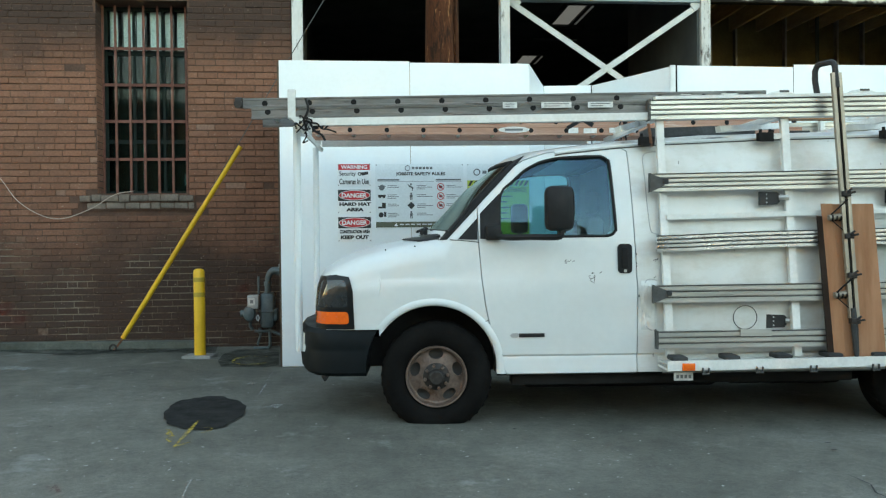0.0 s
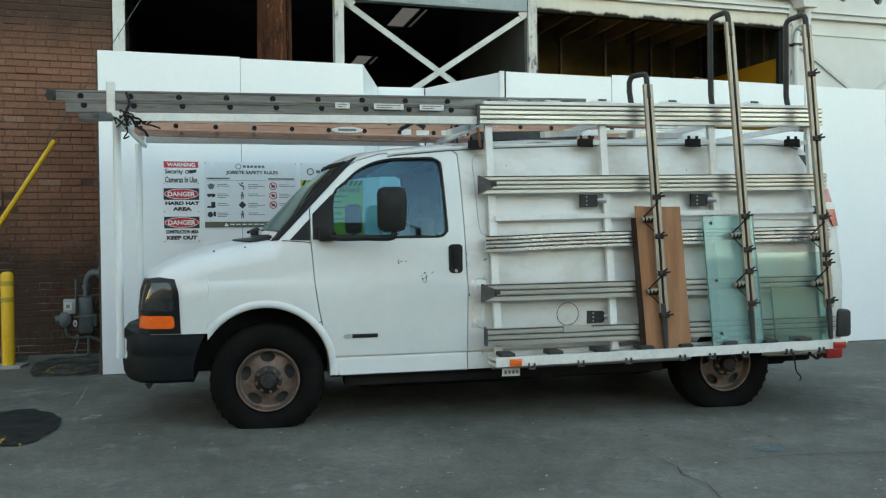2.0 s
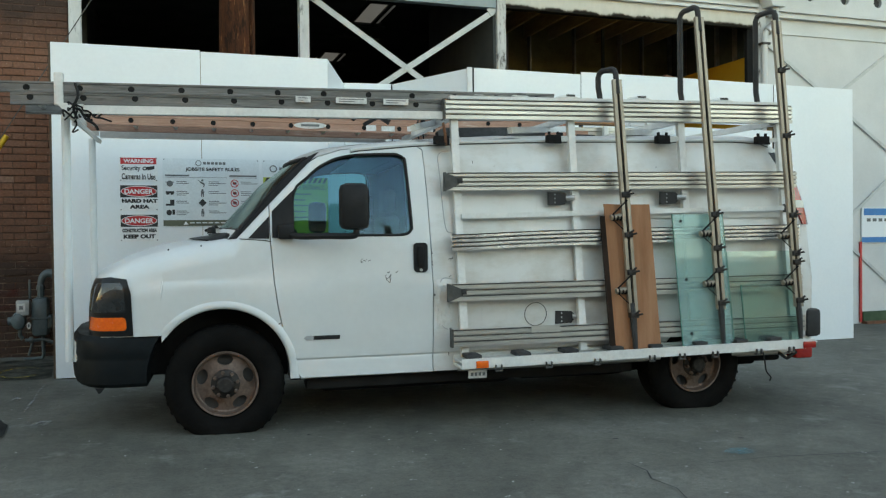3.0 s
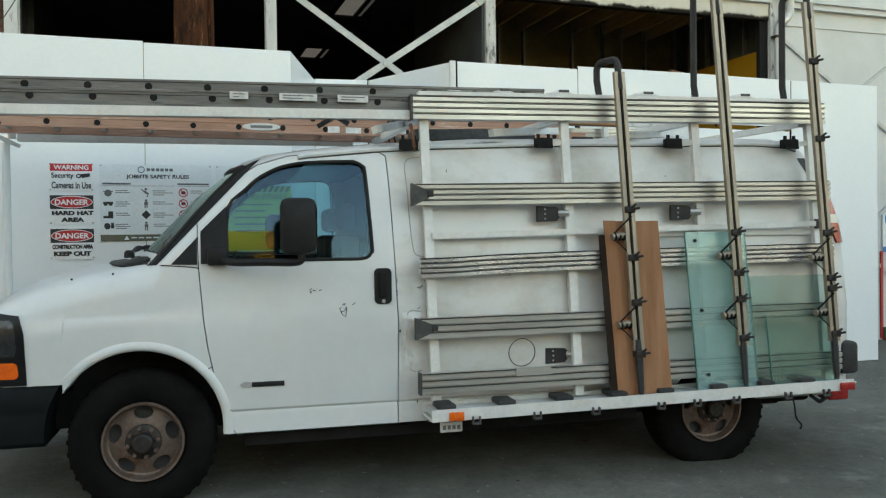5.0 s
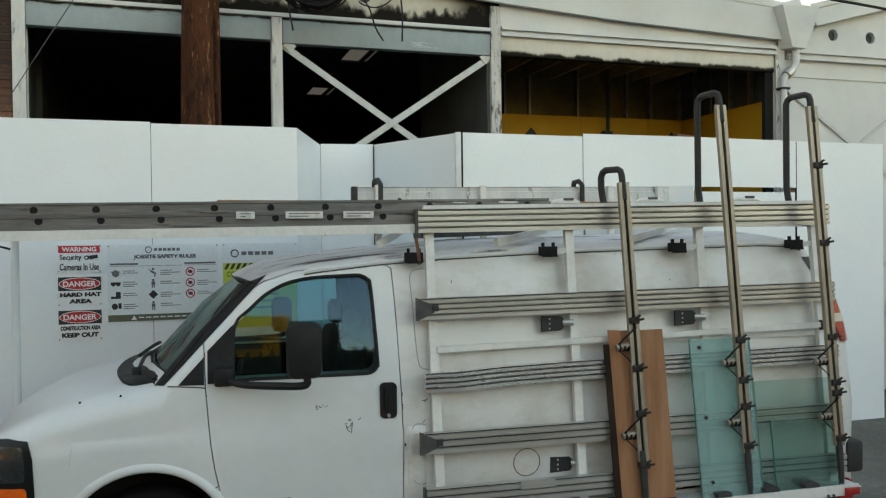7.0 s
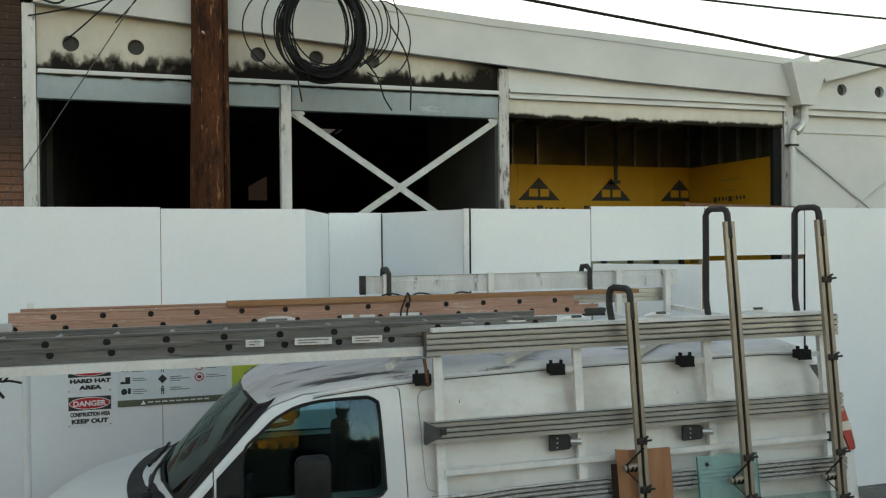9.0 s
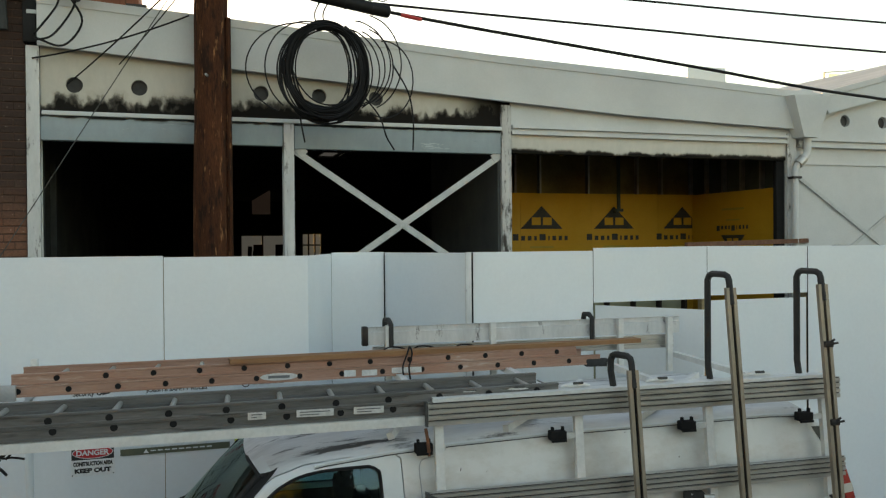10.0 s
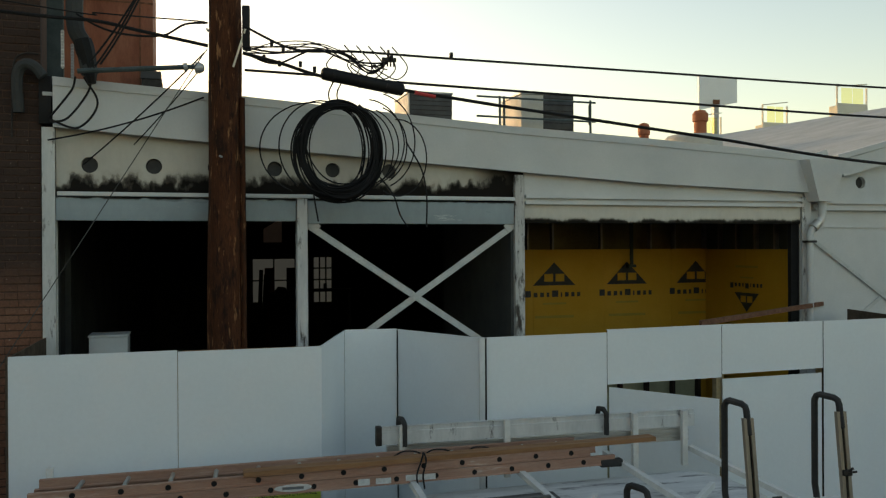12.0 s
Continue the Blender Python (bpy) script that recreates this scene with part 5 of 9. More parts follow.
def wheel(parent, u, w, z, face, name="wheel", sag_to=0.345):
    """Tyre and five-window steel rim; face: -1 shows the outside to the south; sag_to: the hub's height over the ground that flattens the tyre."""
    hub_e = new(name)
    hub_e.parent = parent
    hub_e.location = Vector((u, w, z)) - BASE[parent]
    BASE[hub_e] = Vector((0, 0, 0))
    f = face
    bm = B()
    prof = [(0.225, 0.02), (0.25, -0.005), (0.30, -0.02), (0.35, -0.018), (0.384, 0.0), (0.400, 0.02), (0.405, 0.05), (0.405, 0.19), (0.400, 0.22), (0.365, 0.245), (0.30, 0.26), (0.225, 0.24)]
    lathe(bm, [(r, -f * k) for r, k in prof], (0, 0, 0), "y", 72, True)
    for v in bm.verts:
        over = max(0.0, -sag_to - v.co.z)
        v.co.z = max(v.co.z, -sag_to)
        v.co.x *= 1 + 0.6 * over
    part("tyre", bm, TYRE, hub_e, "dusty black tyre")
    bm = B()
    for i in range(36):
        a = i * math.tau / 36
        if math.cos(a) < -0.80:
            continue
        for o in (0.045, 0.125):
            box(bm, -0.011, 0.011, o - 0.03, o + 0.03, 0.400, 0.4065, turn=Matrix.Rotation(a + o, 4, "Y") @ pose(0, 0 if f < 0 else -0.24, 0))
    part("tread", bm, TYRE, hub_e)
    bm = B()
    prof = [(0.222, 0.005), (0.226, 0.0), (0.222, -0.008), (0.212, -0.006), (0.207, 0.02), (0.20, 0.045), (0.19, 0.05), (0.13, 0.03), (0.105, 0.02), (0.09, 0.02), (0.09, 0.045), (0.20, 0.075), (0.218, 0.05), (0.226, 0.02)]
    lathe(bm, [(r, -f * k) for r, k in prof], (0, 0, 0), "y", 60, True)
    rim = part("rim", bm, RIM, hub_e, "rusty steel rim")
    tools = []
    for i in range(5):
        a = i * math.tau / 5 + math.pi / 2
        pts = []
        for k in range(16):
            b = k * math.tau / 16
            rr = 0.163 + 0.036 * math.sin(b)
            aa = a + 0.33 * math.cos(b)
            pts.append((rr * math.cos(aa), rr * math.sin(aa)))
        tools.append(prism(B(), pts, "y", -0.2, 0.2))
    rim.parent = None
    cut(rim, tools)
    rim.data.shade_smooth()
    rim.data.set_sharp_from_angle(angle=radians(35))
    rim.parent = hub_e
    bm = B()
    lathe(bm, [(0.10, 0.03), (0.098, 0.005), (0.075, -0.005), (0.058, -0.01), (0.055, -0.05), (0.045, -0.06), (0.02, -0.06)], (0, 0, 0), "y", 32)
    if f > 0:
        bmesh.ops.scale(bm, vec=(1, -1, 1), verts=bm.verts)
    part("hub", bm, HUB, hub_e, "dark greasy hub")
    for i in range(8):
        a = i * math.tau / 8 + 0.2
        bm = lathe(B(), [(0.013, 0.02), (0.013, -0.03), (0.008, -0.036)], (0.083 * math.cos(a), 0, 0.083 * math.sin(a)), "y", 6)
        if f > 0:
            bmesh.ops.scale(bm, vec=(1, -1, 1), verts=bm.verts)
        part("lug_nut", bm, RIM, hub_e)
    bm = lathe(B(), [(0.21, 0.09), (0.21, 0.11)], (0, 0, 0), "y", 32)
    if f > 0:
        bmesh.ops.scale(bm, vec=(1, -1, 1), verts=bm.verts)
    part("brake_drum", bm, AC_DARK, hub_e)
    return hub_e


def even_shading(ob):
    m = ob.modifiers.new("even_shading", "WEIGHTED_NORMAL")
    m.keep_sharp, m.weight = True, 60


def skin(name, outline, w0, w1, material, van, puff=0.004, label="", minus=()):
    """A part that lies on the body's curved skin: the puffed body kept inside an outline's prism."""
    ob = solo(name, van_loft(puff), material, at=VAN)
    cut(ob, [prism(B(), outline, "y", w0, w1)], "INTERSECT")
    if minus:
        cut(ob, list(minus))
    ob.data.materials.clear()
    ob.data.materials.append(material)
    ob.data.shade_smooth()
    ob.data.set_sharp_from_angle(angle=radians(30))
    even_shading(ob)
    ob.matrix_world = Matrix.Identity(4)
    ob.parent = van
    BASE[ob] = BASE[van]
    return tagged(ob, label)


def build_van():
    van = thing("cargo_van", "white dented cargo van with dark bumper and rusty steel wheels", "van", VAN, (0, 0, 0))
    body = solo("body", van_loft(), VAN_WHITE, at=VAN)
    arch_f = lathe(B(), [(0.462, -0.3), (0.462, 0.32)], (-0.075, 0, 0.395), "y", 48)
    arch_r = lathe(B(), [(0.325, -0.3), (0.325, 0.36)], (3.565, 0, 0.30), "y", 48)
    arch_f2 = lathe(B(), [(0.462, 1.68), (0.462, 2.3)], (-0.075, 0, 0.395), "y", 48)
    arch_r2 = lathe(B(), [(0.325, 1.68), (0.325, 2.3)], (3.565, 0, 0.30), "y", 48)
    cabin = prism(B(), [(0.02, 0.9), (1.34, 0.9), (1.34, 1.93), (0.70, 1.90), (0.155, 1.335), (0.02, 1.28)], "y", 0.20, 1.80)
    windows = prism(B(), DOOR_WINDOW, "y", -0.3, 2.3)
    door_hole = prism(B(), grow(DOOR, 0.006), "y", -0.3, 0.195)
    cut(body, [arch_f, arch_r, arch_f2, arch_r2, door_hole, cabin, windows, windshield_solid(-0.30, 0.2)])
    body.data.materials.clear()
    for m in (VAN_WHITE, VAN_SIDE, VAN_ROOF, SEAM, CAB_GLOOM):
        body.data.materials.append(m)
    for p in body.data.polygons:
        c, n = p.center, p.normal
        outside = c.y < van_side(c.x, min(2.0, c.z)) + 0.03 or c.y > 1.97 - van_side(c.x, min(2.0, c.z))
        if c.z > 1.93 and n.z > 0.5 and c.y > 0.15:
            p.material_index = 2
        elif c.x > 1.45:
            p.material_index = 1
        elif n.z < -0.7 and c.z < 0.7:
            p.material_index = 3
        # inner cab faces take the same painted-in shade
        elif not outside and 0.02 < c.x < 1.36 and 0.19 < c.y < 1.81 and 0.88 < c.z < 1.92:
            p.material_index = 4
        elif math.hypot(c.x + 0.075, c.z - 0.395) < 0.459 or math.hypot(c.x - 3.565, c.z - 0.30) < 0.327:
            p.material_index = 3
    body.data.shade_smooth()
    body.data.set_sharp_from_angle(angle=radians(30))
    even_shading(body)
    body.matrix_world = Matrix.Identity(4)
    body.parent = van
    BASE[body] = BASE[van]

    # driver's door with its window hole
    door = skin("door", DOOR, -0.3, 0.19, VAN_WHITE, van, 0.0, "white dented driver's door", [prism(B(), DOOR_WINDOW, "y", -0.4, 0.6)])
    def glass_of(outline, mirror=False):
        """Curved side glass: steeper at the sill than at the roof, cut to the window's outline."""
        bm = B()
        nz = 14
        z0, z1 = min(z for _, z in outline), max(z for _, z in outline)
        n = len(outline)
        rows = []
        for k in range(nz + 1):
            z = z0 + (z1 - z0) * min(0.998, max(0.002, k / nz))
            hits = []
            for i in range(n):
                (ua, za), (ub, zb) = outline[i], outline[(i + 1) % n]
                if (za - z) * (zb - z) < 0:
                    hits.append(ua + (ub - ua) * (z - za) / (zb - za))
            t = (z - 1.34) / 0.6
            w = 0.040 + 0.6 * (0.105 * t + 0.072 * t * t)
            rows.append([bm.verts.new((min(hits) + (max(hits) - min(hits)) * j / 6, 2 - w if mirror else w, z)) for j in range(7)])
        for a, b in zip(rows, rows[1:]):
            for j in range(6):
                bm.faces.new((a[j], a[j + 1], b[j + 1], b[j]))
        return bm
    pane = part("window_pane", glass_of(grow(DOOR_WINDOW, 0.01)), VAN_GLASS, door, "cyan tinted side glass with sky blue put into its reflection", 80)
    pane.visible_shadow = False
    pane = part("window_pane", glass_of(grow(DOOR_WINDOW, 0.01), True), VAN_GLASS, van, "cyan tinted side glass with sky blue put into its reflection", 80)
    pane.visible_shadow = False
    bm = tube(B(), [(u, lerp_at(LEAN_IN, z) + 0.004, z) for u, z in curl(DOOR_WINDOW_3D(), 3)], 0.011, 6, True)
    part("window_seal", bm, TRIM_BLACK, door, "black rubber seal")
    part("window_seal", tube(B(), [(u, 1.996 - lerp_at(LEAN_IN, z), z) for u, z in curl(DOOR_WINDOW_3D(), 4)], 0.012, 6, True), TRIM_BLACK, van)
    skin("sail_panel", SAIL, -0.2, 0.2, TRIM_BLACK, door, 0.006, "black corner panel")
    skin("fender_corner", [(0.108, 1.334), (0.252, 1.330), (0.252, 1.488)], -0.2, 0.2, TRIM_BLACK, van, 0.004, "black triangular fender corner")
    skin("windshield_border", [(-0.03, 1.328), (0.030, 1.332), (0.295, 1.614), (0.565, 1.90), (0.62, 1.955), (0.50, 1.905), (0.24, 1.64)], -0.3, 0.34, TRIM_BLACK, van, 0.003, "black edge of the windshield beside the pillar")
    # handle
    bm = prism(B(), [(1.3255 + (0.022 if math.cos(a) > 0 else -0.022) + 0.030 * math.cos(a), 1.182 + (0.078 if math.sin(a) > 0 else -0.078) + 0.030 * math.sin(a)) for a in [(k + 0.5) * math.tau / 20 for k in range(20)]], "y", -0.006, 0.03)
    h = part("door_handle", bm, TRIM_BLACK, door, "black handle in a recess")
    part("grip", box(B(), 1.300, 1.345, -0.022, -0.006, 1.115, 1.265, 0.006), SEAM, h)
    part("key_lock", lathe(B(), [(0.011, -0.012), (0.011, 0.0)], (1.326, -0.004, 1.092), "y", 14), ALU, h)
    # badge drawn as plain shapes
    bm = box(B(), 0.545, 0.732, -0.012, 0.0, 0.617, 0.645, 0.002)
    bmesh.ops.translate(bm, verts=bm.verts, vec=(0, 0.002, 0))
    part("badge_bar", bm, TRIM_BLACK, door)
    bm = prism(B(), [(0.478, 0.632), (0.50, 0.648), (0.535, 0.648), (0.55, 0.632), (0.53, 0.615), (0.495, 0.615)], "y", -0.010, 0.0)
    part("badge_lozenge", bm, PIPE_GREY, door)
    # scratches and dents in the paint, real marks
    rng = random.Random(11)
    for cx, cz, spread, n in ((0.905, 1.165, 0.014, 7), (1.10, 1.075, 0.012, 3)):
        for _ in range(n):
            x, z = cx + rng.gauss(0, spread), cz + rng.gauss(0, spread * 0.5)
            a = rng.uniform(-0.6, 0.9)
            l = rng.uniform(0.006, 0.028)
            w = lerp_at(LEAN_IN, z) - 0.0015
            bm = bar(B(), (x, w, z), (x + l * math.cos(a), w, z + l * math.sin(a)), 0.004, 0.001)
            part("scratch", bm, SEAM, door)
    for line in ([(1.065, 1.05), (1.075, 1.02), (1.095, 1.005), (1.10, 1.03), (1.105, 1.065)], [(1.07, 1.035), (1.09, 1.04), (1.10, 1.06)], [(1.06, 1.055), (1.072, 1.06)]):
        part("scratch", tube(B(), [(u, van_side(u, z) - 0.001, z) for u, z in line], 0.0022, 5), SEAM, door)
    for u, z in ((-0.42, 1.262), (-0.205, 1.287), (0.026, 1.298)):
        part("screw", lathe(B(), [(0.006, -0.004), (0.006, 0.01)], (u, van_side(u, z) + 0.035, z), "y", 8), SEAM, van)
    # windshield
    bm = windshield_solid(-0.022, -0.016, 0.012)
    ws = part("windshield", bm, WINDSHIELD, van, "pale green laminated windshield")
    ws.visible_shadow = False
    for side in ((-1.0, -0.90), (0.90, 1.0)):
        part("glass_border", windshield_solid(-0.015, -0.0135, 0.012, side), SEAM, ws, "black printed border")
    # seal round the windshield
    bm = B()
    slope, base = Vector((0.48, 0.515)).normalized(), Vector((0.06, 1.37))
    pts = []
    for t, k in [(0.03, -1), (0.26, -1), (0.5, -1), (0.73, -1), (0.73, -0.5), (0.73, 0), (0.73, 0.5), (0.73, 1), (0.5, 1), (0.26, 1), (0.03, 1), (0.03, 0.5), (0.03, 0), (0.03, -0.5)]:
        half = 0.925 - 0.10 * (t - 0.03) / 0.7
        w = 1 + k * half
        q = abs(w - 1)
        p = base + slope * t + Vector((-0.2 * (1 - q * q) * min(1.0, (0.9 - base.x - slope.x * t) / 0.5) + 0.004, 0.021 * (1 - q * q) - 0.004))
        pts.append((p.x, w, p.y))
    tube(bm, pts, 0.013, 6, True)
    part("windshield_seal", bm, TRIM_BLACK, van)
    # cowl, wipers
    bm = B()
    rows = []
    for u0 in (-0.125, -0.118, -0.06, 0.0, 0.045, 0.062, 0.066):
        row = []
        for i in range(21):
            w = 0.115 + 1.77 * i / 20
            q = abs(w - 1.0)
            edge = max(0.0, (q - 0.72) / 0.165)
            u = u0 + 0.075 * edge * edge * (u0 < 0.02)
            bow = lerp_at([(-0.6, 0.13), (-0.2, 0.20)], u0) * (1 - q * q)
            lift = (0.008 if -0.12 < u0 < 0.05 else 0.001) - 0.02 * edge * edge
            row.append(bm.verts.new((u - bow, w, lerp_at(TOP, u) + 0.02 * (1 - max(0.0, q - 0.0) ** 2) + lift - 0.05 * max(0.0, q - 0.80))))
        rows.append(row)
    for a, b in zip(rows, rows[1:]):
        for i in range(20):
            bm.faces.new((a[i], a[i + 1], b[i + 1], b[i]))
    part("cowl_panel", bm, TRIM_BLACK, van, "black plastic cowl at the foot of the windshield")
    part("wiper_pivot", lathe(B(), [(0.03, 0.0), (0.03, 0.03), (0.018, 0.045)], (-0.14, 0.27, 1.372), "z", 10), TRIM_BLACK, van)
    for w0, w1 in ((0.35, 0.95), (0.95, 1.5)):
        bm = tube(B(), curl([(-0.10 - 0.10 * w0, w0, 1.40), (-0.13, (w0 + w1) / 2, 1.43), (-0.11, w1, 1.42)]), 0.012, 6)
        part("wiper", bm, TRIM_BLACK, van)
    # headlamp cluster and amber lamp on the corner
    lamp = skin("headlamp", [(-1.3, 0.69), (-1.3, 1.03), (-0.88, 1.076), (-0.79, 1.086), (-0.685, 1.07), (-0.658, 0.97), (-0.648, 0.69)], -0.3, 0.32, LENS_DARK, van, 0.008, "black-framed headlamp cluster")
    skin("headlamp", [(-1.3, 0.69), (-1.3, 1.03), (-0.88, 1.076), (-0.79, 1.086), (-0.685, 1.07), (-0.658, 0.97), (-0.648, 0.69)], 1.68, 2.3, LENS_DARK, van, 0.008, "black-framed headlamp cluster")
    skin("turn_lamp", [(-0.955, 0.735), (-0.96, 0.808), (-0.945, 0.817), (-0.712, 0.817), (-0.698, 0.810), (-0.692, 0.798), (-0.688, 0.748), (-0.694, 0.735), (-0.71, 0.728), (-0.94, 0.728)], -0.3, 0.30, AMBER, lamp, 0.014, "amber turn lamp")
    skin("lamp_lens", [(-0.945, 0.86), (-0.94, 0.99), (-0.925, 1.02), (-0.87, 1.048), (-0.73, 1.048), (-0.712, 1.03), (-0.70, 0.98), (-0.694, 0.87), (-0.71, 0.85), (-0.93, 0.85)], -0.3, 0.30, LENS_GLASS, lamp, 0.013, "dark clear headlamp lens")
    skin("grille", [(-1.4, 0.66), (-1.4, 1.02), (-1.06, 1.02), (-1.06, 0.66)], 0.34, 1.66, TRIM_BLACK, van, 0.006, "black grille panel")
    # bumper
    plan = [(-0.43, 0.006), (-0.60, 0.003), (-0.78, 0.0), (-0.89, 0.03), (-0.97, 0.10), (-1.05, 0.25), (-1.12, 0.55), (-1.16, 1.0)]
    plan = plan + [(x, 2 - y) for x, y in plan[-2::-1]]
    inner = [(x + (0.10 if x < -0.9 else 0.0), 1 + (y - 1) * 0.93) for x, y in plan][::-1]
    bm = B()
    levels = [(0.345, 0.035), (0.37, 0.01), (0.50, 0.0), (0.52, 0.006), (0.545, 0.006), (0.565, 0.0), (0.66, 0.004), (0.692, 0.03)]
    rings = []
    for z, k in levels:
        ring = [(x + k * (1 if x < -0.85 else 0.1), y + k * (1 if y < 1 else -1) * (0.3 if x < -0.95 else 0.8), z) for x, y in plan]
        rings.append([bm.verts.new(p) for p in ring])
    for a, b in zip(rings, rings[1:]):
        for i in range(len(plan)):
            j = (i + 1) % len(plan)
            bm.faces.new((a[i], a[j], b[j], b[i]))
    bm.faces.new(rings[-1][::-1])
    bm.faces.new(rings[0])
    bmesh.ops.recalc_face_normals(bm, faces=bm.faces)
    bump_ob = solo("bumper", bm, BUMPER_GREY, at=VAN)
    cut(bump_ob, [lathe(B(), [(0.515, -0.3), (0.515, 2.3)], (-0.055, 0, 0.395), "y", 64)])
    bump_ob.data.materials.clear()
    bump_ob.data.materials.append(BUMPER_GREY)
    bump_ob.data.shade_smooth()
    bump_ob.data.set_sharp_from_angle(angle=radians(35))
    bump_ob.matrix_world = Matrix.Identity(4)
    bump_ob.parent = van
    BASE[bump_ob] = BASE[van]
    tagged(bump_ob, "dark grey plastic front bumper")
    bm = prism(B(), [(-1.045, 0.24), (-1.075, 0.30), (-1.135, 0.55), (-1.172, 1.0), (-1.135, 1.45), (-1.075, 1.70), (-1.045, 1.76), (-1.03, 1.76), (-1.15, 1.0), (-1.03, 0.24)], "z", 0.50, 0.64)
    part("bumper_face", bm, RACK_WHITE, bump_ob, "pale front face of the bumper")
    bm = prism(B(), [(-0.90, 0.345), (-0.84, 0.345), (-0.86, 0.315), (-0.875, 0.305)], "y", 0.05, 0.10)
    part("tow_tab", bm, TRIM_BLACK, bump_ob)
    # arch lips: a shallow pressed flange round each front opening
    for mir in (False, True):
        bm = B()
        rows = []
        for k in range(33):
            a = radians(143 - k * (143 + 5) / 32)
            fade = min(1.0, k / 4, (32 - k) / 4 + 0.35)
            row = []
            for r, out in ((0.519, 0.004), (0.507, -0.004), (0.495, -0.011), (0.479, -0.013), (0.467, -0.010), (0.459, 0.002), (0.457, 0.035)):
                u, z = -0.075 + r * math.cos(a), 0.395 + r * math.sin(a)
                w = van_side(u, max(z, 0.352)) + (out * fade if out < 0 else out)
                row.append(bm.verts.new((u, 2 - w if mir else w, z)))
            rows.append(row)
        for a, b in zip(rows, rows[1:]):
            for i in range(6):
                bm.faces.new((a[i], a[i + 1], b[i + 1], b[i]))
        part("arch_lip", bm, VAN_WHITE, van, smooth=80)
    # seams on the body
    def seam(pts, r=0.0032, host=van):
        part("seam", tube(B(), [(u, van_side(u, z) - 0.0005, z) for u, z in pts], r, 5), SEAM, host)
    seam([(0.262, 1.31), (0.22, 1.318), (0.05, 1.332)])
    seam([(0.325, 0.745), (0.27, 0.72)], 0.0025)
    part("door_striker", box(B(), 1.418, 1.428, -0.016, 0.01, 0.90, 0.99), SEAM, van)
    part("panel_edge", tube(B(), [(u, van_side(u, z) - 0.0005, z) for u, z in curl([Vector(p) for p in ((1.60, 1.972), (1.545, 1.968), (1.507, 1.953), (1.490, 1.907), (1.499, 1.778), (1.505, 1.598), (1.522, 1.40), (1.555, 1.361), (1.62, 1.352))], 5)], 0.003, 5), PIPE_GREY, van, "pressed edge of the side panel")
    # a crumpled dent behind the door
    bm = B()
    grid = []
    for i in range(13):
        row = []
        for j in range(29):
            u, z = 1.438 + 0.115 * i / 12, 0.66 + 0.36 * j / 28
            edge = min(1.0, i / 2, (12 - i) / 2, j / 3, (28 - j) / 3)
            deep = 0.012 * noise.noise(Vector((u * 22, z * 11, 3.0))) + 0.009 * noise.noise(Vector((u * 55, z * 34, 7.0))) + 0.010
            row.append(bm.verts.new((u, van_side(u, z) - 0.001 - edge * max(0.0, deep), z)))
        grid.append(row)
    for a, b in zip(grid, grid[1:]):
        for j in range(28):
            bm.faces.new((a[j], a[j + 1], b[j + 1], b[j]))
    part("crumpled_panel", bm, VAN_SIDE, van, "crumpled dent in the panel", smooth=28)
    for line, r in (([(1.555, 1.02), (1.51, 1.03), (1.475, 1.015), (1.455, 0.95), (1.45, 0.84), (1.455, 0.75), (1.48, 0.68), (1.52, 0.655)], 0.0035), ([(1.50, 0.80), (1.525, 0.77), (1.515, 0.73), (1.54, 0.70)], 0.003), ([(1.475, 0.90), (1.485, 0.85), (1.48, 0.80)], 0.0025)):
        part("crease", tube(B(), [(u, van_side(u, z) - 0.002, z) for u, z in curl([Vector(p) for p in line], 4)], r, 5), PIPE_GREY, van)
    for u, z, l, a in ((1.535, 1.166, 0.02, 0.3), (1.55, 1.16, 0.022, 0.9), (1.565, 1.168, 0.016, 1.3), (1.412, 1.204, 0.02, 1.5), (1.412, 1.14, 0.016, 1.6), (1.412, 1.121, 0.012, 1.5), (1.755, 1.875, 0.022, 1.5), (1.535, 1.035, 0.02, 0.7), (1.515, 0.80, 0.03, 1.4), (1.505, 0.745, 0.025, 1.9), (1.53, 0.655, 0.025, 0.3), (1.54, 0.62, 0.03, 1.2), (1.58, 1.21, 0.018, 0.2), (1.60, 1.215, 0.014, 1.3), (1.55, 0.60, 0.014, 1.9), (1.53, 0.46, 0.03, 1.6)):
        w = van_side(u, z) - 0.002
        part("scuff", bar(B(), (u, w, z), (u + l * math.cos(a), w, z + l * math.sin(a)), 0.004, 0.001), SEAM, van)
    circle = [(2.203 + 0.087 * math.cos(i * math.tau / 28), 0.742 + 0.087 * math.sin(i * math.tau / 28)) for i in range(29)]
    part("fuel_cap", tube(B(), [(u, van_side(u, z) - 0.001, z) for u, z in circle[:-1]], 0.003, 6, True), GREASY, van, "round fuel filler outline")
    # roof gutter
    for mir in (False, True):
        pts = []
        for u in (0.84, 0.9, 1.0, 1.1, 1.3, 1.7, 2.4, 3.2, 4.0, 4.25, 4.33):
            z = lerp_at(TOP, u) - 0.045 + 0.012 * max(0.0, 1.3 - u)
            w = van_side(u, z) - 0.008
            pts.append((u, 2 - w if mir else w, z))
        part("roof_gutter", tube(B(), pts, 0.014, 6), VAN_WHITE, van)
        # thin dark tube drawn in place of the gutter's shadow
        part("gutter_seal", tube(B(), [(u, w - 0.003 if not mir else w + 0.003, z - 0.015) for u, w, z in pts], 0.0035, 5), GREASY, van)
    # raised pressings of the cargo side
    bm = box(B(), 1.68, 4.50, 0.012, 0.02, 1.46, 1.50)
    part("side_strip", bm, VAN_SIDE, van)
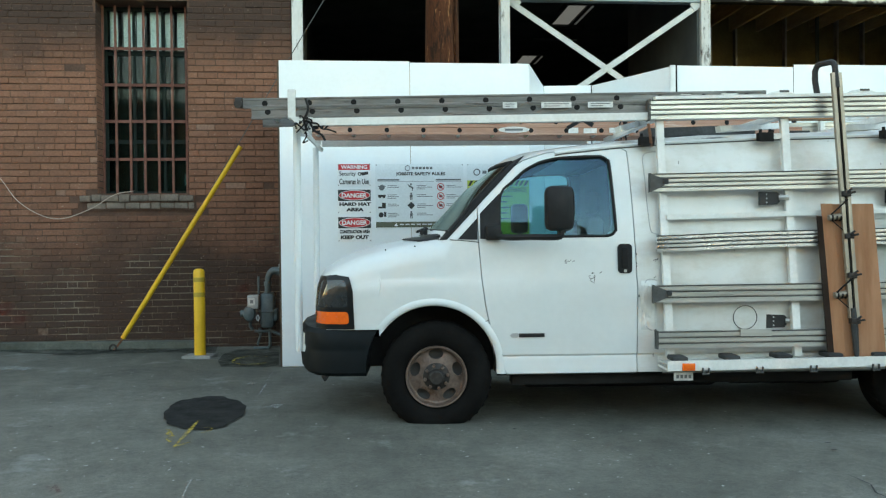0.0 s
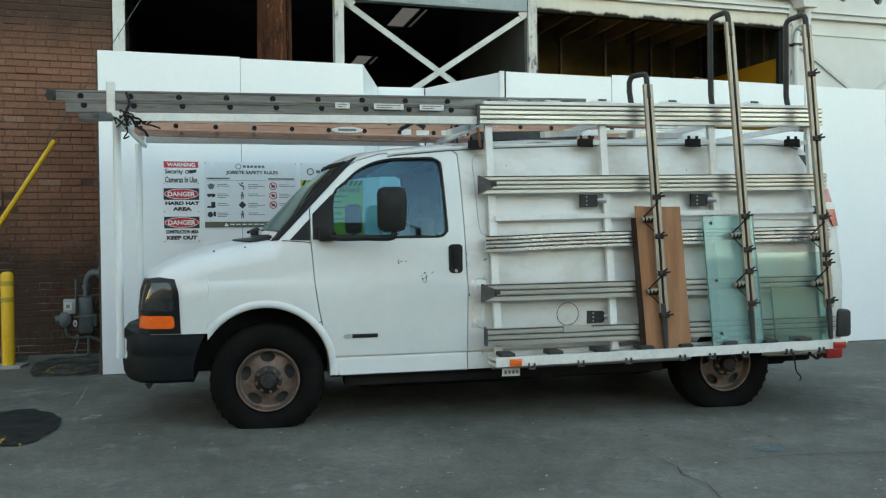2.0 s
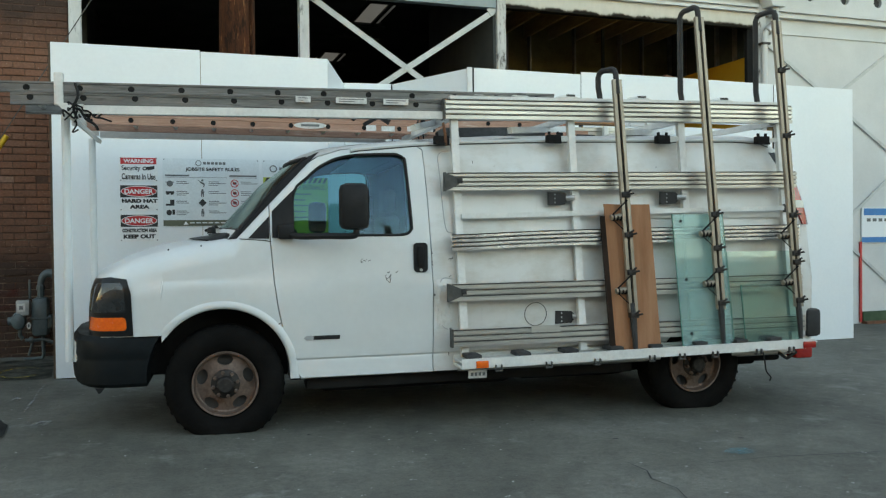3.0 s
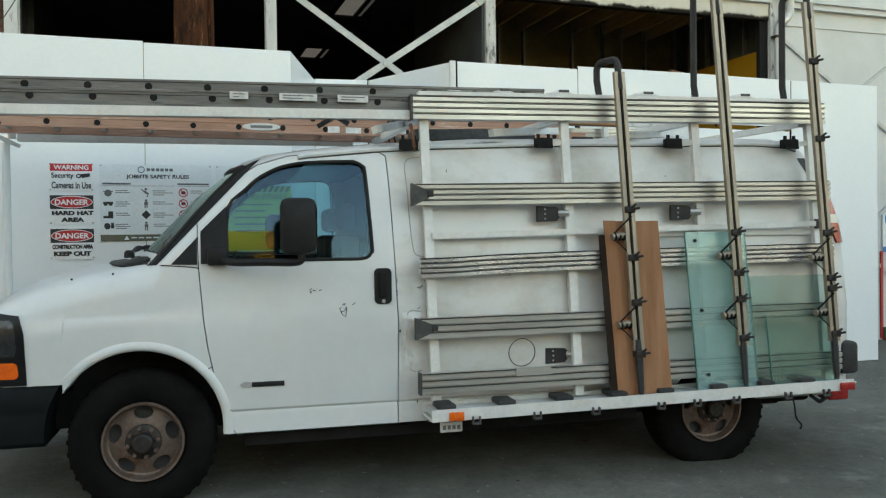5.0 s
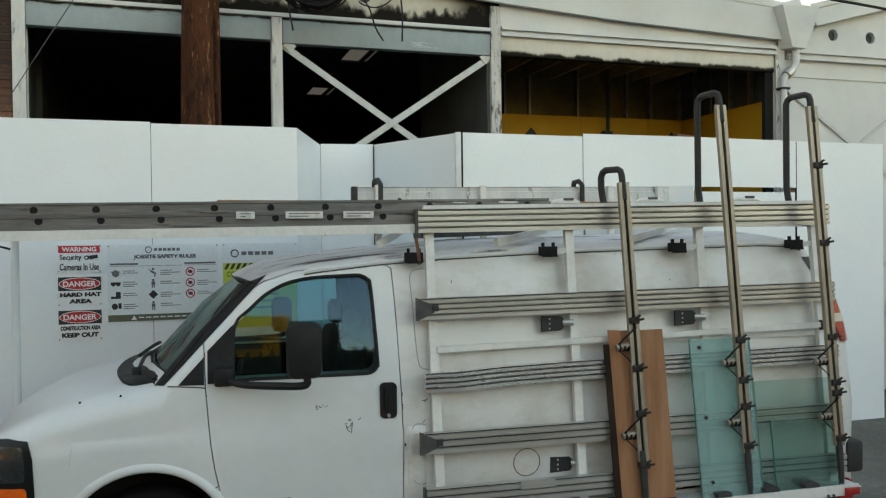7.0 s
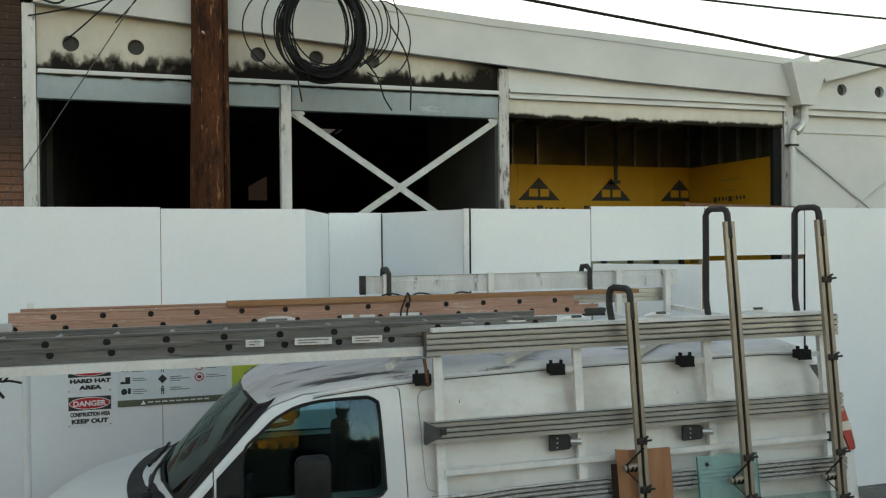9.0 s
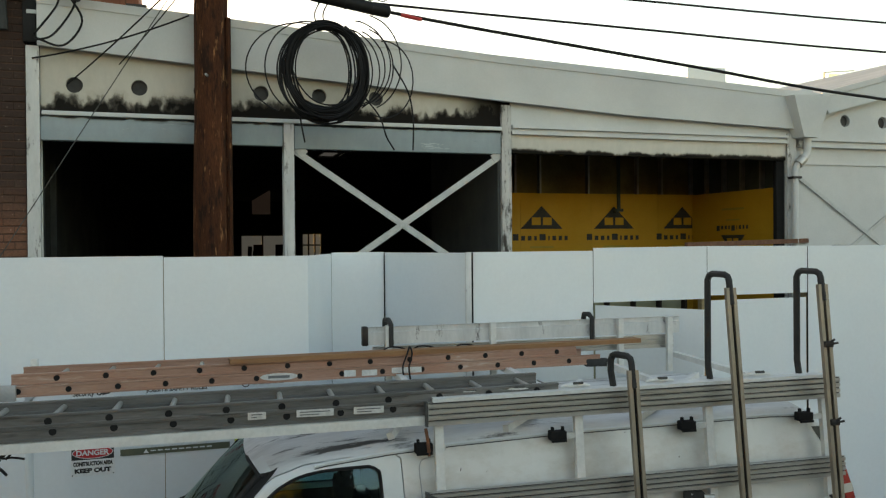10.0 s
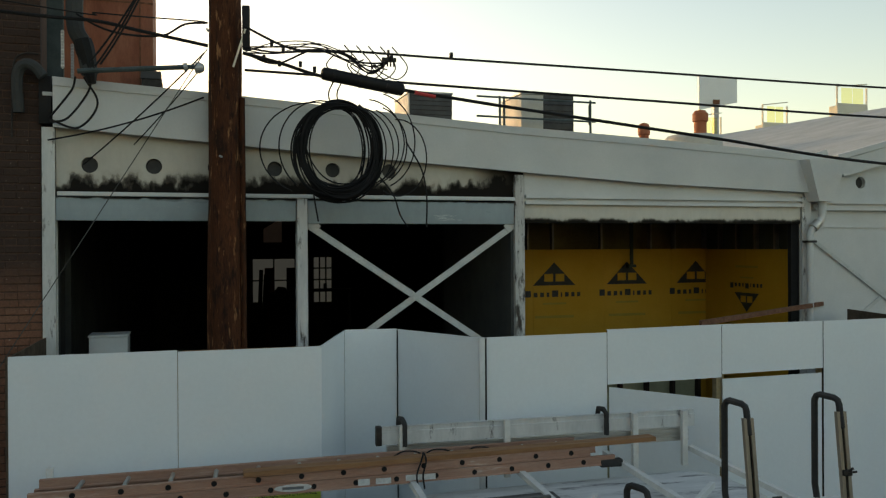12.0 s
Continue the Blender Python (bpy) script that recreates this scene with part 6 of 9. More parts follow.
    # rear quarter window edge, tail lamp, rear bumper
    skin("tail_lamp", [(4.47, 1.765), (4.60, 1.765), (4.70, 1.45), (4.70, 1.40), (4.585, 1.40), (4.49, 1.62)], -0.3, 0.25, RED_LENS, van, 0.022, "red tail lamp with a pale band")
    skin("lamp_band", [(4.50, 1.60), (4.72, 1.60), (4.72, 1.54), (4.51, 1.54)], -0.3, 0.25, WHITE_LENS, van, 0.025, "pale reversing lens")
    skin("quarter_glass", [(4.33, 2.0), (4.39, 2.0), (4.50, 1.79), (4.46, 1.77)], -0.3, 0.25, LENS_DARK, van, 0.004, "dark rear quarter glass edge")
    bm = prism(B(), [(4.50, 0.10), (4.68, 0.10), (4.74, 0.2), (4.76, 1.0), (4.74, 1.8), (4.68, 1.9), (4.50, 1.9)], "z", 0.46, 0.62)
    part("rear_bumper", bm, BUMPER_GREY, van, "dark rear bumper")
    bm = box(B(), 4.60, 4.74, 0.02, 0.16, 0.47, 0.70, 0.03)
    part("bumper_pad", bm, RUBBER, van, "black rubber corner pad")
    bm = box(B(), 4.46, 4.62, -0.02, 0.12, 0.30, 0.44, 0.02)
    part("lower_lamp", bm, RED_LENS, van, "red lower rear lamp")
    # underbody, with low unseen blocks added to stop light under the van
    under = new("underbody")
    under.parent = van
    BASE[under] = BASE[van]
    tagged(under, "dark frame and axles with low blocks added against light")
    for name, bm in (("engine_pan", box(B(), -0.9, 0.6, 0.34, 1.66, 0.37, 0.60, 0.02)), ("floor_pan", box(B(), 0.6, 4.5, 0.30, 1.70, 0.33, 0.60, 0.02)),
                     ("sill_member", box(B(), 0.50, 3.05, 0.10, 0.30, 0.25, 0.334, 0.01)), ("sill_member", box(B(), 0.52, 3.06, 1.68, 1.90, 0.15, 0.334, 0.02)),
                     ("muffler", box(B(), 0.62, 2.15, 0.40, 0.9, 0.17, 0.325, 0.05)), ("fuel_tank", box(B(), 0.75, 2.95, 0.95, 1.66, 0.13, 0.325, 0.04)),
                     ("spare_carrier", box(B(), 2.2, 3.0, 0.35, 0.8, 0.19, 0.325, 0.04)), ("rear_crossmember", box(B(), 4.02, 4.55, 0.30, 1.88, 0.24, 0.42, 0.03)),
                     ("axle", tube(B(), [(3.565, 0.2, 0.31), (3.565, 1.8, 0.31)], 0.06, 12)), ("axle", tube(B(), [(-0.058, 0.2, 0.335), (-0.058, 1.8, 0.335)], 0.05, 12)),
                     ("exhaust_pipe", tube(B(), [(2.1, 0.72, 0.24), (3.0, 0.72, 0.18), (3.4, 0.55, 0.24), (4.4, 0.5, 0.24)], 0.05, 10))):
        part(name, bm, SEAM, under)
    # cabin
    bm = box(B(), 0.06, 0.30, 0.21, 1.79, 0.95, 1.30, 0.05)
    part("dashboard", bm, CAB_GLOOM, van, "dashboard with the cab's shade put into its black")
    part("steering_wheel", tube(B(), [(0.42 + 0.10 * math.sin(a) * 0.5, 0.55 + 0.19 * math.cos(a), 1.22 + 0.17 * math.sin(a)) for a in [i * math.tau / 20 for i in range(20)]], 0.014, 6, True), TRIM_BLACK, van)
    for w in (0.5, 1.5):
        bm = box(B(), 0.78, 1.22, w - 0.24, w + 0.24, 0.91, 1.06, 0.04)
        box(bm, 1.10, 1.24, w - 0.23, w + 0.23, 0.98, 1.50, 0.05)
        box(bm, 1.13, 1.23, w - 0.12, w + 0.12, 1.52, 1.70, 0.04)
        part("seat", bm, CAB_GLOOM, van, "cab seat with the cab's shade put into its black")
    # mirror
    bm = box(B(), 0.705, 0.905, -0.33, -0.20, 1.385, 1.70, 0.045)
    mir = part("side_mirror", bm, TRIM_BLACK, van, "large black towing mirror")
    part("mirror_arm", tube(B(), curl([(0.36, 0.0, 1.37), (0.45, -0.10, 1.345), (0.62, -0.22, 1.345), (0.80, -0.265, 1.345), (0.82, -0.265, 1.39)]), 0.022, 8), TRIM_BLACK, mir)
    part("mirror_foot", box(B(), 0.31, 0.42, -0.06, 0.03, 1.325, 1.43, 0.015), TRIM_BLACK, mir)
    part("mirror_glass", box(B(), 0.9035, 0.9065, -0.295, -0.235, 1.44, 1.65), LENS_DARK, mir)
    bm = box(B(), 0.73, 0.90, 2.20, 2.33, 1.385, 1.68, 0.045)
    mir = part("side_mirror", bm, TRIM_BLACK, van, "large black towing mirror")
    part("mirror_arm", tube(B(), curl([(0.36, 2.0, 1.37), (0.5, 2.14, 1.35), (0.80, 2.265, 1.35), (0.82, 2.265, 1.39)]), 0.022, 8), TRIM_BLACK, mir)
    # wheels
    wheel(van, -0.058, 0.035, ground_z(0) + 0.343, -1)
    wheel(van, 3.565, 0.03, ground_z(3.5) + 0.353, -1, sag_to=0.353)
    wheel(van, -0.058, 1.965, ground_z(0) + 0.343, 1)
    wheel(van, 3.565, 1.97, ground_z(3.5) + 0.353, 1, sag_to=0.353)
    return van


def DOOR_WINDOW_3D():
    return [Vector((u, z)) for u, z in DOOR_WINDOW]


cargo_van = build_van()

# ---- glazier's rack on the near side and the roof ----
def channel_rail(bm, p0, p1, height, depth, ribs=3, via=()):
    """An extruded rail with lengthwise grooves in its face, from p0 to p1 (middle of the face), by way of other points."""
    pts = [Vector(p) for p in (p0, *via, p1)]
    prof = []
    n = ribs
    step = height / n
    for i in range(n):
        a = -height / 2 + i * step
        prof += [(0.0, a + 0.004), (0.0, a + step * 0.70), (0.012, a + step * 0.74), (0.012, a + step * 0.97)]
    prof += [(0.0, height / 2), (depth, height / 2), (depth, -height / 2), (0.0, -height / 2)]
    rings = [[bm.verts.new(p + Vector((0, w, z))) for w, z in prof] for p in pts]
    k = len(prof)
    for a, b in zip(rings, rings[1:]):
        for i in range(k):
            bm.faces.new((a[i], a[(i + 1) % k], b[(i + 1) % k], b[i]))
    bm.faces.new(rings[0][::-1])
    bm.faces.new(rings[-1])
    return bm


def pole_at(foot, top, z):
    k = (z - foot[2]) / (top[2] - foot[2])
    return Vector(foot).lerp(Vector(top), k)


def glass_rack():
    e = thing("glazing_rack", "aluminium and white steel glass-carrying rack bolted to the van", "rack", VAN, (1.5, -0.2, 0.40))
    # long rails: left end, right end, height, face
    for zl, zr, h, wl, dep, ribs in ((2.265, 2.298, 0.142, 0.0, 0.09, 4), (1.73, 1.765, 0.13, -0.05, 0.05, 4), (0.927, 0.938, 0.125, -0.12, 0.05, 3), (0.602, 0.607, 0.122, -0.155, 0.05, 3)):
        bm = channel_rail(B(), (1.525, wl, zl), (4.45, wl, zr), h, dep, ribs)
        r = part("rail", bm, ALU, e, "grooved aluminium rail")
        # a dark bar in each groove paints the shade of the recess
        for i in range(ribs):
            o = -h / 2 + i * h / ribs + h / ribs * 0.855
            part("groove", bar(B(), (1.53, wl + 0.0105, zl + o), (4.445, wl + 0.0105, zr + o), h / ribs * 0.16, 0.002), RECESS_SHADE, r)
        if 0.9 < zl < 2.0:
            # open channel end, cut on the slant, with a black stop block in it
            bm = prism(B(), [(1.50, zl - h / 2 - 0.005), (1.605, zl - 0.022), (1.605, zl + 0.022), (1.50, zl + h / 2 + 0.004)], "y", wl - 0.004, wl + dep)
            bracket = part("end_bracket", bm, GREASY, e, "dark grey slanted end bracket")
            part("stop_block", box(B(), 1.595, 1.632, wl - 0.012, wl + 0.006, zl - 0.012, zl + 0.026, 0.003), RUBBER, bracket)
        else:
            part("end_cap", box(B(), 1.51, 1.524, wl - 0.004, wl + dep + 0.004, zl - h / 2 - 0.004, zl + h / 2 + 0.004), GREASY, e)
    bm = channel_rail(B(), (1.54, -0.09, 1.288), (4.45, -0.085, 1.342), 0.118, 0.05, 4, [(1.62, -0.105, 1.290), (1.72, -0.115, 1.292), (1.82, -0.115, 1.296), (1.93, -0.10, 1.301), (2.05, -0.09, 1.305), (2.4, -0.085, 1.314), (3.4, -0.085, 1.33)])
    bent = part("rail", bm, ALU_BRIGHT, e, "aluminium rail bent at one end")
    line = [(1.54, -0.09, 1.288), (1.62, -0.105, 1.290), (1.72, -0.115, 1.292), (1.82, -0.115, 1.296), (1.93, -0.10, 1.301), (2.05, -0.09, 1.305), (2.4, -0.085, 1.314), (3.4, -0.085, 1.33), (4.45, -0.085, 1.342)]
    # same painted groove shade along the bent rail
    for i in range(4):
        o = -0.059 + i * 0.0295 + 0.0252
        part("groove", tube(B(), [(u, w + 0.012, z + o) for u, w, z in line], 0.0035, 5), RECESS_SHADE, bent)
    part("filler_notch", box(B(), 2.11, 2.335, -0.163, -0.157, 0.622, 0.672), ALU, e, "plain plate where the rail is cut away below the filler")
    # flat plate over the top rail
    bm = B()
    prism(bm, [(1.56, 2.338), (4.36, 2.371), (4.36, 2.392), (1.56, 2.362)], "y", 0.0, 0.10)
    part("top_plate", bm, RACK_WHITE, e, "white flat bar on the top rail")
    # uprights
    for u, zt in ((1.605, 2.20), (2.53, 2.21), (3.465, 2.22), (4.36, 2.22)):
        bm = B()
        bar(bm, (u + 0.02, -0.09, 0.47), (u - 0.005, 0.06, zt), 0.055, 0.04)
        part("upright", bm, RACK_WHITE, e, "white steel upright")
    bm = bar(B(), (1.625, -0.03, 1.478), (4.38, -0.03, 1.535), 0.036, 0.02)
    part("flat_bar", bm, RACK_WHITE, e, "white flat steel bar")
    bm = box(B(), 4.34, 4.375, -0.045, -0.02, 1.50, 1.565)
    part("stop_block", bm, RUBBER, e)
    # roof gutter clamps
    for u, z in ((1.51, 2.045), (2.395, 2.07), (3.318, 2.082), (4.22, 2.092)):
        bm = box(B(), u - 0.055, u + 0.055, 0.05, 0.115, z - 0.03, z + 0.03, 0.006)
        for k in (-0.035, 0.035):
            box(bm, u + k - 0.008, u + k + 0.008, 0.07, 0.09, z + 0.025, z + 0.055)
        box(bm, u - 0.05, u + 0.05, 0.04, 0.055, z - 0.038, z - 0.022)
        c = part("gutter_clamp", bm, SEAM, e, "black gutter clamp")
        part("clamp_arm", bar(B(), (u + 0.055, 0.07, z - 0.005), (u + 0.13, 0.04, z + 0.005), 0.035, 0.02), RACK_WHITE, c)
    # rubber pads against the body
    for u, z in ((2.415, 1.61), (3.35, 1.615), (2.46, 0.712)):
        bm = prism(B(), [(u - 0.10, z - 0.05), (u + 0.03, z - 0.045), (u + 0.055, z - 0.012), (u + 0.055, z + 0.02), (u + 0.03, z + 0.045), (u - 0.10, z + 0.05)], "y", -0.012, 0.012)
        c = part("body_pad", bm, RUBBER, e, "black rubber body pad")
        part("pad_arm", tube(B(), [(u + 0.04, -0.01, z + 0.004), (u + 0.105, -0.03, z + 0.004)], 0.02, 8), ALU, c)
        for k in (-0.03, 0.0, 0.03):
            part("rivet", lathe(B(), [(0.006, -0.016), (0.006, -0.01)], (u - 0.05, 0, z + k), "y", 8), PIPE_GREY, c)
    # lower ledge
    bm = B()
    prism(bm, [(-0.27, 0.014), (-0.02, 0.014), (-0.02, 0.084), (-0.035, 0.084), (-0.035, 0.03), (-0.255, 0.03), (-0.255, 0.084), (-0.27, 0.084)], "x", 0, 1)
    for v in bm.verts:
        u = 1.555 + v.co.x * 2.89
        v.co = Vector((u, v.co.y, v.co.z + 0.383 + 0.028 * v.co.x))
    ledge = part("ledge", bm, RACK_WHITE, e, "white chipped steel bottom ledge")
    bm = B()
    prism(bm, [(-0.25, 0.05), (-0.04, 0.05), (-0.04, 0.06), (-0.25, 0.06)], "x", 1.56, 4.48)
    for v in bm.verts:
        v.co.z += 0.385 + 0.0096 * (v.co.x - 1.56)
    part("ledge_floor", bm, RACK_WHITE, ledge)
    for i, u in enumerate((1.65, 2.02, 2.39, 2.75, 3.07, 3.45, 3.80, 4.10)):
        z = 0.383 + 0.0096 * (u - 1.555)
        bm = box(B(), u - 0.055, u + 0.055, -0.262, -0.10, z + 0.075, z + 0.11, 0.012)
        part("rubber_block", bm, RUBBER, ledge, "black rubber setting block")
    for u in (1.82, 2.2, 2.58, 3.02, 3.27, 3.55, 3.93, 4.22):
        z = 0.383 + 0.0096 * (u - 1.555)
        bm = B()
        box(bm, u - 0.024, u - 0.017, -0.292, -0.2725, z - 0.008, z + 0.034)
        box(bm, u + 0.017, u + 0.024, -0.292, -0.2725, z - 0.008, z + 0.034)
        box(bm, u - 0.024, u + 0.024, -0.292, -0.255, z - 0.012, z - 0.002)
        part("cleat", bm, GREASY, ledge)
    lens = box(B(), 1.655, 1.745, -0.286, -0.2725, 0.40, 0.452, 0.004)
    part("side_marker", lens, AMBER, ledge, "amber side marker lamp")
    lens = box(B(), 4.33, 4.44, -0.286, -0.2725, 0.427, 0.478, 0.004)
    part("side_marker", lens, RED_LENS, ledge, "red side marker lamp")
    bm = box(B(), 1.62, 1.755, -0.20, -0.19, 0.318, 0.378, 0.003)
    pl = part("tag_plate", bm, STICKER, ledge, "small pale plate with worn print")
    bm = B()
    for k in range(4):
        box(bm, 1.635 + k * 0.029, 1.655 + k * 0.029, -0.203, -0.2005, 0.335, 0.36)
    part("print_bars", bm, SIGN_INK, pl)
    for u in (1.6, 2.5, 3.4, 4.3):
        z = 0.383 + 0.0096 * (u - 1.555)
        part("ledge_bracket", bar(B(), (u, -0.03, z + 0.03), (u, 0.06, z + 0.0), 0.05, 0.05, (1, 0, 0)), RACK_WHITE, ledge)
    bm = tube(B(), curl([(4.02, -0.2, 0.40), (4.03, -0.21, 0.33), (4.05, -0.2, 0.25), (4.09, -0.2, 0.20), (4.08, -0.2, 0.17)]), 0.006, 6)
    part("hanging_strap", bm, CABLE, ledge)
    bm = B()
    bar(bm, (4.20, -0.15, 0.38), (4.27, -0.15, 0.33), 0.02, 0.02)
    bar(bm, (4.27, -0.15, 0.33), (4.36, -0.15, 0.38), 0.02, 0.02)
    part("tie_hook", bm, CABLE, ledge)
    return e


rack = glass_rack()
POLES = [((2.905, -0.245, 0.46), (2.825, -0.11, 2.59), (2.765, 0.06, 2.375)), ((3.645, -0.245, 0.48), (3.528, -0.10, 3.10), (3.495, 0.10, 2.375)), ((4.335, -0.245, 0.50), (4.22, -0.10, 3.11), (4.185, 0.10, 2.385))]


def clamp_pole(foot, top, inner, clips, rollers):
    """A slotted stake in front of the load, hooked over the top rail, with spring clips and rollers."""
    e = thing("rack_pole", "tan metal glass stake with black hook and spring clips", "rack pole", VAN, foot, "glass stakes on the rack")
    f, t = Vector(foot), Vector(top)
    d = (t - f).normalized()
    a, b = pole_at(foot, top, 0.75), pole_at(foot, top, top[2] - 0.09)
    bm = B()
    for k in (-0.023, 0.023):
        bar(bm, a + Vector((k, 0, 0)), b + Vector((k, 0, 0)), 0.025, 0.03)
    bar(bm, a + Vector((0, 0.009, 0)), b + Vector((0, 0.009, 0)), 0.03, 0.008)
    part("stake", bm, POLE_METAL, e, "slotted tan metal stake")
    bm = bar(B(), a + Vector((0, 0.0045, 0)), b + Vector((0, 0.0045, 0)), 0.02, 0.002)
    part("slot", bm, SEAM, e)
    bm = B()
    tube(bm, [f + Vector((0, 0.0, 0.0)), f + d * 0.05, pole_at(foot, top, 0.70), pole_at(foot, top, 0.82)], [0.022, 0.030, 0.040, 0.032], 8, flat=0.6)
    part("strap", bm, RUBBER, e, "black rubber boot at the foot")
    i = Vector(inner)
    r = 0.05
    line = [pole_at(foot, top, top[2] - 0.20), t + Vector((0, 0, -0.045)), t + Vector((-0.003, 0.01, -0.018)), t + Vector((-0.012, 0.035, -0.004)), Vector((i.x + 0.01, i.y - 0.04, t.z - 0.002)), Vector((i.x + 0.003, i.y - 0.012, t.z - 0.015)), Vector((i.x - 0.004, i.y, t.z - 0.045)), Vector((i.x - 0.004, i.y, i.z + 0.10)), i + Vector((0.012, 0, 0))]
    part("hook", tube(B(), line, 0.022, 8), RUBBER, e, "black rubber-covered hook")
    for z in clips:
        p = pole_at(foot, top, z)
        bm = B()
        box(bm, p.x - 0.032, p.x + 0.032, p.y - 0.035, p.y + 0.02, p.z - 0.02, p.z + 0.02, 0.005)
        tube(bm, [p + Vector((0.0, -0.03, 0.0)), p + Vector((0.055, -0.045, 0.010))], 0.008, 6)
        tube(bm, [p + Vector((0.0, -0.03, 0.01)), p + Vector((0.03, -0.045, 0.035))], 0.008, 6)
        part("clip", bm, HUB, e, "dark wing clip")
    for z in rollers:
        p = pole_at(foot, top, z)
        c = p + Vector((-0.07, 0.015, 0.0))
        bm = tube(B(), [c + Vector((-0.05, 0, 0)), c + Vector((0.04, 0, 0.012))], 0.022, 12)
        roll = part("roller", bm, POLE_METAL, e, "grey ribbed pressure roller")
        for k in (-0.03, 0.0, 0.03):
            part("roller_rib", tube(B(), [c + Vector((k - 0.006, 0, 0)), c + Vector((k + 0.006, 0, 0))], 0.025, 10), SEAM, roll)
        part("spring_arm", tube(B(), [c + Vector((-0.04, -0.01, 0.02)), p + Vector((0, -0.02, 0.13))], 0.006, 5), SEAM, roll)
        part("spring_arm", tube(B(), [c + Vector((-0.03, -0.01, -0.02)), p + Vector((0, -0.02, -0.12))], 0.004, 5), SEAM, roll)
    return e


clamp_pole(*POLES[0], clips=(1.63, 1.33, 1.05, 0.73), rollers=(1.46, 0.91))
clamp_pole(*POLES[1], clips=(1.48, 1.22, 1.05, 0.80), rollers=(1.33, 0.945))
clamp_pole(*POLES[2], clips=(2.62, 2.10, 1.47, 1.17, 1.10, 0.80), rollers=(1.305, 0.94))


def load_plane(z):
    """How far out the back of the load stands at a height: against the rails."""
    return -0.185 + (z - 0.46) * 0.098


def leaning_sheet(name, u0, u1, z0, z1, thick, material, out=0.0, skew=0.03):
    """A sheet that leans on the rails, its top a little west of its foot."""
    bm = B()
    pts = [(u0, z0), (u1, z0), (u1 - skew * (z1 - z0), z1), (u0 - skew * (z1 - z0), z1)]
    lo = [bm.verts.new((u, load_plane(z) - 0.012 - out, z)) for u, z in pts]
    hi = [bm.verts.new((u, load_plane(z) - 0.012 - out - thick, z)) for u, z in pts]
    bm.faces.new(lo)
    bm.faces.new(hi[::-1])
    for i in range(4):
        bm.faces.new((lo[i], lo[(i + 1) % 4], hi[(i + 1) % 4], hi[i]))
    return bm


def carton():
    e = thing("cardboard_packing", "folded brown cardboard packing strapped upright on the rack", "cardboard", VAN, (2.95, -0.2, 0.455))
    bm = leaning_sheet("", 2.83, 3.125, 0.455, 1.56, 0.012, CARDBOARD, 0.02)
    part("front_sheet", bm, CARDBOARD, e)
    bm = B()
    pts = [(2.765, 0.457), (2.835, 0.457), (2.795, 1.562), (2.725, 1.565)]
    lo = [bm.verts.new((u, load_plane(z) - (0.012 if k in (0, 3) else 0.035), z)) for k, (u, z) in enumerate(pts)]
    hi = [bm.verts.new((u, load_plane(z) - (0.022 if k in (0, 3) else 0.045), z)) for k, (u, z) in enumerate(pts)]
    bm.faces.new(lo)
    bm.faces.new(hi[::-1])
    for i in range(4):
        bm.faces.new((lo[i], lo[(i + 1) % 4], hi[(i + 1) % 4], hi[i]))
    part("folded_flap", bm, CARDBOARD, e)
    bm = leaning_sheet("", 2.72, 2.80, 0.456, 1.475, 0.01, CARD_EDGE, 0.0)
    part("inner_sheet", bm, CARD_EDGE, e, "dark brown inner sheet")


carton()


def glass_sheet(u0, u1, z0, z1, material, out, label, holes=()):
    e = thing("glass_sheet", label, "glass sheet", VAN, ((u0 + u1) / 2, -0.2, z0), "sheets of glass on the rack")
    p = part("pane", leaning_sheet("", u0, u1, z0, z1, 0.01, material, out), material, e, smooth=0)
    p.visible_shadow = False
    for a, b in ((u0 - 0.001, u0 + 0.004), (u1 - 0.004, u1 + 0.001)):
        part("edge", leaning_sheet("", a, b, z0, z1, 0.012, GLASS_EDGE, out - 0.001), GLASS_EDGE, e, "dark green polished edge")
    for u, z in holes:
        w = load_plane(z) - 0.012 - out
        part("hole_fitting", lathe(B(), [(0.011, -0.013), (0.011, 0.001)], (u, w, z), "y", 12), SEAM, e)


glass_sheet(3.315, 3.755, 0.47, 1.485, GLASS_TEAL, 0.012, "teal green sheet of glass clamped on the rack", ((3.355, 1.43), (3.375, 0.98), (3.395, 0.57)))
glass_sheet(3.765, 4.355, 0.46, 1.19, GLASS_PALE, 0.0, "pale green sheet of glass clamped on the rack")
glass_sheet(3.86, 4.37, 0.46, 0.93, GLASS_PALE, 0.014, "small pale green sheet of glass on the rack")


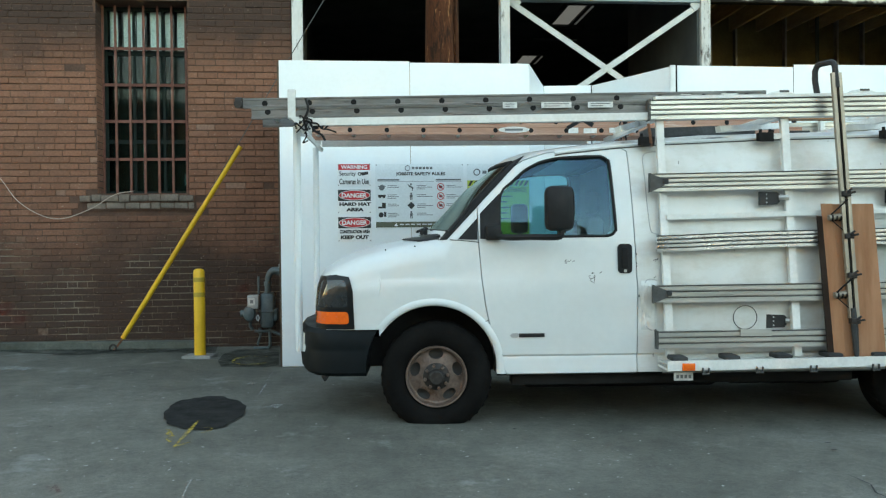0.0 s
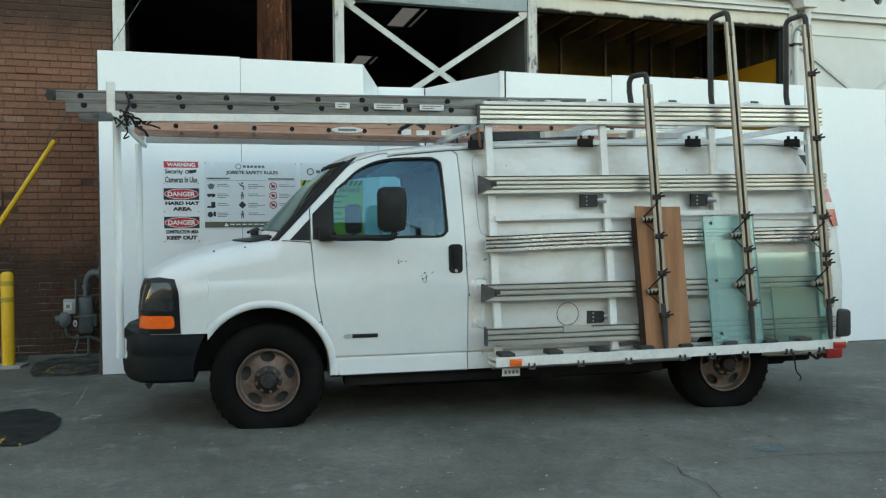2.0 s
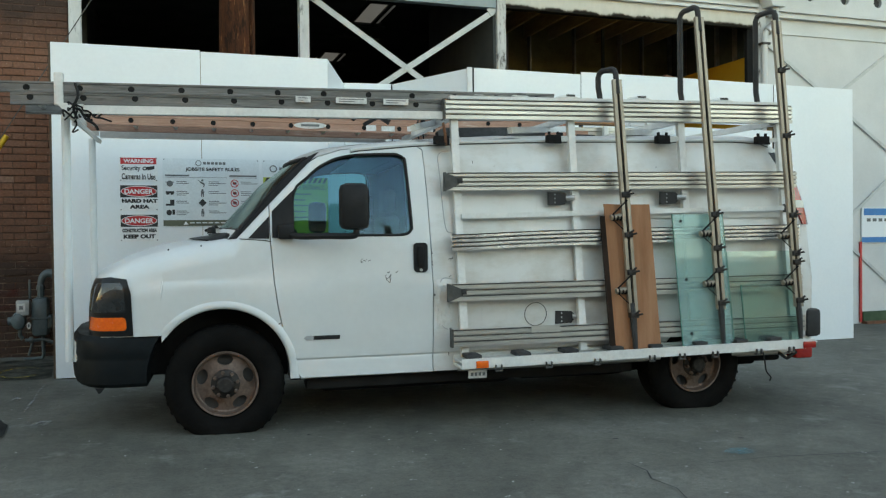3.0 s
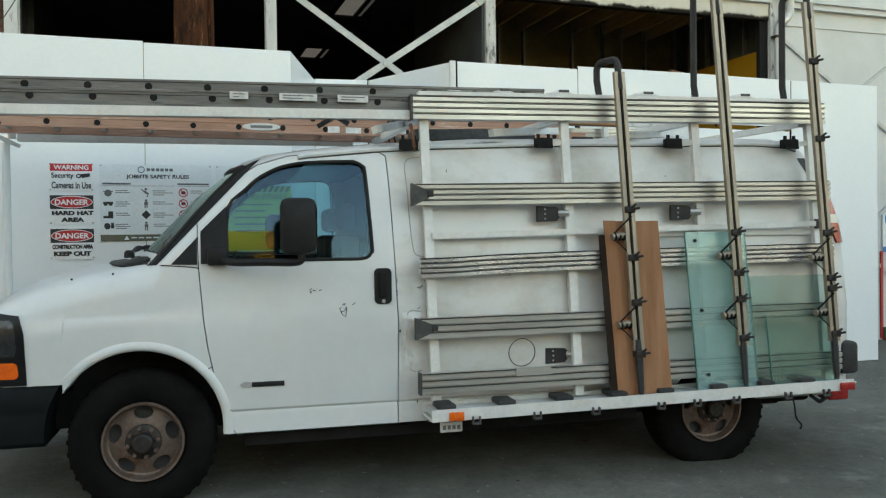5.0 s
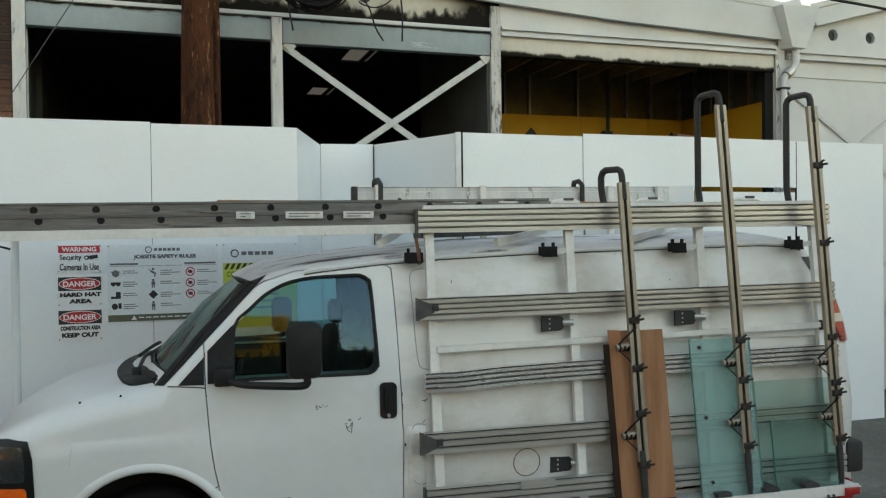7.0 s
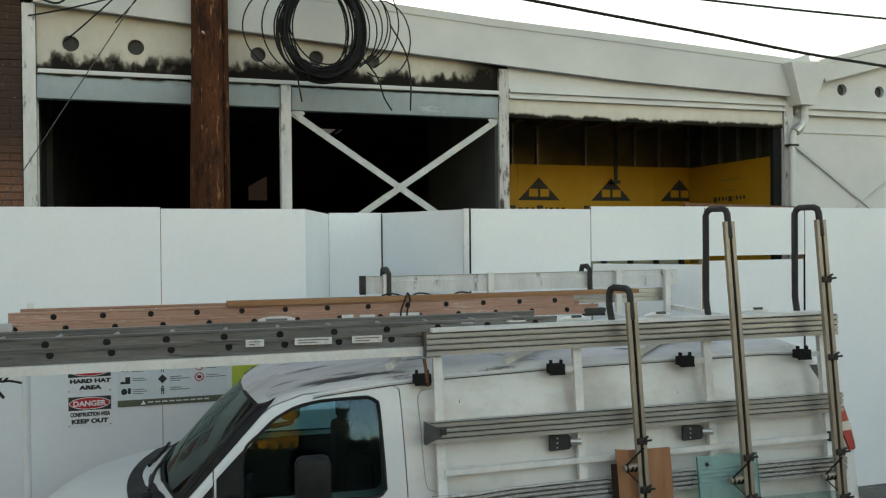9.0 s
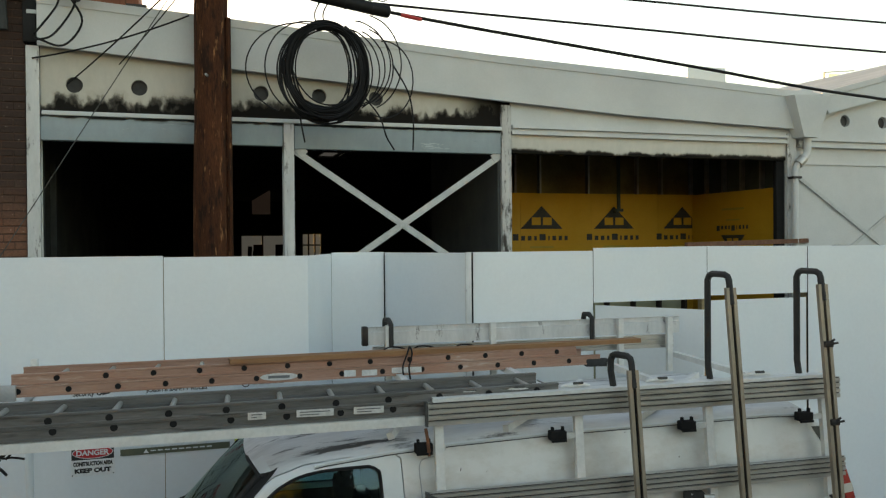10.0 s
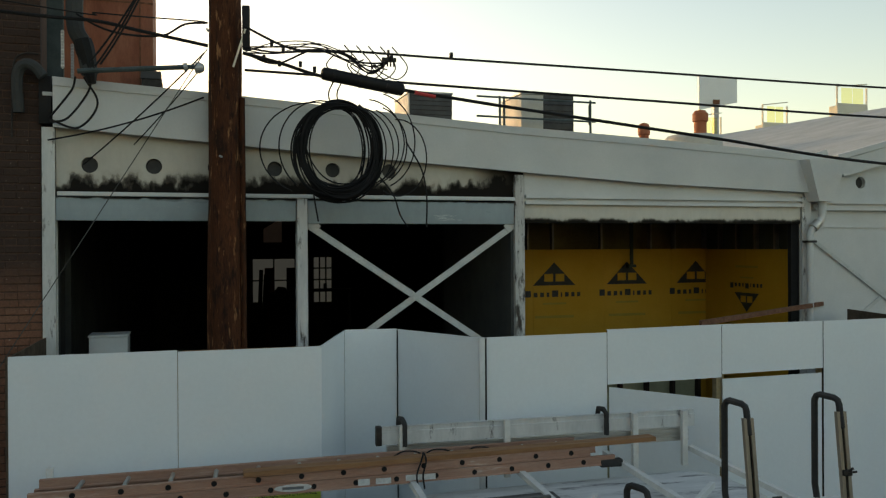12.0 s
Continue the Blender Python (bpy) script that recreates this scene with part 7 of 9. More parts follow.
# ---- roof rack and ladders ----
def roof_rack():
    e = thing("roof_rack", "white steel ladder rack over the van roof", "roof rack", VAN, (1.6, 1.0, 2.1))
    part("front_rail", bar(B(), (-1.06, 0.05, 2.196), (1.52, 0.06, 2.222), 0.055, 0.05), RACK_WHITE, e, "long white rail over the cab")
    part("front_rail", bar(B(), (-1.1, 1.95, 2.26), (1.45, 2.02, 2.27), 0.055, 0.05), RACK_WHITE, e, "long white rail over the cab")
    part("front_cross_bar", bar(B(), (-1.04, -0.02, 2.175), (-1.12, 2.05, 2.21), 0.03, 0.03), RACK_WHITE, e)
    part("stop_stub", box(B(), -1.115, -1.06, 0.02, 0.075, 2.22, 2.435, 0.006), RACK_WHITE, e, "white upright stub")
    part("stop_stub", box(B(), -1.16, -1.11, 1.90, 1.95, 2.25, 2.46, 0.006), RACK_WHITE, e, "white upright stub")
    bm = B()
    prism(bm, [(-1.10, 2.235), (-0.93, 2.225), (-0.95, 2.185), (-1.0, 2.12)], "y", 0.0, 0.05)
    part("gusset", bm, RACK_WHITE, e)
    for u, w in ((-1.09, 0.28), (-1.14, 1.76)):
        part("bumper_post", tube(B(), [(u, w, 0.50), (u, w, 2.2)], 0.028, 10), POST_WHITE, e, "white pipe post rising from the bumper")
    for u0, w0, u1, w1 in ((1.62, 0.08, 1.62, 2.06), (2.55, 0.08, 2.55, 2.06), (3.48, 0.08, 3.48, 2.06), (4.32, 0.08, 4.32, 2.06)):
        part("cross_bar", bar(B(), (u0, w0, 2.235), (u1, w1, 2.27), 0.05, 0.045), RACK_WHITE, e, "white cross bar")
    for u0, w0, u1, w1 in ((1.30, 0.08, 1.62, 0.7), (2.05, 0.1, 2.9, 0.9), (2.95, 0.1, 3.9, 0.95)):
        part("diagonal", bar(B(), (u0, w0, 2.13), (u1, w1, 2.26), 0.045, 0.04), RACK_WHITE, e, "white diagonal brace")
    # far side beam with its hooks
    bm = channel_rail(B(), (1.45, 2.06, 2.53), (4.37, 2.06, 2.545), 0.15, 0.05, 1)
    beam = part("far_beam", bm, STEEL_WHITE, e, "scuffed white beam along the far side")
    part("beam_end", box(B(), 1.40, 1.449, 2.04, 2.12, 2.45, 2.61, 0.004), HUB, beam)
    bm = channel_rail(B(), (1.5, 2.10, 2.37), (4.33, 2.10, 2.39), 0.12, 0.05, 3)
    part("far_rail", bm, ALU, e, "grooved grey rail along the far side")
    for u in (1.62, 2.55, 3.76, 4.25):
        part("far_upright", box(B(), u - 0.025, u + 0.025, 2.01, 2.055, 2.12, 2.62), RACK_WHITE, e)
    for u in (1.64, 3.48):
        part("far_hook", tube(B(), [(u, 2.02, 2.44), (u, 2.02, 2.63), (u - 0.015, 2.06, 2.665), (u - 0.03, 2.13, 2.66), (u - 0.03, 2.15, 2.60)], 0.024, 8), RUBBER, e, "black rubber-covered hook")
    # hold-down fittings on the near top rail
    rng = random.Random(5)
    for u in (1.80, 2.12, 2.52, 3.12, 3.85):
        z = 2.372 + 0.0113 * (u - 1.56)
        bm = tube(B(), [(u - 0.10, 0.08, z), (u - 0.075, 0.08, z + 0.006), (u - 0.03, 0.08, z + 0.010), (u + 0.03, 0.08, z + 0.010), (u + 0.075, 0.08, z + 0.006), (u + 0.10, 0.08, z)], [0.008, 0.012, 0.016, 0.016, 0.012, 0.008], 8)
        part("ratchet", bm, RACK_WHITE, e, "small white ratchet fitting")
        part("ratchet_pin", box(B(), u - 0.02, u + 0.05, 0.06, 0.075, z + 0.012, z + 0.028, 0.003), GREASY, e)
    bm = tube(B(), curl([(1.52, 0.06, 2.17), (1.53, 0.05, 2.1), (1.54, 0.05, 2.0)]), 0.011, 8)
    part("rusty_joint", bm, RUST, e, "rusted joint under the rail")
    bm = B()
    for a, b in (((1.0, 0.5, 2.20), (1.12, 0.5, 2.27)), ((1.12, 0.5, 2.27), (1.2, 0.5, 2.22))):
        bar(bm, a, b, 0.03, 0.03)
    part("latch", bm, RUBBER, e)
    # added bar gives the dark band under the ladders
    part("dark_tray", bar(B(), (1.72, 0.95, 2.20), (2.62, 0.95, 2.225), 0.075, 0.25), GREASY, e, "dark bar added for the dark underside of the ladders")
    # straps and wire ends tangled at the front
    for k in range(13):
        p = Vector((-0.98 + rng.uniform(-0.05, 0.06), 0.0 + rng.uniform(-0.03, 0.06), 2.19))
        pts = [p]
        for j in range(4):
            p = p + Vector((rng.uniform(-0.05, 0.06), rng.uniform(-0.03, 0.03), rng.uniform(-0.065, 0.025)))
            pts.append(p)
        part("strap_end", tube(B(), curl(pts, 4), rng.uniform(0.004, 0.009), 5), CABLE, e, "black strap end")
    part("strap_knot", tube(B(), curl([(-0.98, -0.01, 2.36), (-0.96, -0.025, 2.28), (-0.99, -0.02, 2.20), (-0.97, 0.0, 2.13)], 5), 0.010, 6), CABLE, e, "black strap knot")
    return e


roof_rack()


def ladder(name, label, rails, u0, u1, rail_mat, rung_mat, height, first, row_drop, pitch=0.305, rise=0.0):
    """An extension ladder lying flat: rails at (w, z), rung ends showing as dark sockets."""
    e = thing(name, label, "ladder", VAN, ((u0 + u1) / 2, rails[0][0], rails[0][1]))
    for (w, z, a, b, dw) in rails:
        bm = B()
        h, t = height / 2, 0.010
        prof = [(-0.006, -h), (0.030, -h), (0.030, -h + 0.010), (t, -h + 0.012), (t, h - 0.012), (0.030, h - 0.010), (0.030, h), (-0.006, h), (-0.006, h - 0.012), (0.0, h - 0.016), (0.0, -h + 0.016), (-0.006, -h + 0.012)]
        ends = [[bm.verts.new((u, ww + y, z + k + (u + 0.67) * rise)) for y, k in prof] for u, ww in ((a, w), (b, w + dw))]
        bm.faces.new(ends[0][::-1])
        bm.faces.new(ends[1])
        for i in range(12):
            j = (i + 1) % 12
            bm.faces.new((ends[0][i], ends[0][j], ends[1][j], ends[1][i]))
        part("side_rail", bm, rail_mat, e)
    near, far = rails[0], rails[1]
    n = 0
    u = first
    while u < near[3] - 0.05:
        k = (u - near[2]) / (near[3] - near[2])
        w0 = near[0] + near[4] * k
        w1 = far[0] + far[4] * k
        z = near[1] + row_drop + (u + 0.67) * rise
        part("rung", tube(B(), [(u, w0 + 0.012, z), (u, w1 + 0.0, z)], 0.017, 8), rung_mat, e)
        part("rung_socket", lathe(B(), [(0.021, -0.004), (0.021, 0.009)], (u, w0, z), "y", 12), SEAM, e)
        u += pitch
        n += 1
    return e


grey_base = ladder("extension_ladder", "long grey extension ladder lying on the roof rack", [(0.045, 2.269, -1.38, 2.05, 0.03), (0.465, 2.269, -1.38, 2.05, 0.03)], -1.38, 2.05, LADDER_GREY, RUNG, 0.078, -1.262, 0.010, 0.3225, 0.010)
grey_fly = ladder("extension_ladder", "grey ladder section nested on a longer ladder", [(0.04, 2.345, -1.44, 2.40, 0.03), (0.47, 2.345, -1.44, 2.40, 0.03)], -1.44, 2.4, LADDER_GREY, RUNG, 0.070, -1.282, -0.005, 0.3213, 0.010)
for k, (a, b) in enumerate(((0.447, 0.552), (0.730, 0.950), (1.072, 1.255))):
    st = part("sticker", box(B(), a, b, 0.034, 0.038, 2.288, 2.330), STICKER, grey_base, "worn pale sticker")
    for z in (2.298, 2.314):
        part("print_bar", box(B(), a + 0.02, b - 0.02 - 0.3 * (b - a) * (z < 2.3), 0.0325, 0.0338, z, z + 0.006), SIGN_INK, st)
part("rail_cap", box(B(), -1.50, -1.44, 0.03, 0.08, 2.305, 2.380, 0.01), HUB, grey_fly)
part("pulley", lathe(B(), [(0.03, -0.01), (0.03, 0.01)], (-1.47, 0.025, 2.33), "y", 16), HUB, grey_fly)

orange = ladder("fibreglass_ladder", "faded orange fibreglass extension ladder on the roof rack", [(1.31, 2.310, -1.18, 3.40, 0.36), (1.73, 2.310, -1.20, 3.40, 0.36)], -1.18, 3.40, LADDER_ORANGE, RUNG, 0.080, -1.106, 0.0, 0.324)
ladder("fibreglass_ladder", "faded orange fibreglass fly section nested on a ladder", [(1.335, 2.390, -1.15, 3.18, 0.34), (1.705, 2.390, -1.16, 3.18, 0.34)], -1.15, 3.18, LADDER_ORANGE, RUNG, 0.074, -1.185 + 0.322, 0.0, 0.322)
for (a, b, z0, z1, w) in ((1.56, 1.80, 2.29, 2.335, 1.518), (1.18, 1.27, 2.285, 2.335, 1.488), (1.32, 1.44, 2.285, 2.33, 1.499)):
    part("sticker", box(B(), a, b, w, w + 0.0035, z0, z1), STICKER, orange, "worn pale sticker")
part("oval_label", prism(B(), [(0.68 + 0.14 * math.cos(i * math.tau / 20), 2.315 + 0.028 * math.sin(i * math.tau / 20)) for i in range(20)], "y", 1.445, 1.463), STICKER, orange, "pale oval maker's label")
part("label_bars", box(B(), 0.60, 0.76, 1.4425, 1.4445, 2.305, 2.325), SIGN_INK, orange)
part("foot", box(B(), 3.27, 3.47, 1.65, 1.72, 2.25, 2.315, 0.01), RUBBER, orange)
part("bracket", box(B(), -1.22, -1.11, 1.27, 1.305, 2.25, 2.36, 0.006), PIPE_GREY, orange)

bm = B()
prism(bm, [(0.32, 1.40), (3.82, 1.74), (3.81, 1.86), (0.31, 1.52)], "z", 2.429, 2.465)
solo("timber_board", bm, BOARD_WOOD, "long reddish timber board laid on the ladders", "board", VAN)
bm = B()
for k in range(2):
    pts = [(1.66 + 0.05 * k, 1.49 + 0.02 * k, 2.22), (1.64 + 0.05 * k, 1.47, 2.34), (1.68 + 0.04 * k, 1.50, 2.44), (1.72, 1.60, 2.485), (1.73, 1.75, 2.40)]
    tube(bm, curl(pts, 6), 0.007, 5)
for a in (1.5, 1.75, 2.1):
    tube(bm, curl([(a, 1.75, 2.43), (a + 0.08, 1.72, 2.475), (a + 0.2, 1.75, 2.455), (a + 0.25, 1.78, 2.40)], 5), 0.007, 5)
solo("bungee_cord", bm, CABLE, "black elastic cords round the board and ladder", "cord", VAN)

# ---- signs on the fence ----
def sign_frame(name, label, x0, x1, z0, z1, material=SIGN_WHITE):
    e = thing(name, label, "sign", FENCE, ((x0 + x1) / 2, 0, z0), "signs on the fence")
    part("board", box(B(), x0, x1, -0.006, -0.001, z0, z1), material, e, smooth=0)
    for x in (x0 + 0.012, x1 - 0.012):
        for z in (z0 + 0.012, z1 - 0.012):
            part("screw", lathe(B(), [(0.006, -0.009), (0.006, -0.006)], (x, 0, z), "y", 8), SIGN_INK, e)
    return e


def text_part(e, text, x0, x1, z0, z1, material, bold=0.0, y=-0.0085):
    return part("lettering", words(text, x0, z0, x1 - x0, z1 - z0, y, bold), material, e, smooth=0)


def fence_signs():
    x0, x1 = -1.112, -0.757
    e = sign_frame("warning_sign", "red and white security camera warning sign", x0, x1, 1.905, 2.148)
    part("header", plate(B(), x0 + 0.012, x1 - 0.012, 2.076, 2.138, -0.0075), SIGN_RED, e, smooth=0)
    text_part(e, "WARNING", x0 + 0.04, x1 - 0.04, 2.087, 2.127, SIGN_WHITE, 0.03)
    text_part(e, "Security", x0 + 0.022, x0 + 0.195, 2.002, 2.062, SIGN_BLACK, 0.022)
    text_part(e, "Cameras In Use", x0 + 0.022, x1 - 0.022, 1.925, 1.985, SIGN_BLACK, 0.022)
    bm = B()
    prism(bm, [(x0 + 0.252, 2.050), (x0 + 0.325, 2.060), (x0 + 0.325, 2.030), (x0 + 0.262, 2.016)], "y", -0.0085, -0.0075)
    part("camera_symbol", bm, SIGN_BLACK, e)
    part("camera_symbol", disc(B(), x0 + 0.236, 2.034, 0.022, 0.019, -0.0085), SIGN_BLACK, e, smooth=0)
    part("camera_lens", disc(B(), x0 + 0.234, 2.034, 0.010, 0.009, -0.0095), SIGN_WHITE, e, smooth=0)
    for z0, z1, lines in ((1.618, 1.876, (("HARD HAT", 1.698, 1.735, 0.02, 0.35), ("AREA", 1.640, 1.678, 0.09, 0.275))), (1.319, 1.588, (("CONSTRUCTION AREA", 1.408, 1.446, 0.02, 0.34), ("KEEP OUT", 1.347, 1.388, 0.03, 0.325)))):
        e = sign_frame("danger_sign", "black, white and red danger sign", x0, x1, z0, z1)
        top = z1 - 0.008
        part("header", plate(B(), x0 + 0.006, x1 - 0.006, top - 0.118, top, -0.0075), SIGN_BLACK, e, smooth=0)
        part("oval_edge", disc(B(), (x0 + x1) / 2, top - 0.058, 0.166, 0.053, -0.0085, 32), SIGN_WHITE, e, smooth=0)
        part("oval", disc(B(), (x0 + x1) / 2, top - 0.058, 0.160, 0.047, -0.0095, 32), SIGN_RED, e, smooth=0)
        text_part(e, "DANGER", x0 + 0.045, x1 - 0.045, top - 0.083, top - 0.035, SIGN_WHITE, 0.03, -0.0105)
        for text, a, b, l, r in lines:
            text_part(e, text, x0 + l, x0 + r, a, b, SIGN_BLACK, 0.065)
    # rules board
    a, b, z0, z1 = -0.712, 0.225, 1.468, 2.140
    e = sign_frame("rules_board", "grey jobsite safety rules board with pictograms", a, b, z0, z1, SIGN_GREY)
    part("logo_ring", tube(B(), [(-0.37 + 0.026 * math.cos(t), -0.007, 2.095 + 0.026 * math.sin(t)) for t in [i * math.tau / 20 for i in range(20)]], 0.004, 5, True), SIGN_INK, e)
    bm = B()
    for k in range(6):
        plate(bm, -0.325 + k * 0.038, -0.297 + k * 0.038, 2.083, 2.108, -0.0075)
    part("logo_bars", bm, SIGN_INK, e, smooth=0)
    text_part(e, "JOBSITE SAFETY RULES", -0.495, 0.03, 2.008, 2.052, SIGN_BLACK, 0.03)
    for xa, xb, za, zb in ((-0.69, -0.46, 1.963, 1.978), (-0.07, 0.20, 1.963, 1.978), (-0.69, -0.09, 1.951, 1.954), (-0.07, 0.205, 1.951, 1.954)):
        part("heading_bar", plate(B(), xa, xb, za, zb, -0.0075), SIGN_INK, e, smooth=0)
    # pictograms in three columns of four
    for c, x in enumerate((-0.645, -0.335, -0.02)):
        for r in range(4):
            z = 1.895 - r * 0.098
            bm = B()
            if c == 2:
                if r == 3:
                    continue
                part("ban_ring", tube(B(), [(x + 0.036 * math.cos(t), -0.0075, z + 0.036 * math.sin(t)) for t in [i * math.tau / 20 for i in range(20)]], 0.0045, 5, True), SIGN_RED, e)
                bar(bm, (x - 0.024, -0.0085, z + 0.024), (x + 0.024, -0.0085, z - 0.024), 0.007, 0.001)
                part("ban_bar", bm, SIGN_RED, e)
                bm = disc(B(), x, z, 0.02, 0.015, -0.0075, 10)
                part("pictogram", bm, SIGN_BLACK, e, smooth=0)
            elif c == 1 and r == 2:
                bm.faces.new([bm.verts.new(p) for p in ((x - 0.04, -0.0075, z), (x, -0.0075, z - 0.04), (x + 0.04, -0.0075, z), (x, -0.0075, z + 0.04))])
                part("pictogram", bm, SIGN_BLACK, e, smooth=0)
            elif c == 1:
                disc(bm, x, z + 0.028, 0.011, 0.011, -0.0075, 10)
                if r == 0:
                    bar(bm, (x - 0.02, -0.0075, z + 0.012), (x + 0.02, -0.0075, z - 0.012), 0.016, 0.001)
                    bar(bm, (x + 0.02, -0.0075, z - 0.01), (x + 0.01, -0.0075, z - 0.04), 0.009, 0.001)
                    bar(bm, (x - 0.02, -0.0075, z + 0.01), (x - 0.035, -0.0075, z + 0.03), 0.008, 0.001)
                else:
                    plate(bm, x - 0.015, x + 0.015, z - 0.012, z + 0.016, -0.0075)
                    plate(bm, x - 0.013, x - 0.003, z - 0.04, z - 0.012, -0.0075)
                    plate(bm, x + 0.003, x + 0.013, z - 0.04, z - 0.012, -0.0075)
                part("pictogram", bm, SIGN_INK, e, smooth=0)
            else:
                if r == 0:
                    disc(bm, x, z - 0.006, 0.03, 0.03, -0.0075, 18)
                    plate(bm, x - 0.04, x + 0.04, z + 0.004, z + 0.012, -0.0082)
                elif r == 1:
                    plate(bm, x - 0.04, x + 0.04, z - 0.006, z + 0.016, -0.0075)
                    plate(bm, x - 0.034, x - 0.006, z - 0.018, z - 0.006, -0.0075)
                    plate(bm, x + 0.006, x + 0.034, z - 0.018, z - 0.006, -0.0075)
                elif r == 2:
                    plate(bm, x - 0.04, x + 0.04, z - 0.03, z - 0.01, -0.0075)
                    plate(bm, x + 0.0, x + 0.04, z - 0.01, z + 0.03, -0.0075)
                else:
                    disc(bm, x - 0.01, z, 0.026, 0.028, -0.0075, 14)
                    plate(bm, x + 0.02, x + 0.045, z - 0.02, z + 0.03, -0.0075)
                part("pictogram", bm, SIGN_BLACK if r else SIGN_INK, e, smooth=0)
            bm = B()
            for k, wd in enumerate((0.10, 0.17 if c != 0 else 0.12, 0.09)[: 2 + (r + c) % 2]):
                plate(bm, x + 0.06, x + 0.06 + wd, z + 0.012 - k * 0.018, z + 0.018 - k * 0.018, -0.0075)
            part("caption_bars", bm, SIGN_INK, e, smooth=0)["kind"] = "stuff"
    part("footer", plate(B(), a + 0.002, b - 0.002, z0, z0 + 0.058, -0.0075), SIGN_OLIVE, e, "olive footer band", smooth=0)
    bm = B()
    bm.faces.new([bm.verts.new(p) for p in ((-0.52, -0.0085, z0 + 0.012), (-0.475, -0.0085, z0 + 0.012), (-0.4975, -0.0085, z0 + 0.048))])
    part("footer_triangle", bm, SIGN_WHITE, e, smooth=0)
    bm = B()
    for k in range(9):
        plate(bm, -0.46 + k * 0.06, -0.415 + k * 0.06, z0 + 0.025, z0 + 0.036, -0.0085)
    part("footer_bars", bm, SIGN_GREY, e, smooth=0)
    # entrance board
    a, b = 0.262, 0.938
    e = sign_frame("entrance_board", "lime green construction entrance board with hazard stripes", a, b, 1.35, 2.14, SIGN_GREY)
    part("lime_field", plate(B(), a + 0.004, b - 0.004, 1.37, 1.90, -0.0075), SIGN_LIME, e, smooth=0)
    part("stripe_band", plate(B(), a + 0.004, b - 0.004, 1.902, 1.962, -0.0075), SIGN_LIME, e, smooth=0)
    bm = B()
    for k in range(13):
        x = a + 0.012 + k * 0.05
        bm.faces.new([bm.verts.new(p) for p in ((x, -0.0085, 1.904), (x + 0.026, -0.0085, 1.904), (x + 0.056, -0.0085, 1.96), (x + 0.03, -0.0085, 1.96))])
    part("hazard_stripes", bm, SIGN_BLACK, e, smooth=0)
    text_part(e, "CONSTRUCTION ENTRANCE", a + 0.04, b - 0.04, 1.835, 1.885, SIGN_BLACK, 0.01)
    for k in range(5):
        part("text_bar", plate(B(), a + 0.16, b - 0.18 - 0.06 * (k % 2), 1.785 - k * 0.06, 1.797 - k * 0.06, -0.0085), SIGN_OLIVE, e, smooth=0)
    part("logo_ring", tube(B(), [(0.37 + 0.032 * math.cos(t), -0.007, 2.05 + 0.032 * math.sin(t)) for t in [i * math.tau / 20 for i in range(20)]], 0.005, 5, True), SIGN_BLACK, e)
    bm = B()
    for k in range(5):
        plate(bm, 0.43 + k * 0.06, 0.475 + k * 0.06, 2.033, 2.066, -0.0075)
    part("logo_bars", bm, SIGN_INK, e, smooth=0)


fence_signs()


def wall_mural():
    e = thing("painted_panel", "blue and white printed panel with a red edge on the wall", "panel", FACADE, (9.6, 0.0, -0.1))
    part("board", box(B(), 9.70, 12.5, 0.005, 0.02, 1.16, 1.72), WHITE_FENCE, e, smooth=0)
    part("blue_band", plate(B(), 9.74, 12.5, 1.60, 1.71, 0.002), BLUE_STRIPE, e, smooth=0)
    part("blue_band", plate(B(), 9.70, 12.5, 1.165, 1.25, 0.002), BLUE_STRIPE, e, smooth=0)
    bm = B()
    for k in range(20):
        plate(bm, 9.80 + k * 0.12, 9.88 + k * 0.12, 1.50, 1.55, 0.002)
    part("lettering", bm, SIGN_INK, e, smooth=0)
    part("red_edge", box(B(), 9.66, 9.70, 0.0, 0.025, -0.1, 1.18), RED_POST, e, smooth=0)
    part("skirting", box(B(), 9.7, 14.0, -0.02, 0.025, -0.1, 0.06), GREEN_BASE, e, "dark green painted base")
    part("base_strip", box(B(), 9.7, 14.0, -0.10, 0.02, -0.14, -0.09), RUST, e, "reddish base strip")


wall_mural()


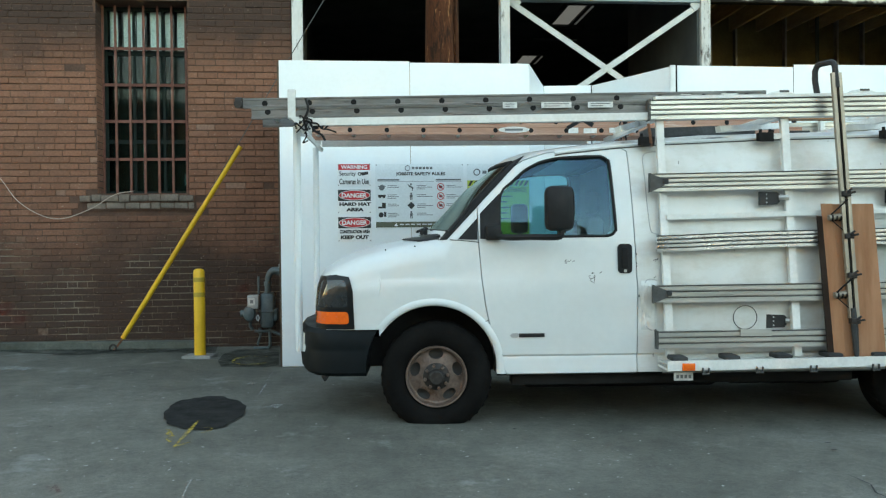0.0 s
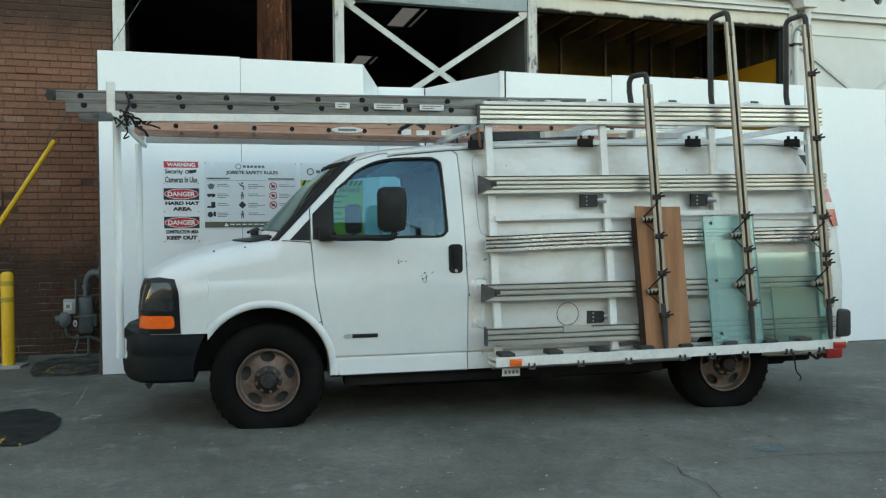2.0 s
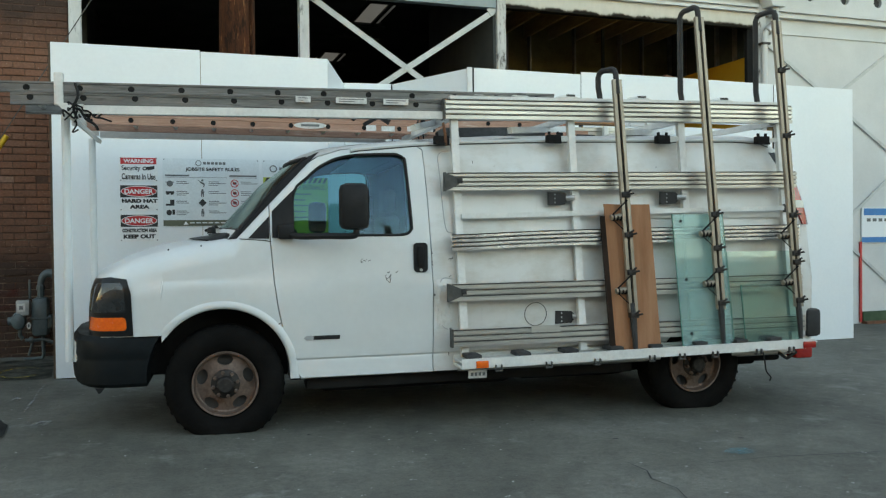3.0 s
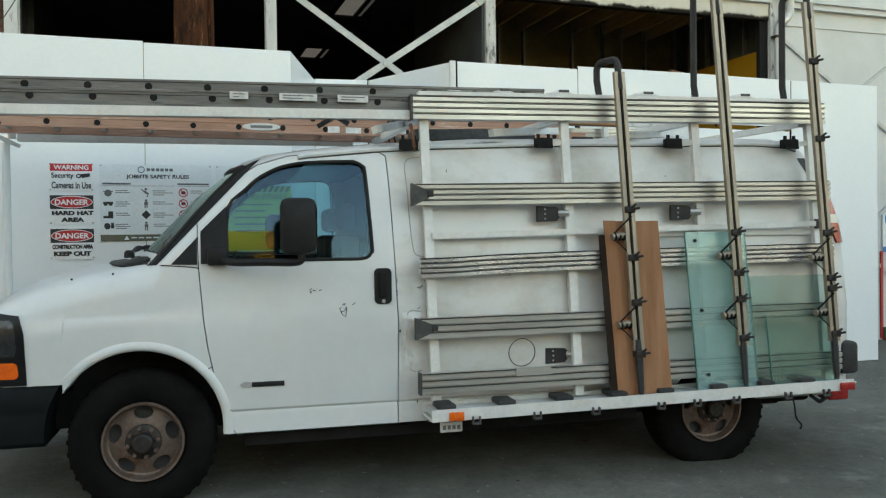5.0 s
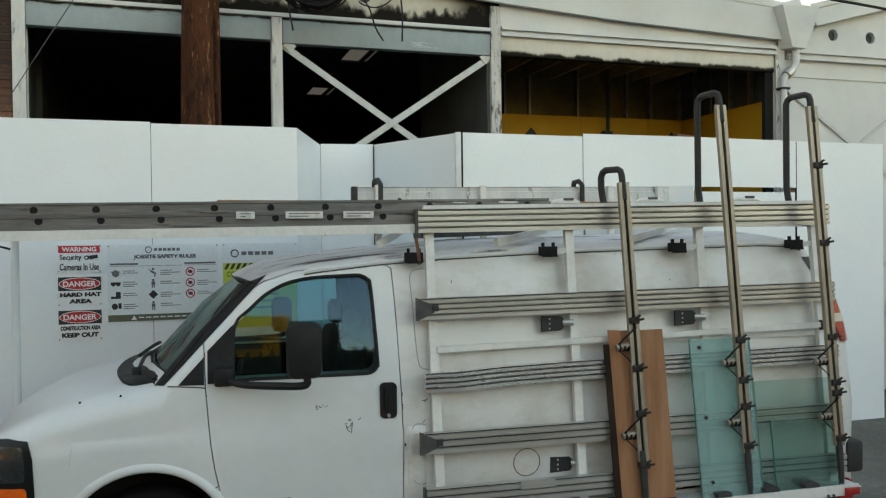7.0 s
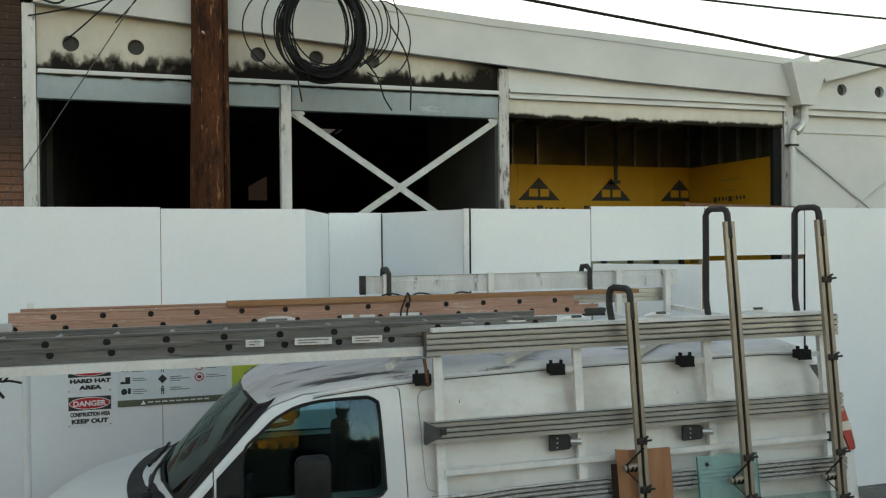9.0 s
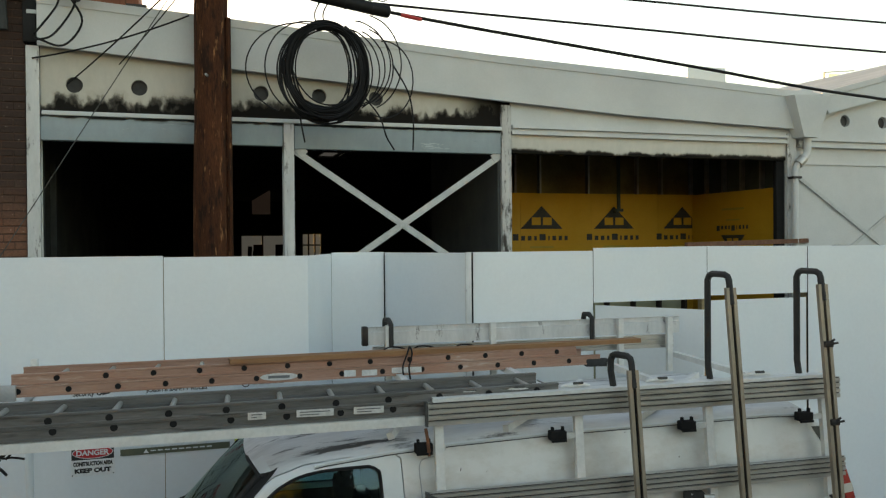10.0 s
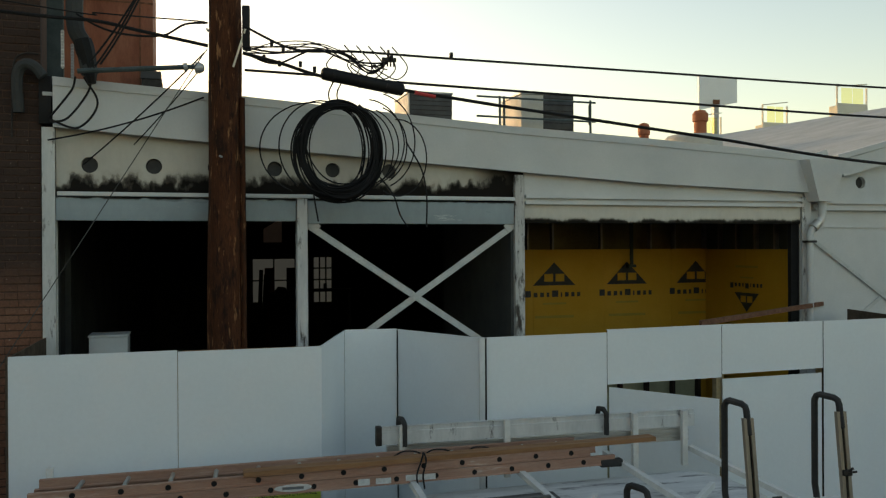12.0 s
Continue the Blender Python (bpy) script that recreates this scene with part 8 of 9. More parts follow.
# ---- utility pole, wires, coil ----
def utility_pole():
    e = thing("utility_pole", "rough dark brown wooden utility pole with fittings", "utility pole", base=(-0.02, 10.36, 0.0))
    bm = B()
    rings = []
    seg = 28
    for j in range(90):
        z = -0.2 + j * 0.115
        r0 = 0.205 - 0.0055 * max(z, 0)
        ring = []
        for i in range(seg):
            a = i * math.tau / seg
            r = r0 * (1 + 0.11 * noise.noise(Vector((math.cos(a) * 5, math.sin(a) * 5, z * 0.7))) + 0.03 * noise.noise(Vector((math.cos(a) * 14, math.sin(a) * 14, z * 0.5))))
            ring.append(bm.verts.new((-0.02 + r * math.cos(a) + 0.004 * z, 10.36 + r * math.sin(a), z)))
        rings.append(ring)
    for a, b in zip(rings, rings[1:]):
        for i in range(seg):
            bm.faces.new((a[i], a[(i + 1) % seg], b[(i + 1) % seg], b[i]))
    bm.faces.new(rings[-1])
    part("shaft", bm, POLE_WOOD, e)
    part("box_fitting", box(B(), 0.195, 0.275, 10.12, 10.22, 6.24, 6.70, 0.012, pose(0, 0, 0)), CABLE, e, "black upright fitting")
    part("strap", bar(B(), (0.10, 10.16, 6.05), (0.23, 10.12, 6.45), 0.02, 0.01), ALU, e)
    part("insulator", lathe(B(), [(0.02, -0.05), (0.055, -0.04), (0.06, 0.0), (0.04, 0.04), (0.02, 0.05)], (-0.24, 10.12, 6.02), "x", 16), PIPE_GREY, e, "pale round insulator")
    part("brace_arm", tube(B(), [(-1.42, 10.05, 5.93), (-0.28, 10.12, 6.03)], 0.026, 8), METER_GREY, e, "grey steel arm to the wall")
    part("collar", tube(B(), [(-0.40, 10.11, 6.02), (-0.36, 10.115, 6.03)], 0.04, 10), PIPE_GREY, e)
    part("conduit", tube(B(), [(0.20, 10.3, -0.1), (0.185, 10.3, 5.75)], 0.03, 8), POLE_WOOD, e)
    for a, z in ((0.0, 6.42), (2.1, 5.1)):
        part("step_bolt", tube(B(), [(-0.15 + 0.06 * a, 10.17, z), (-0.16 + 0.06 * a, 10.08, z)], 0.012, 8), PIPE_GREY, e)


utility_pole()


def wires():
    def wire(name, label, pts, r, group="overhead wires"):
        bm = tube(B(), pts, r, 6)
        return solo(name, bm, CABLE, label, "wire", group=group)
    # three long runs from the pole to the east
    wire("overhead_cable", "thin black overhead cable from the pole", curl([(0.20, 10.12, 6.48), (0.75, 10.15, 6.26), (1.4, 10.18, 6.27), (2.5, 10.25, 6.25), (5.0, 10.40, 6.22), (8.3, 10.6, 6.18), (14, 10.95, 6.2), (30, 11.9, 6.6)], 10), 0.013)
    wire("overhead_cable", "black overhead messenger cable", curl([(0.22, 10.10, 6.01), (1.0, 10.12, 5.985), (2.0, 10.2, 5.95), (5.0, 10.38, 5.87), (8.3, 10.58, 5.79), (14, 10.9, 5.75), (30, 11.9, 6.1)], 10), 0.014)
    wire("overhead_cable", "heavy black overhead trunk cable", curl([(0.20, 10.10, 6.19), (0.6, 10.13, 6.10), (1.06, 10.164, 5.98), (1.9, 10.2, 5.875), (3.0, 10.28, 5.75), (3.85, 10.33, 5.66), (5.8, 10.44, 5.45), (8.3, 10.6, 5.19), (13, 10.9, 4.95), (30, 12, 5.1)], 10), 0.019)
    # to the west
    wire("overhead_cable", "heavy black cable running west from the pole", curl([(-0.15, 10.10, 6.25), (-0.8, 10.05, 6.36), (-1.25, 10.03, 6.44), (-1.9, 10.0, 6.47), (-3.5, 9.9, 6.6), (-9, 9.6, 7.2)], 8), 0.018)
    wire("overhead_cable", "thin black cable running west from the pole", curl([(-0.18, 10.1, 6.50), (-1.2, 10.03, 6.52), (-2.0, 10.0, 6.58), (-9, 9.6, 7.4)], 8), 0.007)
    wire("service_wire", "black drooping wire between pole and wall", curl([(-0.15, 10.10, 6.49), (-0.38, 10.09, 6.46), (-0.60, 10.07, 6.33), (-0.95, 10.05, 6.32), (-1.2, 10.04, 6.38), (-1.42, 10.02, 6.50)], 8), 0.011)
    for k, (x0, z0, x1, z1) in enumerate(((-0.82, 6.72, -1.25, 5.98), (-0.78, 6.75, -1.20, 6.0), (-0.8, 6.78, -1.3, 6.02))):
        wire("service_wire", "black service wire from above to the wall", sag((x0, 10.0, z0), (x1, 10.03, z1), 0.04, 12), 0.011)
    # drops across the facade
    wire("drop_wire", "thin wire slanting down across the panel", sag((-0.19, 10.12, 6.18), (-1.46, 10.48, 5.03), 0.03), 0.008)
    wire("drop_wire", "thin wire slanting down across the panel", sag((-0.20, 10.12, 6.05), (-0.95, 10.48, 5.25), 0.02), 0.007)
    wire("drop_wire", "black wire from the pole to the wall corner", sag((-0.20, 10.15, 5.72), (-1.80, 10.45, 5.28), 0.05), 0.009)
    wire("drop_wire", "black wire tail hanging by the coil", curl([(1.62, 10.2, 4.95), (1.80, 10.2, 4.72), (1.88, 10.22, 4.50), (1.97, 10.25, 4.36)], 8), 0.009)
    wire("drop_wire", "black wire tail hanging by the coil", curl([(1.95, 10.2, 5.3), (2.12, 10.2, 5.0), (2.18, 10.22, 4.7), (2.18, 10.24, 4.36)], 8), 0.009)
    wire("drop_wire", "black wire tail hanging below the coil", curl([(0.92, 10.2, 4.85), (0.95, 10.2, 4.62), (0.985, 10.2, 4.42)], 8), 0.009)
    # slack and joints near the pole
    rng = random.Random(8)
    e = thing("cable_slack", "loose loops of black cable beside the pole", "cable", base=(0.2, 10.1, 6.2), group="overhead wires")
    for k in range(7):
        z = 6.33 - 0.035 * k
        pts = [(0.22, 10.1 + 0.012 * k, 6.20 + 0.03 * (k % 3)), (0.55, 10.12, z + rng.uniform(-0.03, 0.06)), (0.95, 10.14, 6.29 + rng.uniform(-0.05, 0.05)), (1.28, 10.15, 6.22 + rng.uniform(-0.06, 0.05)), (1.55, 10.16, 6.08 + rng.uniform(-0.08, 0.08)), (1.74, 10.18, 6.16)]
        part("loop", tube(B(), curl(pts, 8), rng.choice((0.006, 0.008, 0.011)), 5), CABLE, e)
    for k in range(5):
        x = 1.22 + 0.13 * k
        pts = [(x, 10.15, 6.28 - 0.05 * k), (x - 0.14 + 0.1 * (k % 2), 10.16, 6.10), (x + 0.1, 10.17, 5.98), (x + 0.22, 10.16, 6.12), (x + 0.05, 10.15, 6.33)]
        part("loop", tube(B(), curl(pts, 8), 0.007, 5), CABLE, e)
    for n, (x, z) in enumerate(((0.50, 6.30), (0.62, 6.24), (0.95, 6.05), (0.80, 6.10), (1.06, 6.03), (1.78, 6.20), (2.45, 6.26), (0.42, 6.155), (0.58, 6.10))):
        bm = box(B(), x - 0.018, x + 0.018, 10.11, 10.16, z - 0.03, z + 0.03, 0.006)
        solo("cable_clamp", bm, CABLE, "small black clamp on an overhead cable", "clamp", group="cable clamps")
    e = thing("splice_case", "long black cable splice case slung under the wire", "splice case", base=(1.5, 10.17, 5.9))
    a, b = Vector((1.02, 10.16, 6.02)), Vector((1.93, 10.20, 5.87))
    d = (b - a).normalized()
    part("case", tube(B(), [a, a + d * 0.02, a + d * 0.06, b - d * 0.06, b - d * 0.02, b], [0.04, 0.065, 0.07, 0.07, 0.065, 0.04], 14), CABLE, e)
    for k in (0.14, 0.45, 0.78):
        part("band", tube(B(), [a.lerp(b, k), a.lerp(b, k + 0.03)], 0.076, 14), TRIM_BLACK, e)
    part("red_tag", tube(B(), [b + d * 0.12, b + d * 0.36], 0.022, 8), RED_POST, e, "red tag on the cable")
    e = thing("cable_bracket", "small dark cable bracket on the upper wire", "bracket", base=(1.76, 10.18, 6.2))
    bm = box(B(), 1.68, 1.84, 10.15, 10.20, 6.17, 6.215, 0.008)
    for k in range(4):
        box(bm, 1.70 + 0.035 * k, 1.715 + 0.035 * k, 10.16, 10.19, 6.12, 6.17)
    box(bm, 1.74, 1.765, 10.16, 10.19, 6.21, 6.30)
    part("body", bm, HUB, e)
    # the coil
    bm = B()
    for k in range(42):
        rx, rz = 0.405 + rng.gauss(0, 0.032), 0.492 + rng.gauss(0, 0.022)
        cx, cz = 1.205 + rng.gauss(0, 0.026), 5.69 - rz + rng.gauss(0, 0.012)
        ph, amp, y, thick = rng.uniform(0, 6.28), rng.uniform(0.0, 0.03), 10.17 + rng.uniform(-0.05, 0.05), rng.choice((0.006, 0.0085, 0.0095, 0.011))
        pts = []
        for i in range(44):
            t = i * math.tau / 44
            wob = 1 + amp * math.sin(3 * t + ph) + 0.5 * amp * math.sin(5 * t + 2 * ph)
            pts.append((cx + rx * wob * math.cos(t), y + 0.03 * math.sin(t + k), cz + rz * wob * math.sin(t)))
        tube(bm, pts, thick, 5, True)
    e = thing("cable_coil", "large hanging coil of black cable with loose loops", "cable coil", base=(1.205, 10.17, 4.6))
    part("coil_wrap", bm, CABLE, e)["kind"] = "stuff"
    for cx, cz, rx, rz, a0, a1 in ((0.95, 5.20, 0.58, 0.50, 60, 245), (1.02, 5.22, 0.45, 0.50, 70, 235), (1.50, 5.28, 0.42, 0.47, -85, 85), (1.62, 5.30, 0.42, 0.52, -70, 80), (1.48, 5.24, 0.38, 0.42, -80, 70), (1.85, 5.12, 0.32, 0.42, -120, 95), (1.30, 5.2, 0.42, 0.5, -60, 60), (1.40, 5.2, 0.40, 0.46, -60, 80), (1.55, 5.25, 0.40, 0.44, -60, 70)):
        pts = [(cx + rx * math.cos(radians(a0 + (a1 - a0) * i / 24)), 10.15 + 0.02 * rng.random(), cz + rz * math.sin(radians(a0 + (a1 - a0) * i / 24))) for i in range(25)]
        part("loose_loop", tube(B(), pts, 0.008, 5), CABLE, e)
    for x in (1.13, 1.22):
        part("hanger", tube(B(), curl([(x, 10.17, 5.66), (x - 0.03, 10.17, 5.8), (x + 0.02, 10.17, 5.93)], 5), 0.008, 5), CABLE, e)
    part("tie", tube(B(), [(1.12, 10.17, 5.68), (1.30, 10.17, 5.68)], 0.05, 8), CABLE, e)
    part("tie", tube(B(), [(1.40, 10.17, 5.66), (1.50, 10.17, 5.58)], 0.05, 8), CABLE, e)
    part("tail", tube(B(), curl([(0.98, 10.1, 4.86), (1.04, 10.1, 4.83), (1.08, 10.1, 4.80)], 4), 0.012, 5), CABLE, e)


wires()


def service_entry():
    e = thing("service_entrance", "grey conduit elbows and taped wires on the brick wall", "electrical service", FACADE, (-2.0, -0.1, 5.3))
    part("weatherhead", tube(B(), curl([(-2.08, -0.10, 5.55), (-2.09, -0.12, 5.92), (-2.02, -0.15, 6.04), (-1.92, -0.16, 6.02), (-1.84, -0.16, 5.92)], 6), 0.055, 10), DARK_PANEL, e, "dark weatherhead elbow")
    part("riser", tube(B(), curl([(-1.52, -0.25, 6.95), (-1.52, -0.25, 6.45), (-1.44, -0.25, 6.25), (-1.38, -0.26, 5.95)], 6), 0.085, 10), DARK_PANEL, e, "dark bent riser wrapped in tape")
    part("tape_wrap", tube(B(), curl([(-1.45, -0.27, 6.30), (-1.39, -0.27, 6.05), (-1.36, -0.27, 5.85)], 5), [0.09, 0.095, 0.095, 0.09, 0.085, 0.08, 0.075, 0.07, 0.06, 0.05, 0.04], 8), CABLE, e)
    bm = B()
    tube(bm, [(-1.645, -0.22, 6.40), (-1.645, -0.22, 6.0)], 0.009, 6)
    for k in range(12):
        tube(bm, [(-1.66, -0.22, 6.38 - k * 0.032), (-1.63, -0.22, 6.38 - k * 0.032)], 0.018, 8)
    part("insulator_string", bm, STICKER, e, "pale ribbed insulator string")
    bm = B()
    tube(bm, [(-1.555, -0.2, 6.27), (-1.555, -0.2, 5.9)], 0.008, 6)
    for k in range(12):
        tube(bm, [(-1.57, -0.2, 6.25 - k * 0.03), (-1.54, -0.2, 6.25 - k * 0.03)], 0.014, 8)
    part("insulator_string", bm, PIPE_GREY, e)
    for k, (x, z) in enumerate(((-1.45, 5.72), (-1.35, 5.62), (-1.6, 5.75))):
        part("service_loop", tube(B(), curl([(-1.36 - 0.08 * k, -0.26, 5.92), (x + 0.04, -0.24, z + 0.03), (x - 0.15, -0.2, z - 0.22), (-1.78, -0.15, 5.45 + 0.03 * k)], 6), 0.012, 6), CABLE, e, "black wire loop")
    part("wall_bracket", box(B(), -1.90, -1.78, -0.06, 0.0, 5.45, 5.95, 0.005), CABLE, e, "dark bracket box")
    part("clevis", box(B(), -1.86, -1.74, -0.08, -0.06, 5.74, 5.78), PIPE_GREY, e)
    part("thin_conduit", tube(B(), curl([(-2.16, -0.03, 5.3), (-2.15, -0.03, 5.9), (-2.12, -0.03, 6.12), (-2.02, -0.03, 6.18), (-1.9, -0.03, 6.18)], 6), 0.010, 6), HUB, e)


service_entry()


# ---- roof things ----
def roof_things():
    FAR, FARTHER, HORIZON = far_off(2.3) @ FACADE, far_off(3.2) @ FACADE, far_off(2.6)
    e = thing("far_building", "low grey building behind the white one", "building", FACADE, (15, 16, -0.3))
    part("wall", box(B(), 9.2, 23.5, 18.5, 30.0, -0.3, 7.05), PALE_WALL, e)
    part("roof", box(B(), 9.1, 23.6, 18.4, 30.1, 7.052, 7.2), ROOF_GREY, e)
    # plain unseen walls that close street and yard, added to block low light
    solo("wall_south", box(B(), -48, -4.8, -17.4, -17.0, -0.5, 6.5), OCHRE, "unseen ochre wall added across the street to block low sky", "wall", kind="structure")
    solo("wall_east", box(B(), 30.0, 30.4, -17.0, 19.5, -0.5, 6.8), PALE_WALL, "unseen cream wall added east of the yard to block low sun", "wall", kind="structure")
    solo("wall_south_low", box(B(), 4.3, 48, -26.6, -26.2, -0.5, 4.4), PALE_WALL, "unseen low wall added across the street to block low sky", "wall", kind="structure")
    e = thing("far_building", "cream building far behind the roofs", "building", FACADE, (45, 45, -0.3))
    part("wall", box(B(), 26, 60, 37.0, 48.0, -0.3, 10.2), PALE_WALL, e)
    part("roof", box(B(), 25.8, 60.2, 36.8, 48.2, 10.202, 10.4), ROOF_GREY, e)
    bm = B()
    box(bm, -2.02, -0.86, 2.2, 3.3, 5.5, 9.8)
    e = thing("metal_stack", "tall rust-red sheet metal stack behind the parapet", "stack", FACADE, (-1.44, 2.7, 5.5))
    part("casing", bm, STACK_RUST, e)
    for z in (6.2, 7.4, 8.6):
        part("seam_band", box(B(), -2.025, -0.855, 2.19, 2.20, z, z + 0.02), RUST, e)
    part("corner_seam", box(B(), -1.03, -1.015, 2.185, 2.2, 5.5, 9.8), RUST, e)
    e = thing("roof_box", "dark low roof hood beside the stack", "roof vent", FACADE, (-0.7, 2.0, 5.7))
    part("hood", prism(B(), [(-1.03, 5.75), (-0.68, 5.75), (-0.74, 6.35), (-0.99, 6.35)], "y", 1.9, 2.15), HUB, e)
    part("cap", box(B(), -1.0, -0.75, 1.88, 2.15, 6.352, 6.45), AC_DARK, e)

    def unit(s0, s1, z0, z1, d0, split, label, foot=5.45):
        e = thing("rooftop_unit", label, "air conditioner", FAR, ((s0 + s1) / 2, d0, 5.5), "rooftop units")
        part("casing", box(B(), s0, s0 + (s1 - s0) * split, d0, d0 + 1.0, foot, z1, 0.01), AC_BEIGE, e)
        g = part("grille_body", box(B(), s0 + (s1 - s0) * split + 0.002, s1, d0, d0 + 1.0, foot, z1 + 0.01, 0.01), AC_DARK, e, "dark coil grille")
        for k in range(6):
            z = z0 + (z1 - z0) * (k + 0.5) / 6
            part("fin", box(B(), s0 + (s1 - s0) * split + 0.02, s1 - 0.02, d0 - 0.006, d0 - 0.001, z - 0.006, z + 0.006), HUB, g)
        part("cap", box(B(), s0 - 0.01, s1 + 0.01, d0 - 0.01, d0 + 1.01, z1 + 0.011, z1 + 0.04), PIPE_GREY, e)
    unit(3.14, 3.92, 6.3, 6.77, 4.1, 0.03, "dark rooftop air conditioning unit", 4.88)
    unit(5.20, 6.22, 6.2, 6.85, 4.1, 0.42, "beige and dark rooftop air conditioning unit")
    e = thing("roof_railing", "grey pipe guard rail on the roof", "railing", FAR, (5.6, 3.9, 5.5))
    for s in (4.72, 4.80, 6.45):
        part("post", tube(B(), [(s, 3.9, 5.5), (s, 3.9, 6.76)], 0.022, 8), METER_GREY, e)
    for z in (6.74, 6.40):
        part("rail", tube(B(), [(4.3, 3.9, z), (6.55, 3.9, z - 0.02)], 0.018, 8), METER_GREY, e)
    part("end_bend", tube(B(), [(6.45, 3.9, 6.72), (6.58, 4.2, 6.72), (6.58, 4.2, 6.38), (6.45, 3.9, 6.38)], 0.018, 8), METER_GREY, e)
    for s, z1, r in ((7.88, 6.48, 0.115), (9.12, 6.78, 0.15)):
        e = thing("roof_vent", "rust-red round roof vent with a cap", "roof vent", FAR, (s, 4.5, 5.4), "roof vents")
        part("pipe", lathe(B(), [(r * 0.8, 5.3), (r * 0.8, z1 - 0.2)], (s, 4.5, 0), "z", 20), VENT_RUST, e)
        part("cap", lathe(B(), [(r * 0.85, z1 - 0.22), (r, z1 - 0.2), (r, z1 - 0.06), (r * 0.7, z1), (0.02, z1 + 0.02)], (s, 4.5, 0), "z", 20), VENT_RUST, e, "dark-topped cap")
    e = thing("roof_curb", "pale low roof curb under the vents", "roof curb", FACADE, (9.1, 4.6, 5.4))
    part("curb", lathe(B(), [(0.56, 5.2), (0.56, 6.24), (0.5, 6.30)], (9.12, 4.75, 0), "z", 24), AC_BEIGE, e)
    # white board on a post, far off
    e = thing("backboard", "white board on a post far behind the roofs", "board", HORIZON, (25.5, 45, 2.56))
    bm = B()
    prism(bm, [(24.35, 13.95), (26.75, 13.85), (26.75, 12.45), (24.35, 11.95)], "y", 45, 45.15)
    part("board", bm, SIGN_WHITE, e)
    part("post", box(B(), 25.4, 25.7, 45.2, 45.5, 2.56, 13), PIPE_GREY, e)
    part("rusty_mount", box(B(), 25.2, 25.6, 44.9, 44.98, 12.3, 12.55), RUST, e)
    # pale sunlit dormers on the next roof
    for s, d, w, z0, z1 in ((11.9, 8.6, 0.62, 6.5, 7.42), (13.75, 8.6, 0.78, 7.0, 7.78), (16.1, 8.6, 1.0, 7.3, 8.38)):
        e = thing("roof_monitor", "pale cream roof monitor with a window", "roof monitor", FARTHER, (s, d, 6.2), "roof monitors")
        part("wall", box(B(), s, s + w, d, d + 0.3, 6.0, z1 - 0.5), PALE_WALL, e)
        for p in (s, s + w - 0.03):
            part("post", box(B(), p, p + 0.02, d, d + 0.05, z1 - 0.5, z1), PALE_WALL, e)
        part("cap", prism(B(), [(s, z1), (s + w, z1 + 0.10), (s + w, z1 + 0.12), (s, z1 + 0.02)], "y", d, d + 0.05), PALE_WALL, e)
        win = part("window_frame", box(B(), s + 0.03, s + w - 0.03, d, d + 0.03, z1 - 0.5, z1 - 0.44), PALE_WALL, e)
        for k in range(2):
            a = s + 0.14 + k * (w - 0.26) / 2
            part("pane", box(B(), a, a + (w - 0.30) / 2, d + 0.01, d + 0.015, z1 - 0.44, z1 - 0.02), YELLOW_PANE, win)


roof_things()


# ---- yard furniture by the brick wall ----
def bollard():
    x, y = -2.775, 9.46
    g = ground_z(x)
    e = thing("bollard", "yellow steel bollard on a concrete pad", "bollard", base=(x, y, g))
    part("post", lathe(B(), [(0.063, 0.0), (0.063, 0.935), (0.060, 0.955), (0.046, 0.972), (0.02, 0.98)], (x, y, g + 0.03), "z", 28), YELLOW_PAINT, e)
    part("band", lathe(B(), [(0.0645, 0.0), (0.0645, 0.05)], (x, y, g + 0.86), "z", 28), DULL_YELLOW, e, "dull reflective band")
    part("band", lathe(B(), [(0.0645, 0.0), (0.0645, 0.05)], (x, y, g + 0.69), "z", 28), DULL_YELLOW, e, "dull reflective band")
    bm = prism(B(), [(x - 0.17, y - 0.13), (x - 0.02, y - 0.15), (x + 0.15, y - 0.13), (x + 0.16, y + 0.14), (x - 0.15, y + 0.15)], "z", g - 0.05, g + 0.03)
    part("pad", bm, CONCRETE, e, "rough concrete pad")


bollard()


def guy_guard():
    e = thing("guy_guard", "slanting yellow guy wire guard over its anchor", "guy guard", base=(-3.98, 10.05, 0.05))
    a, b = Vector((-3.93, 10.02, 0.085)), Vector((-2.405, 9.95, 2.47))
    d = (b - a).normalized()
    part("sleeve", tube(B(), [a + d * 0.12, a + d * 0.14, b], 0.03, 12), YELLOW_PAINT, e)
    part("wire", tube(B(), [a - d * 0.05, Vector((-0.30, 9.80, 5.90)), Vector((-0.14, 9.86, 6.16))], 0.0055, 6), GREASY, e, "grey steel guy strand up to the pole")
    part("anchor", tube(B(), [Vector((-3.99, 10.02, 0.02)), a + d * 0.1], 0.014, 8), RUST, e)
    part("eye", tube(B(), [(-3.98 + 0.04 * math.cos(t), 10.0, 0.07 + 0.04 * math.sin(t)) for t in [i * math.tau / 12 for i in range(12)]], 0.012, 6, True), HUB, e)


guy_guard()


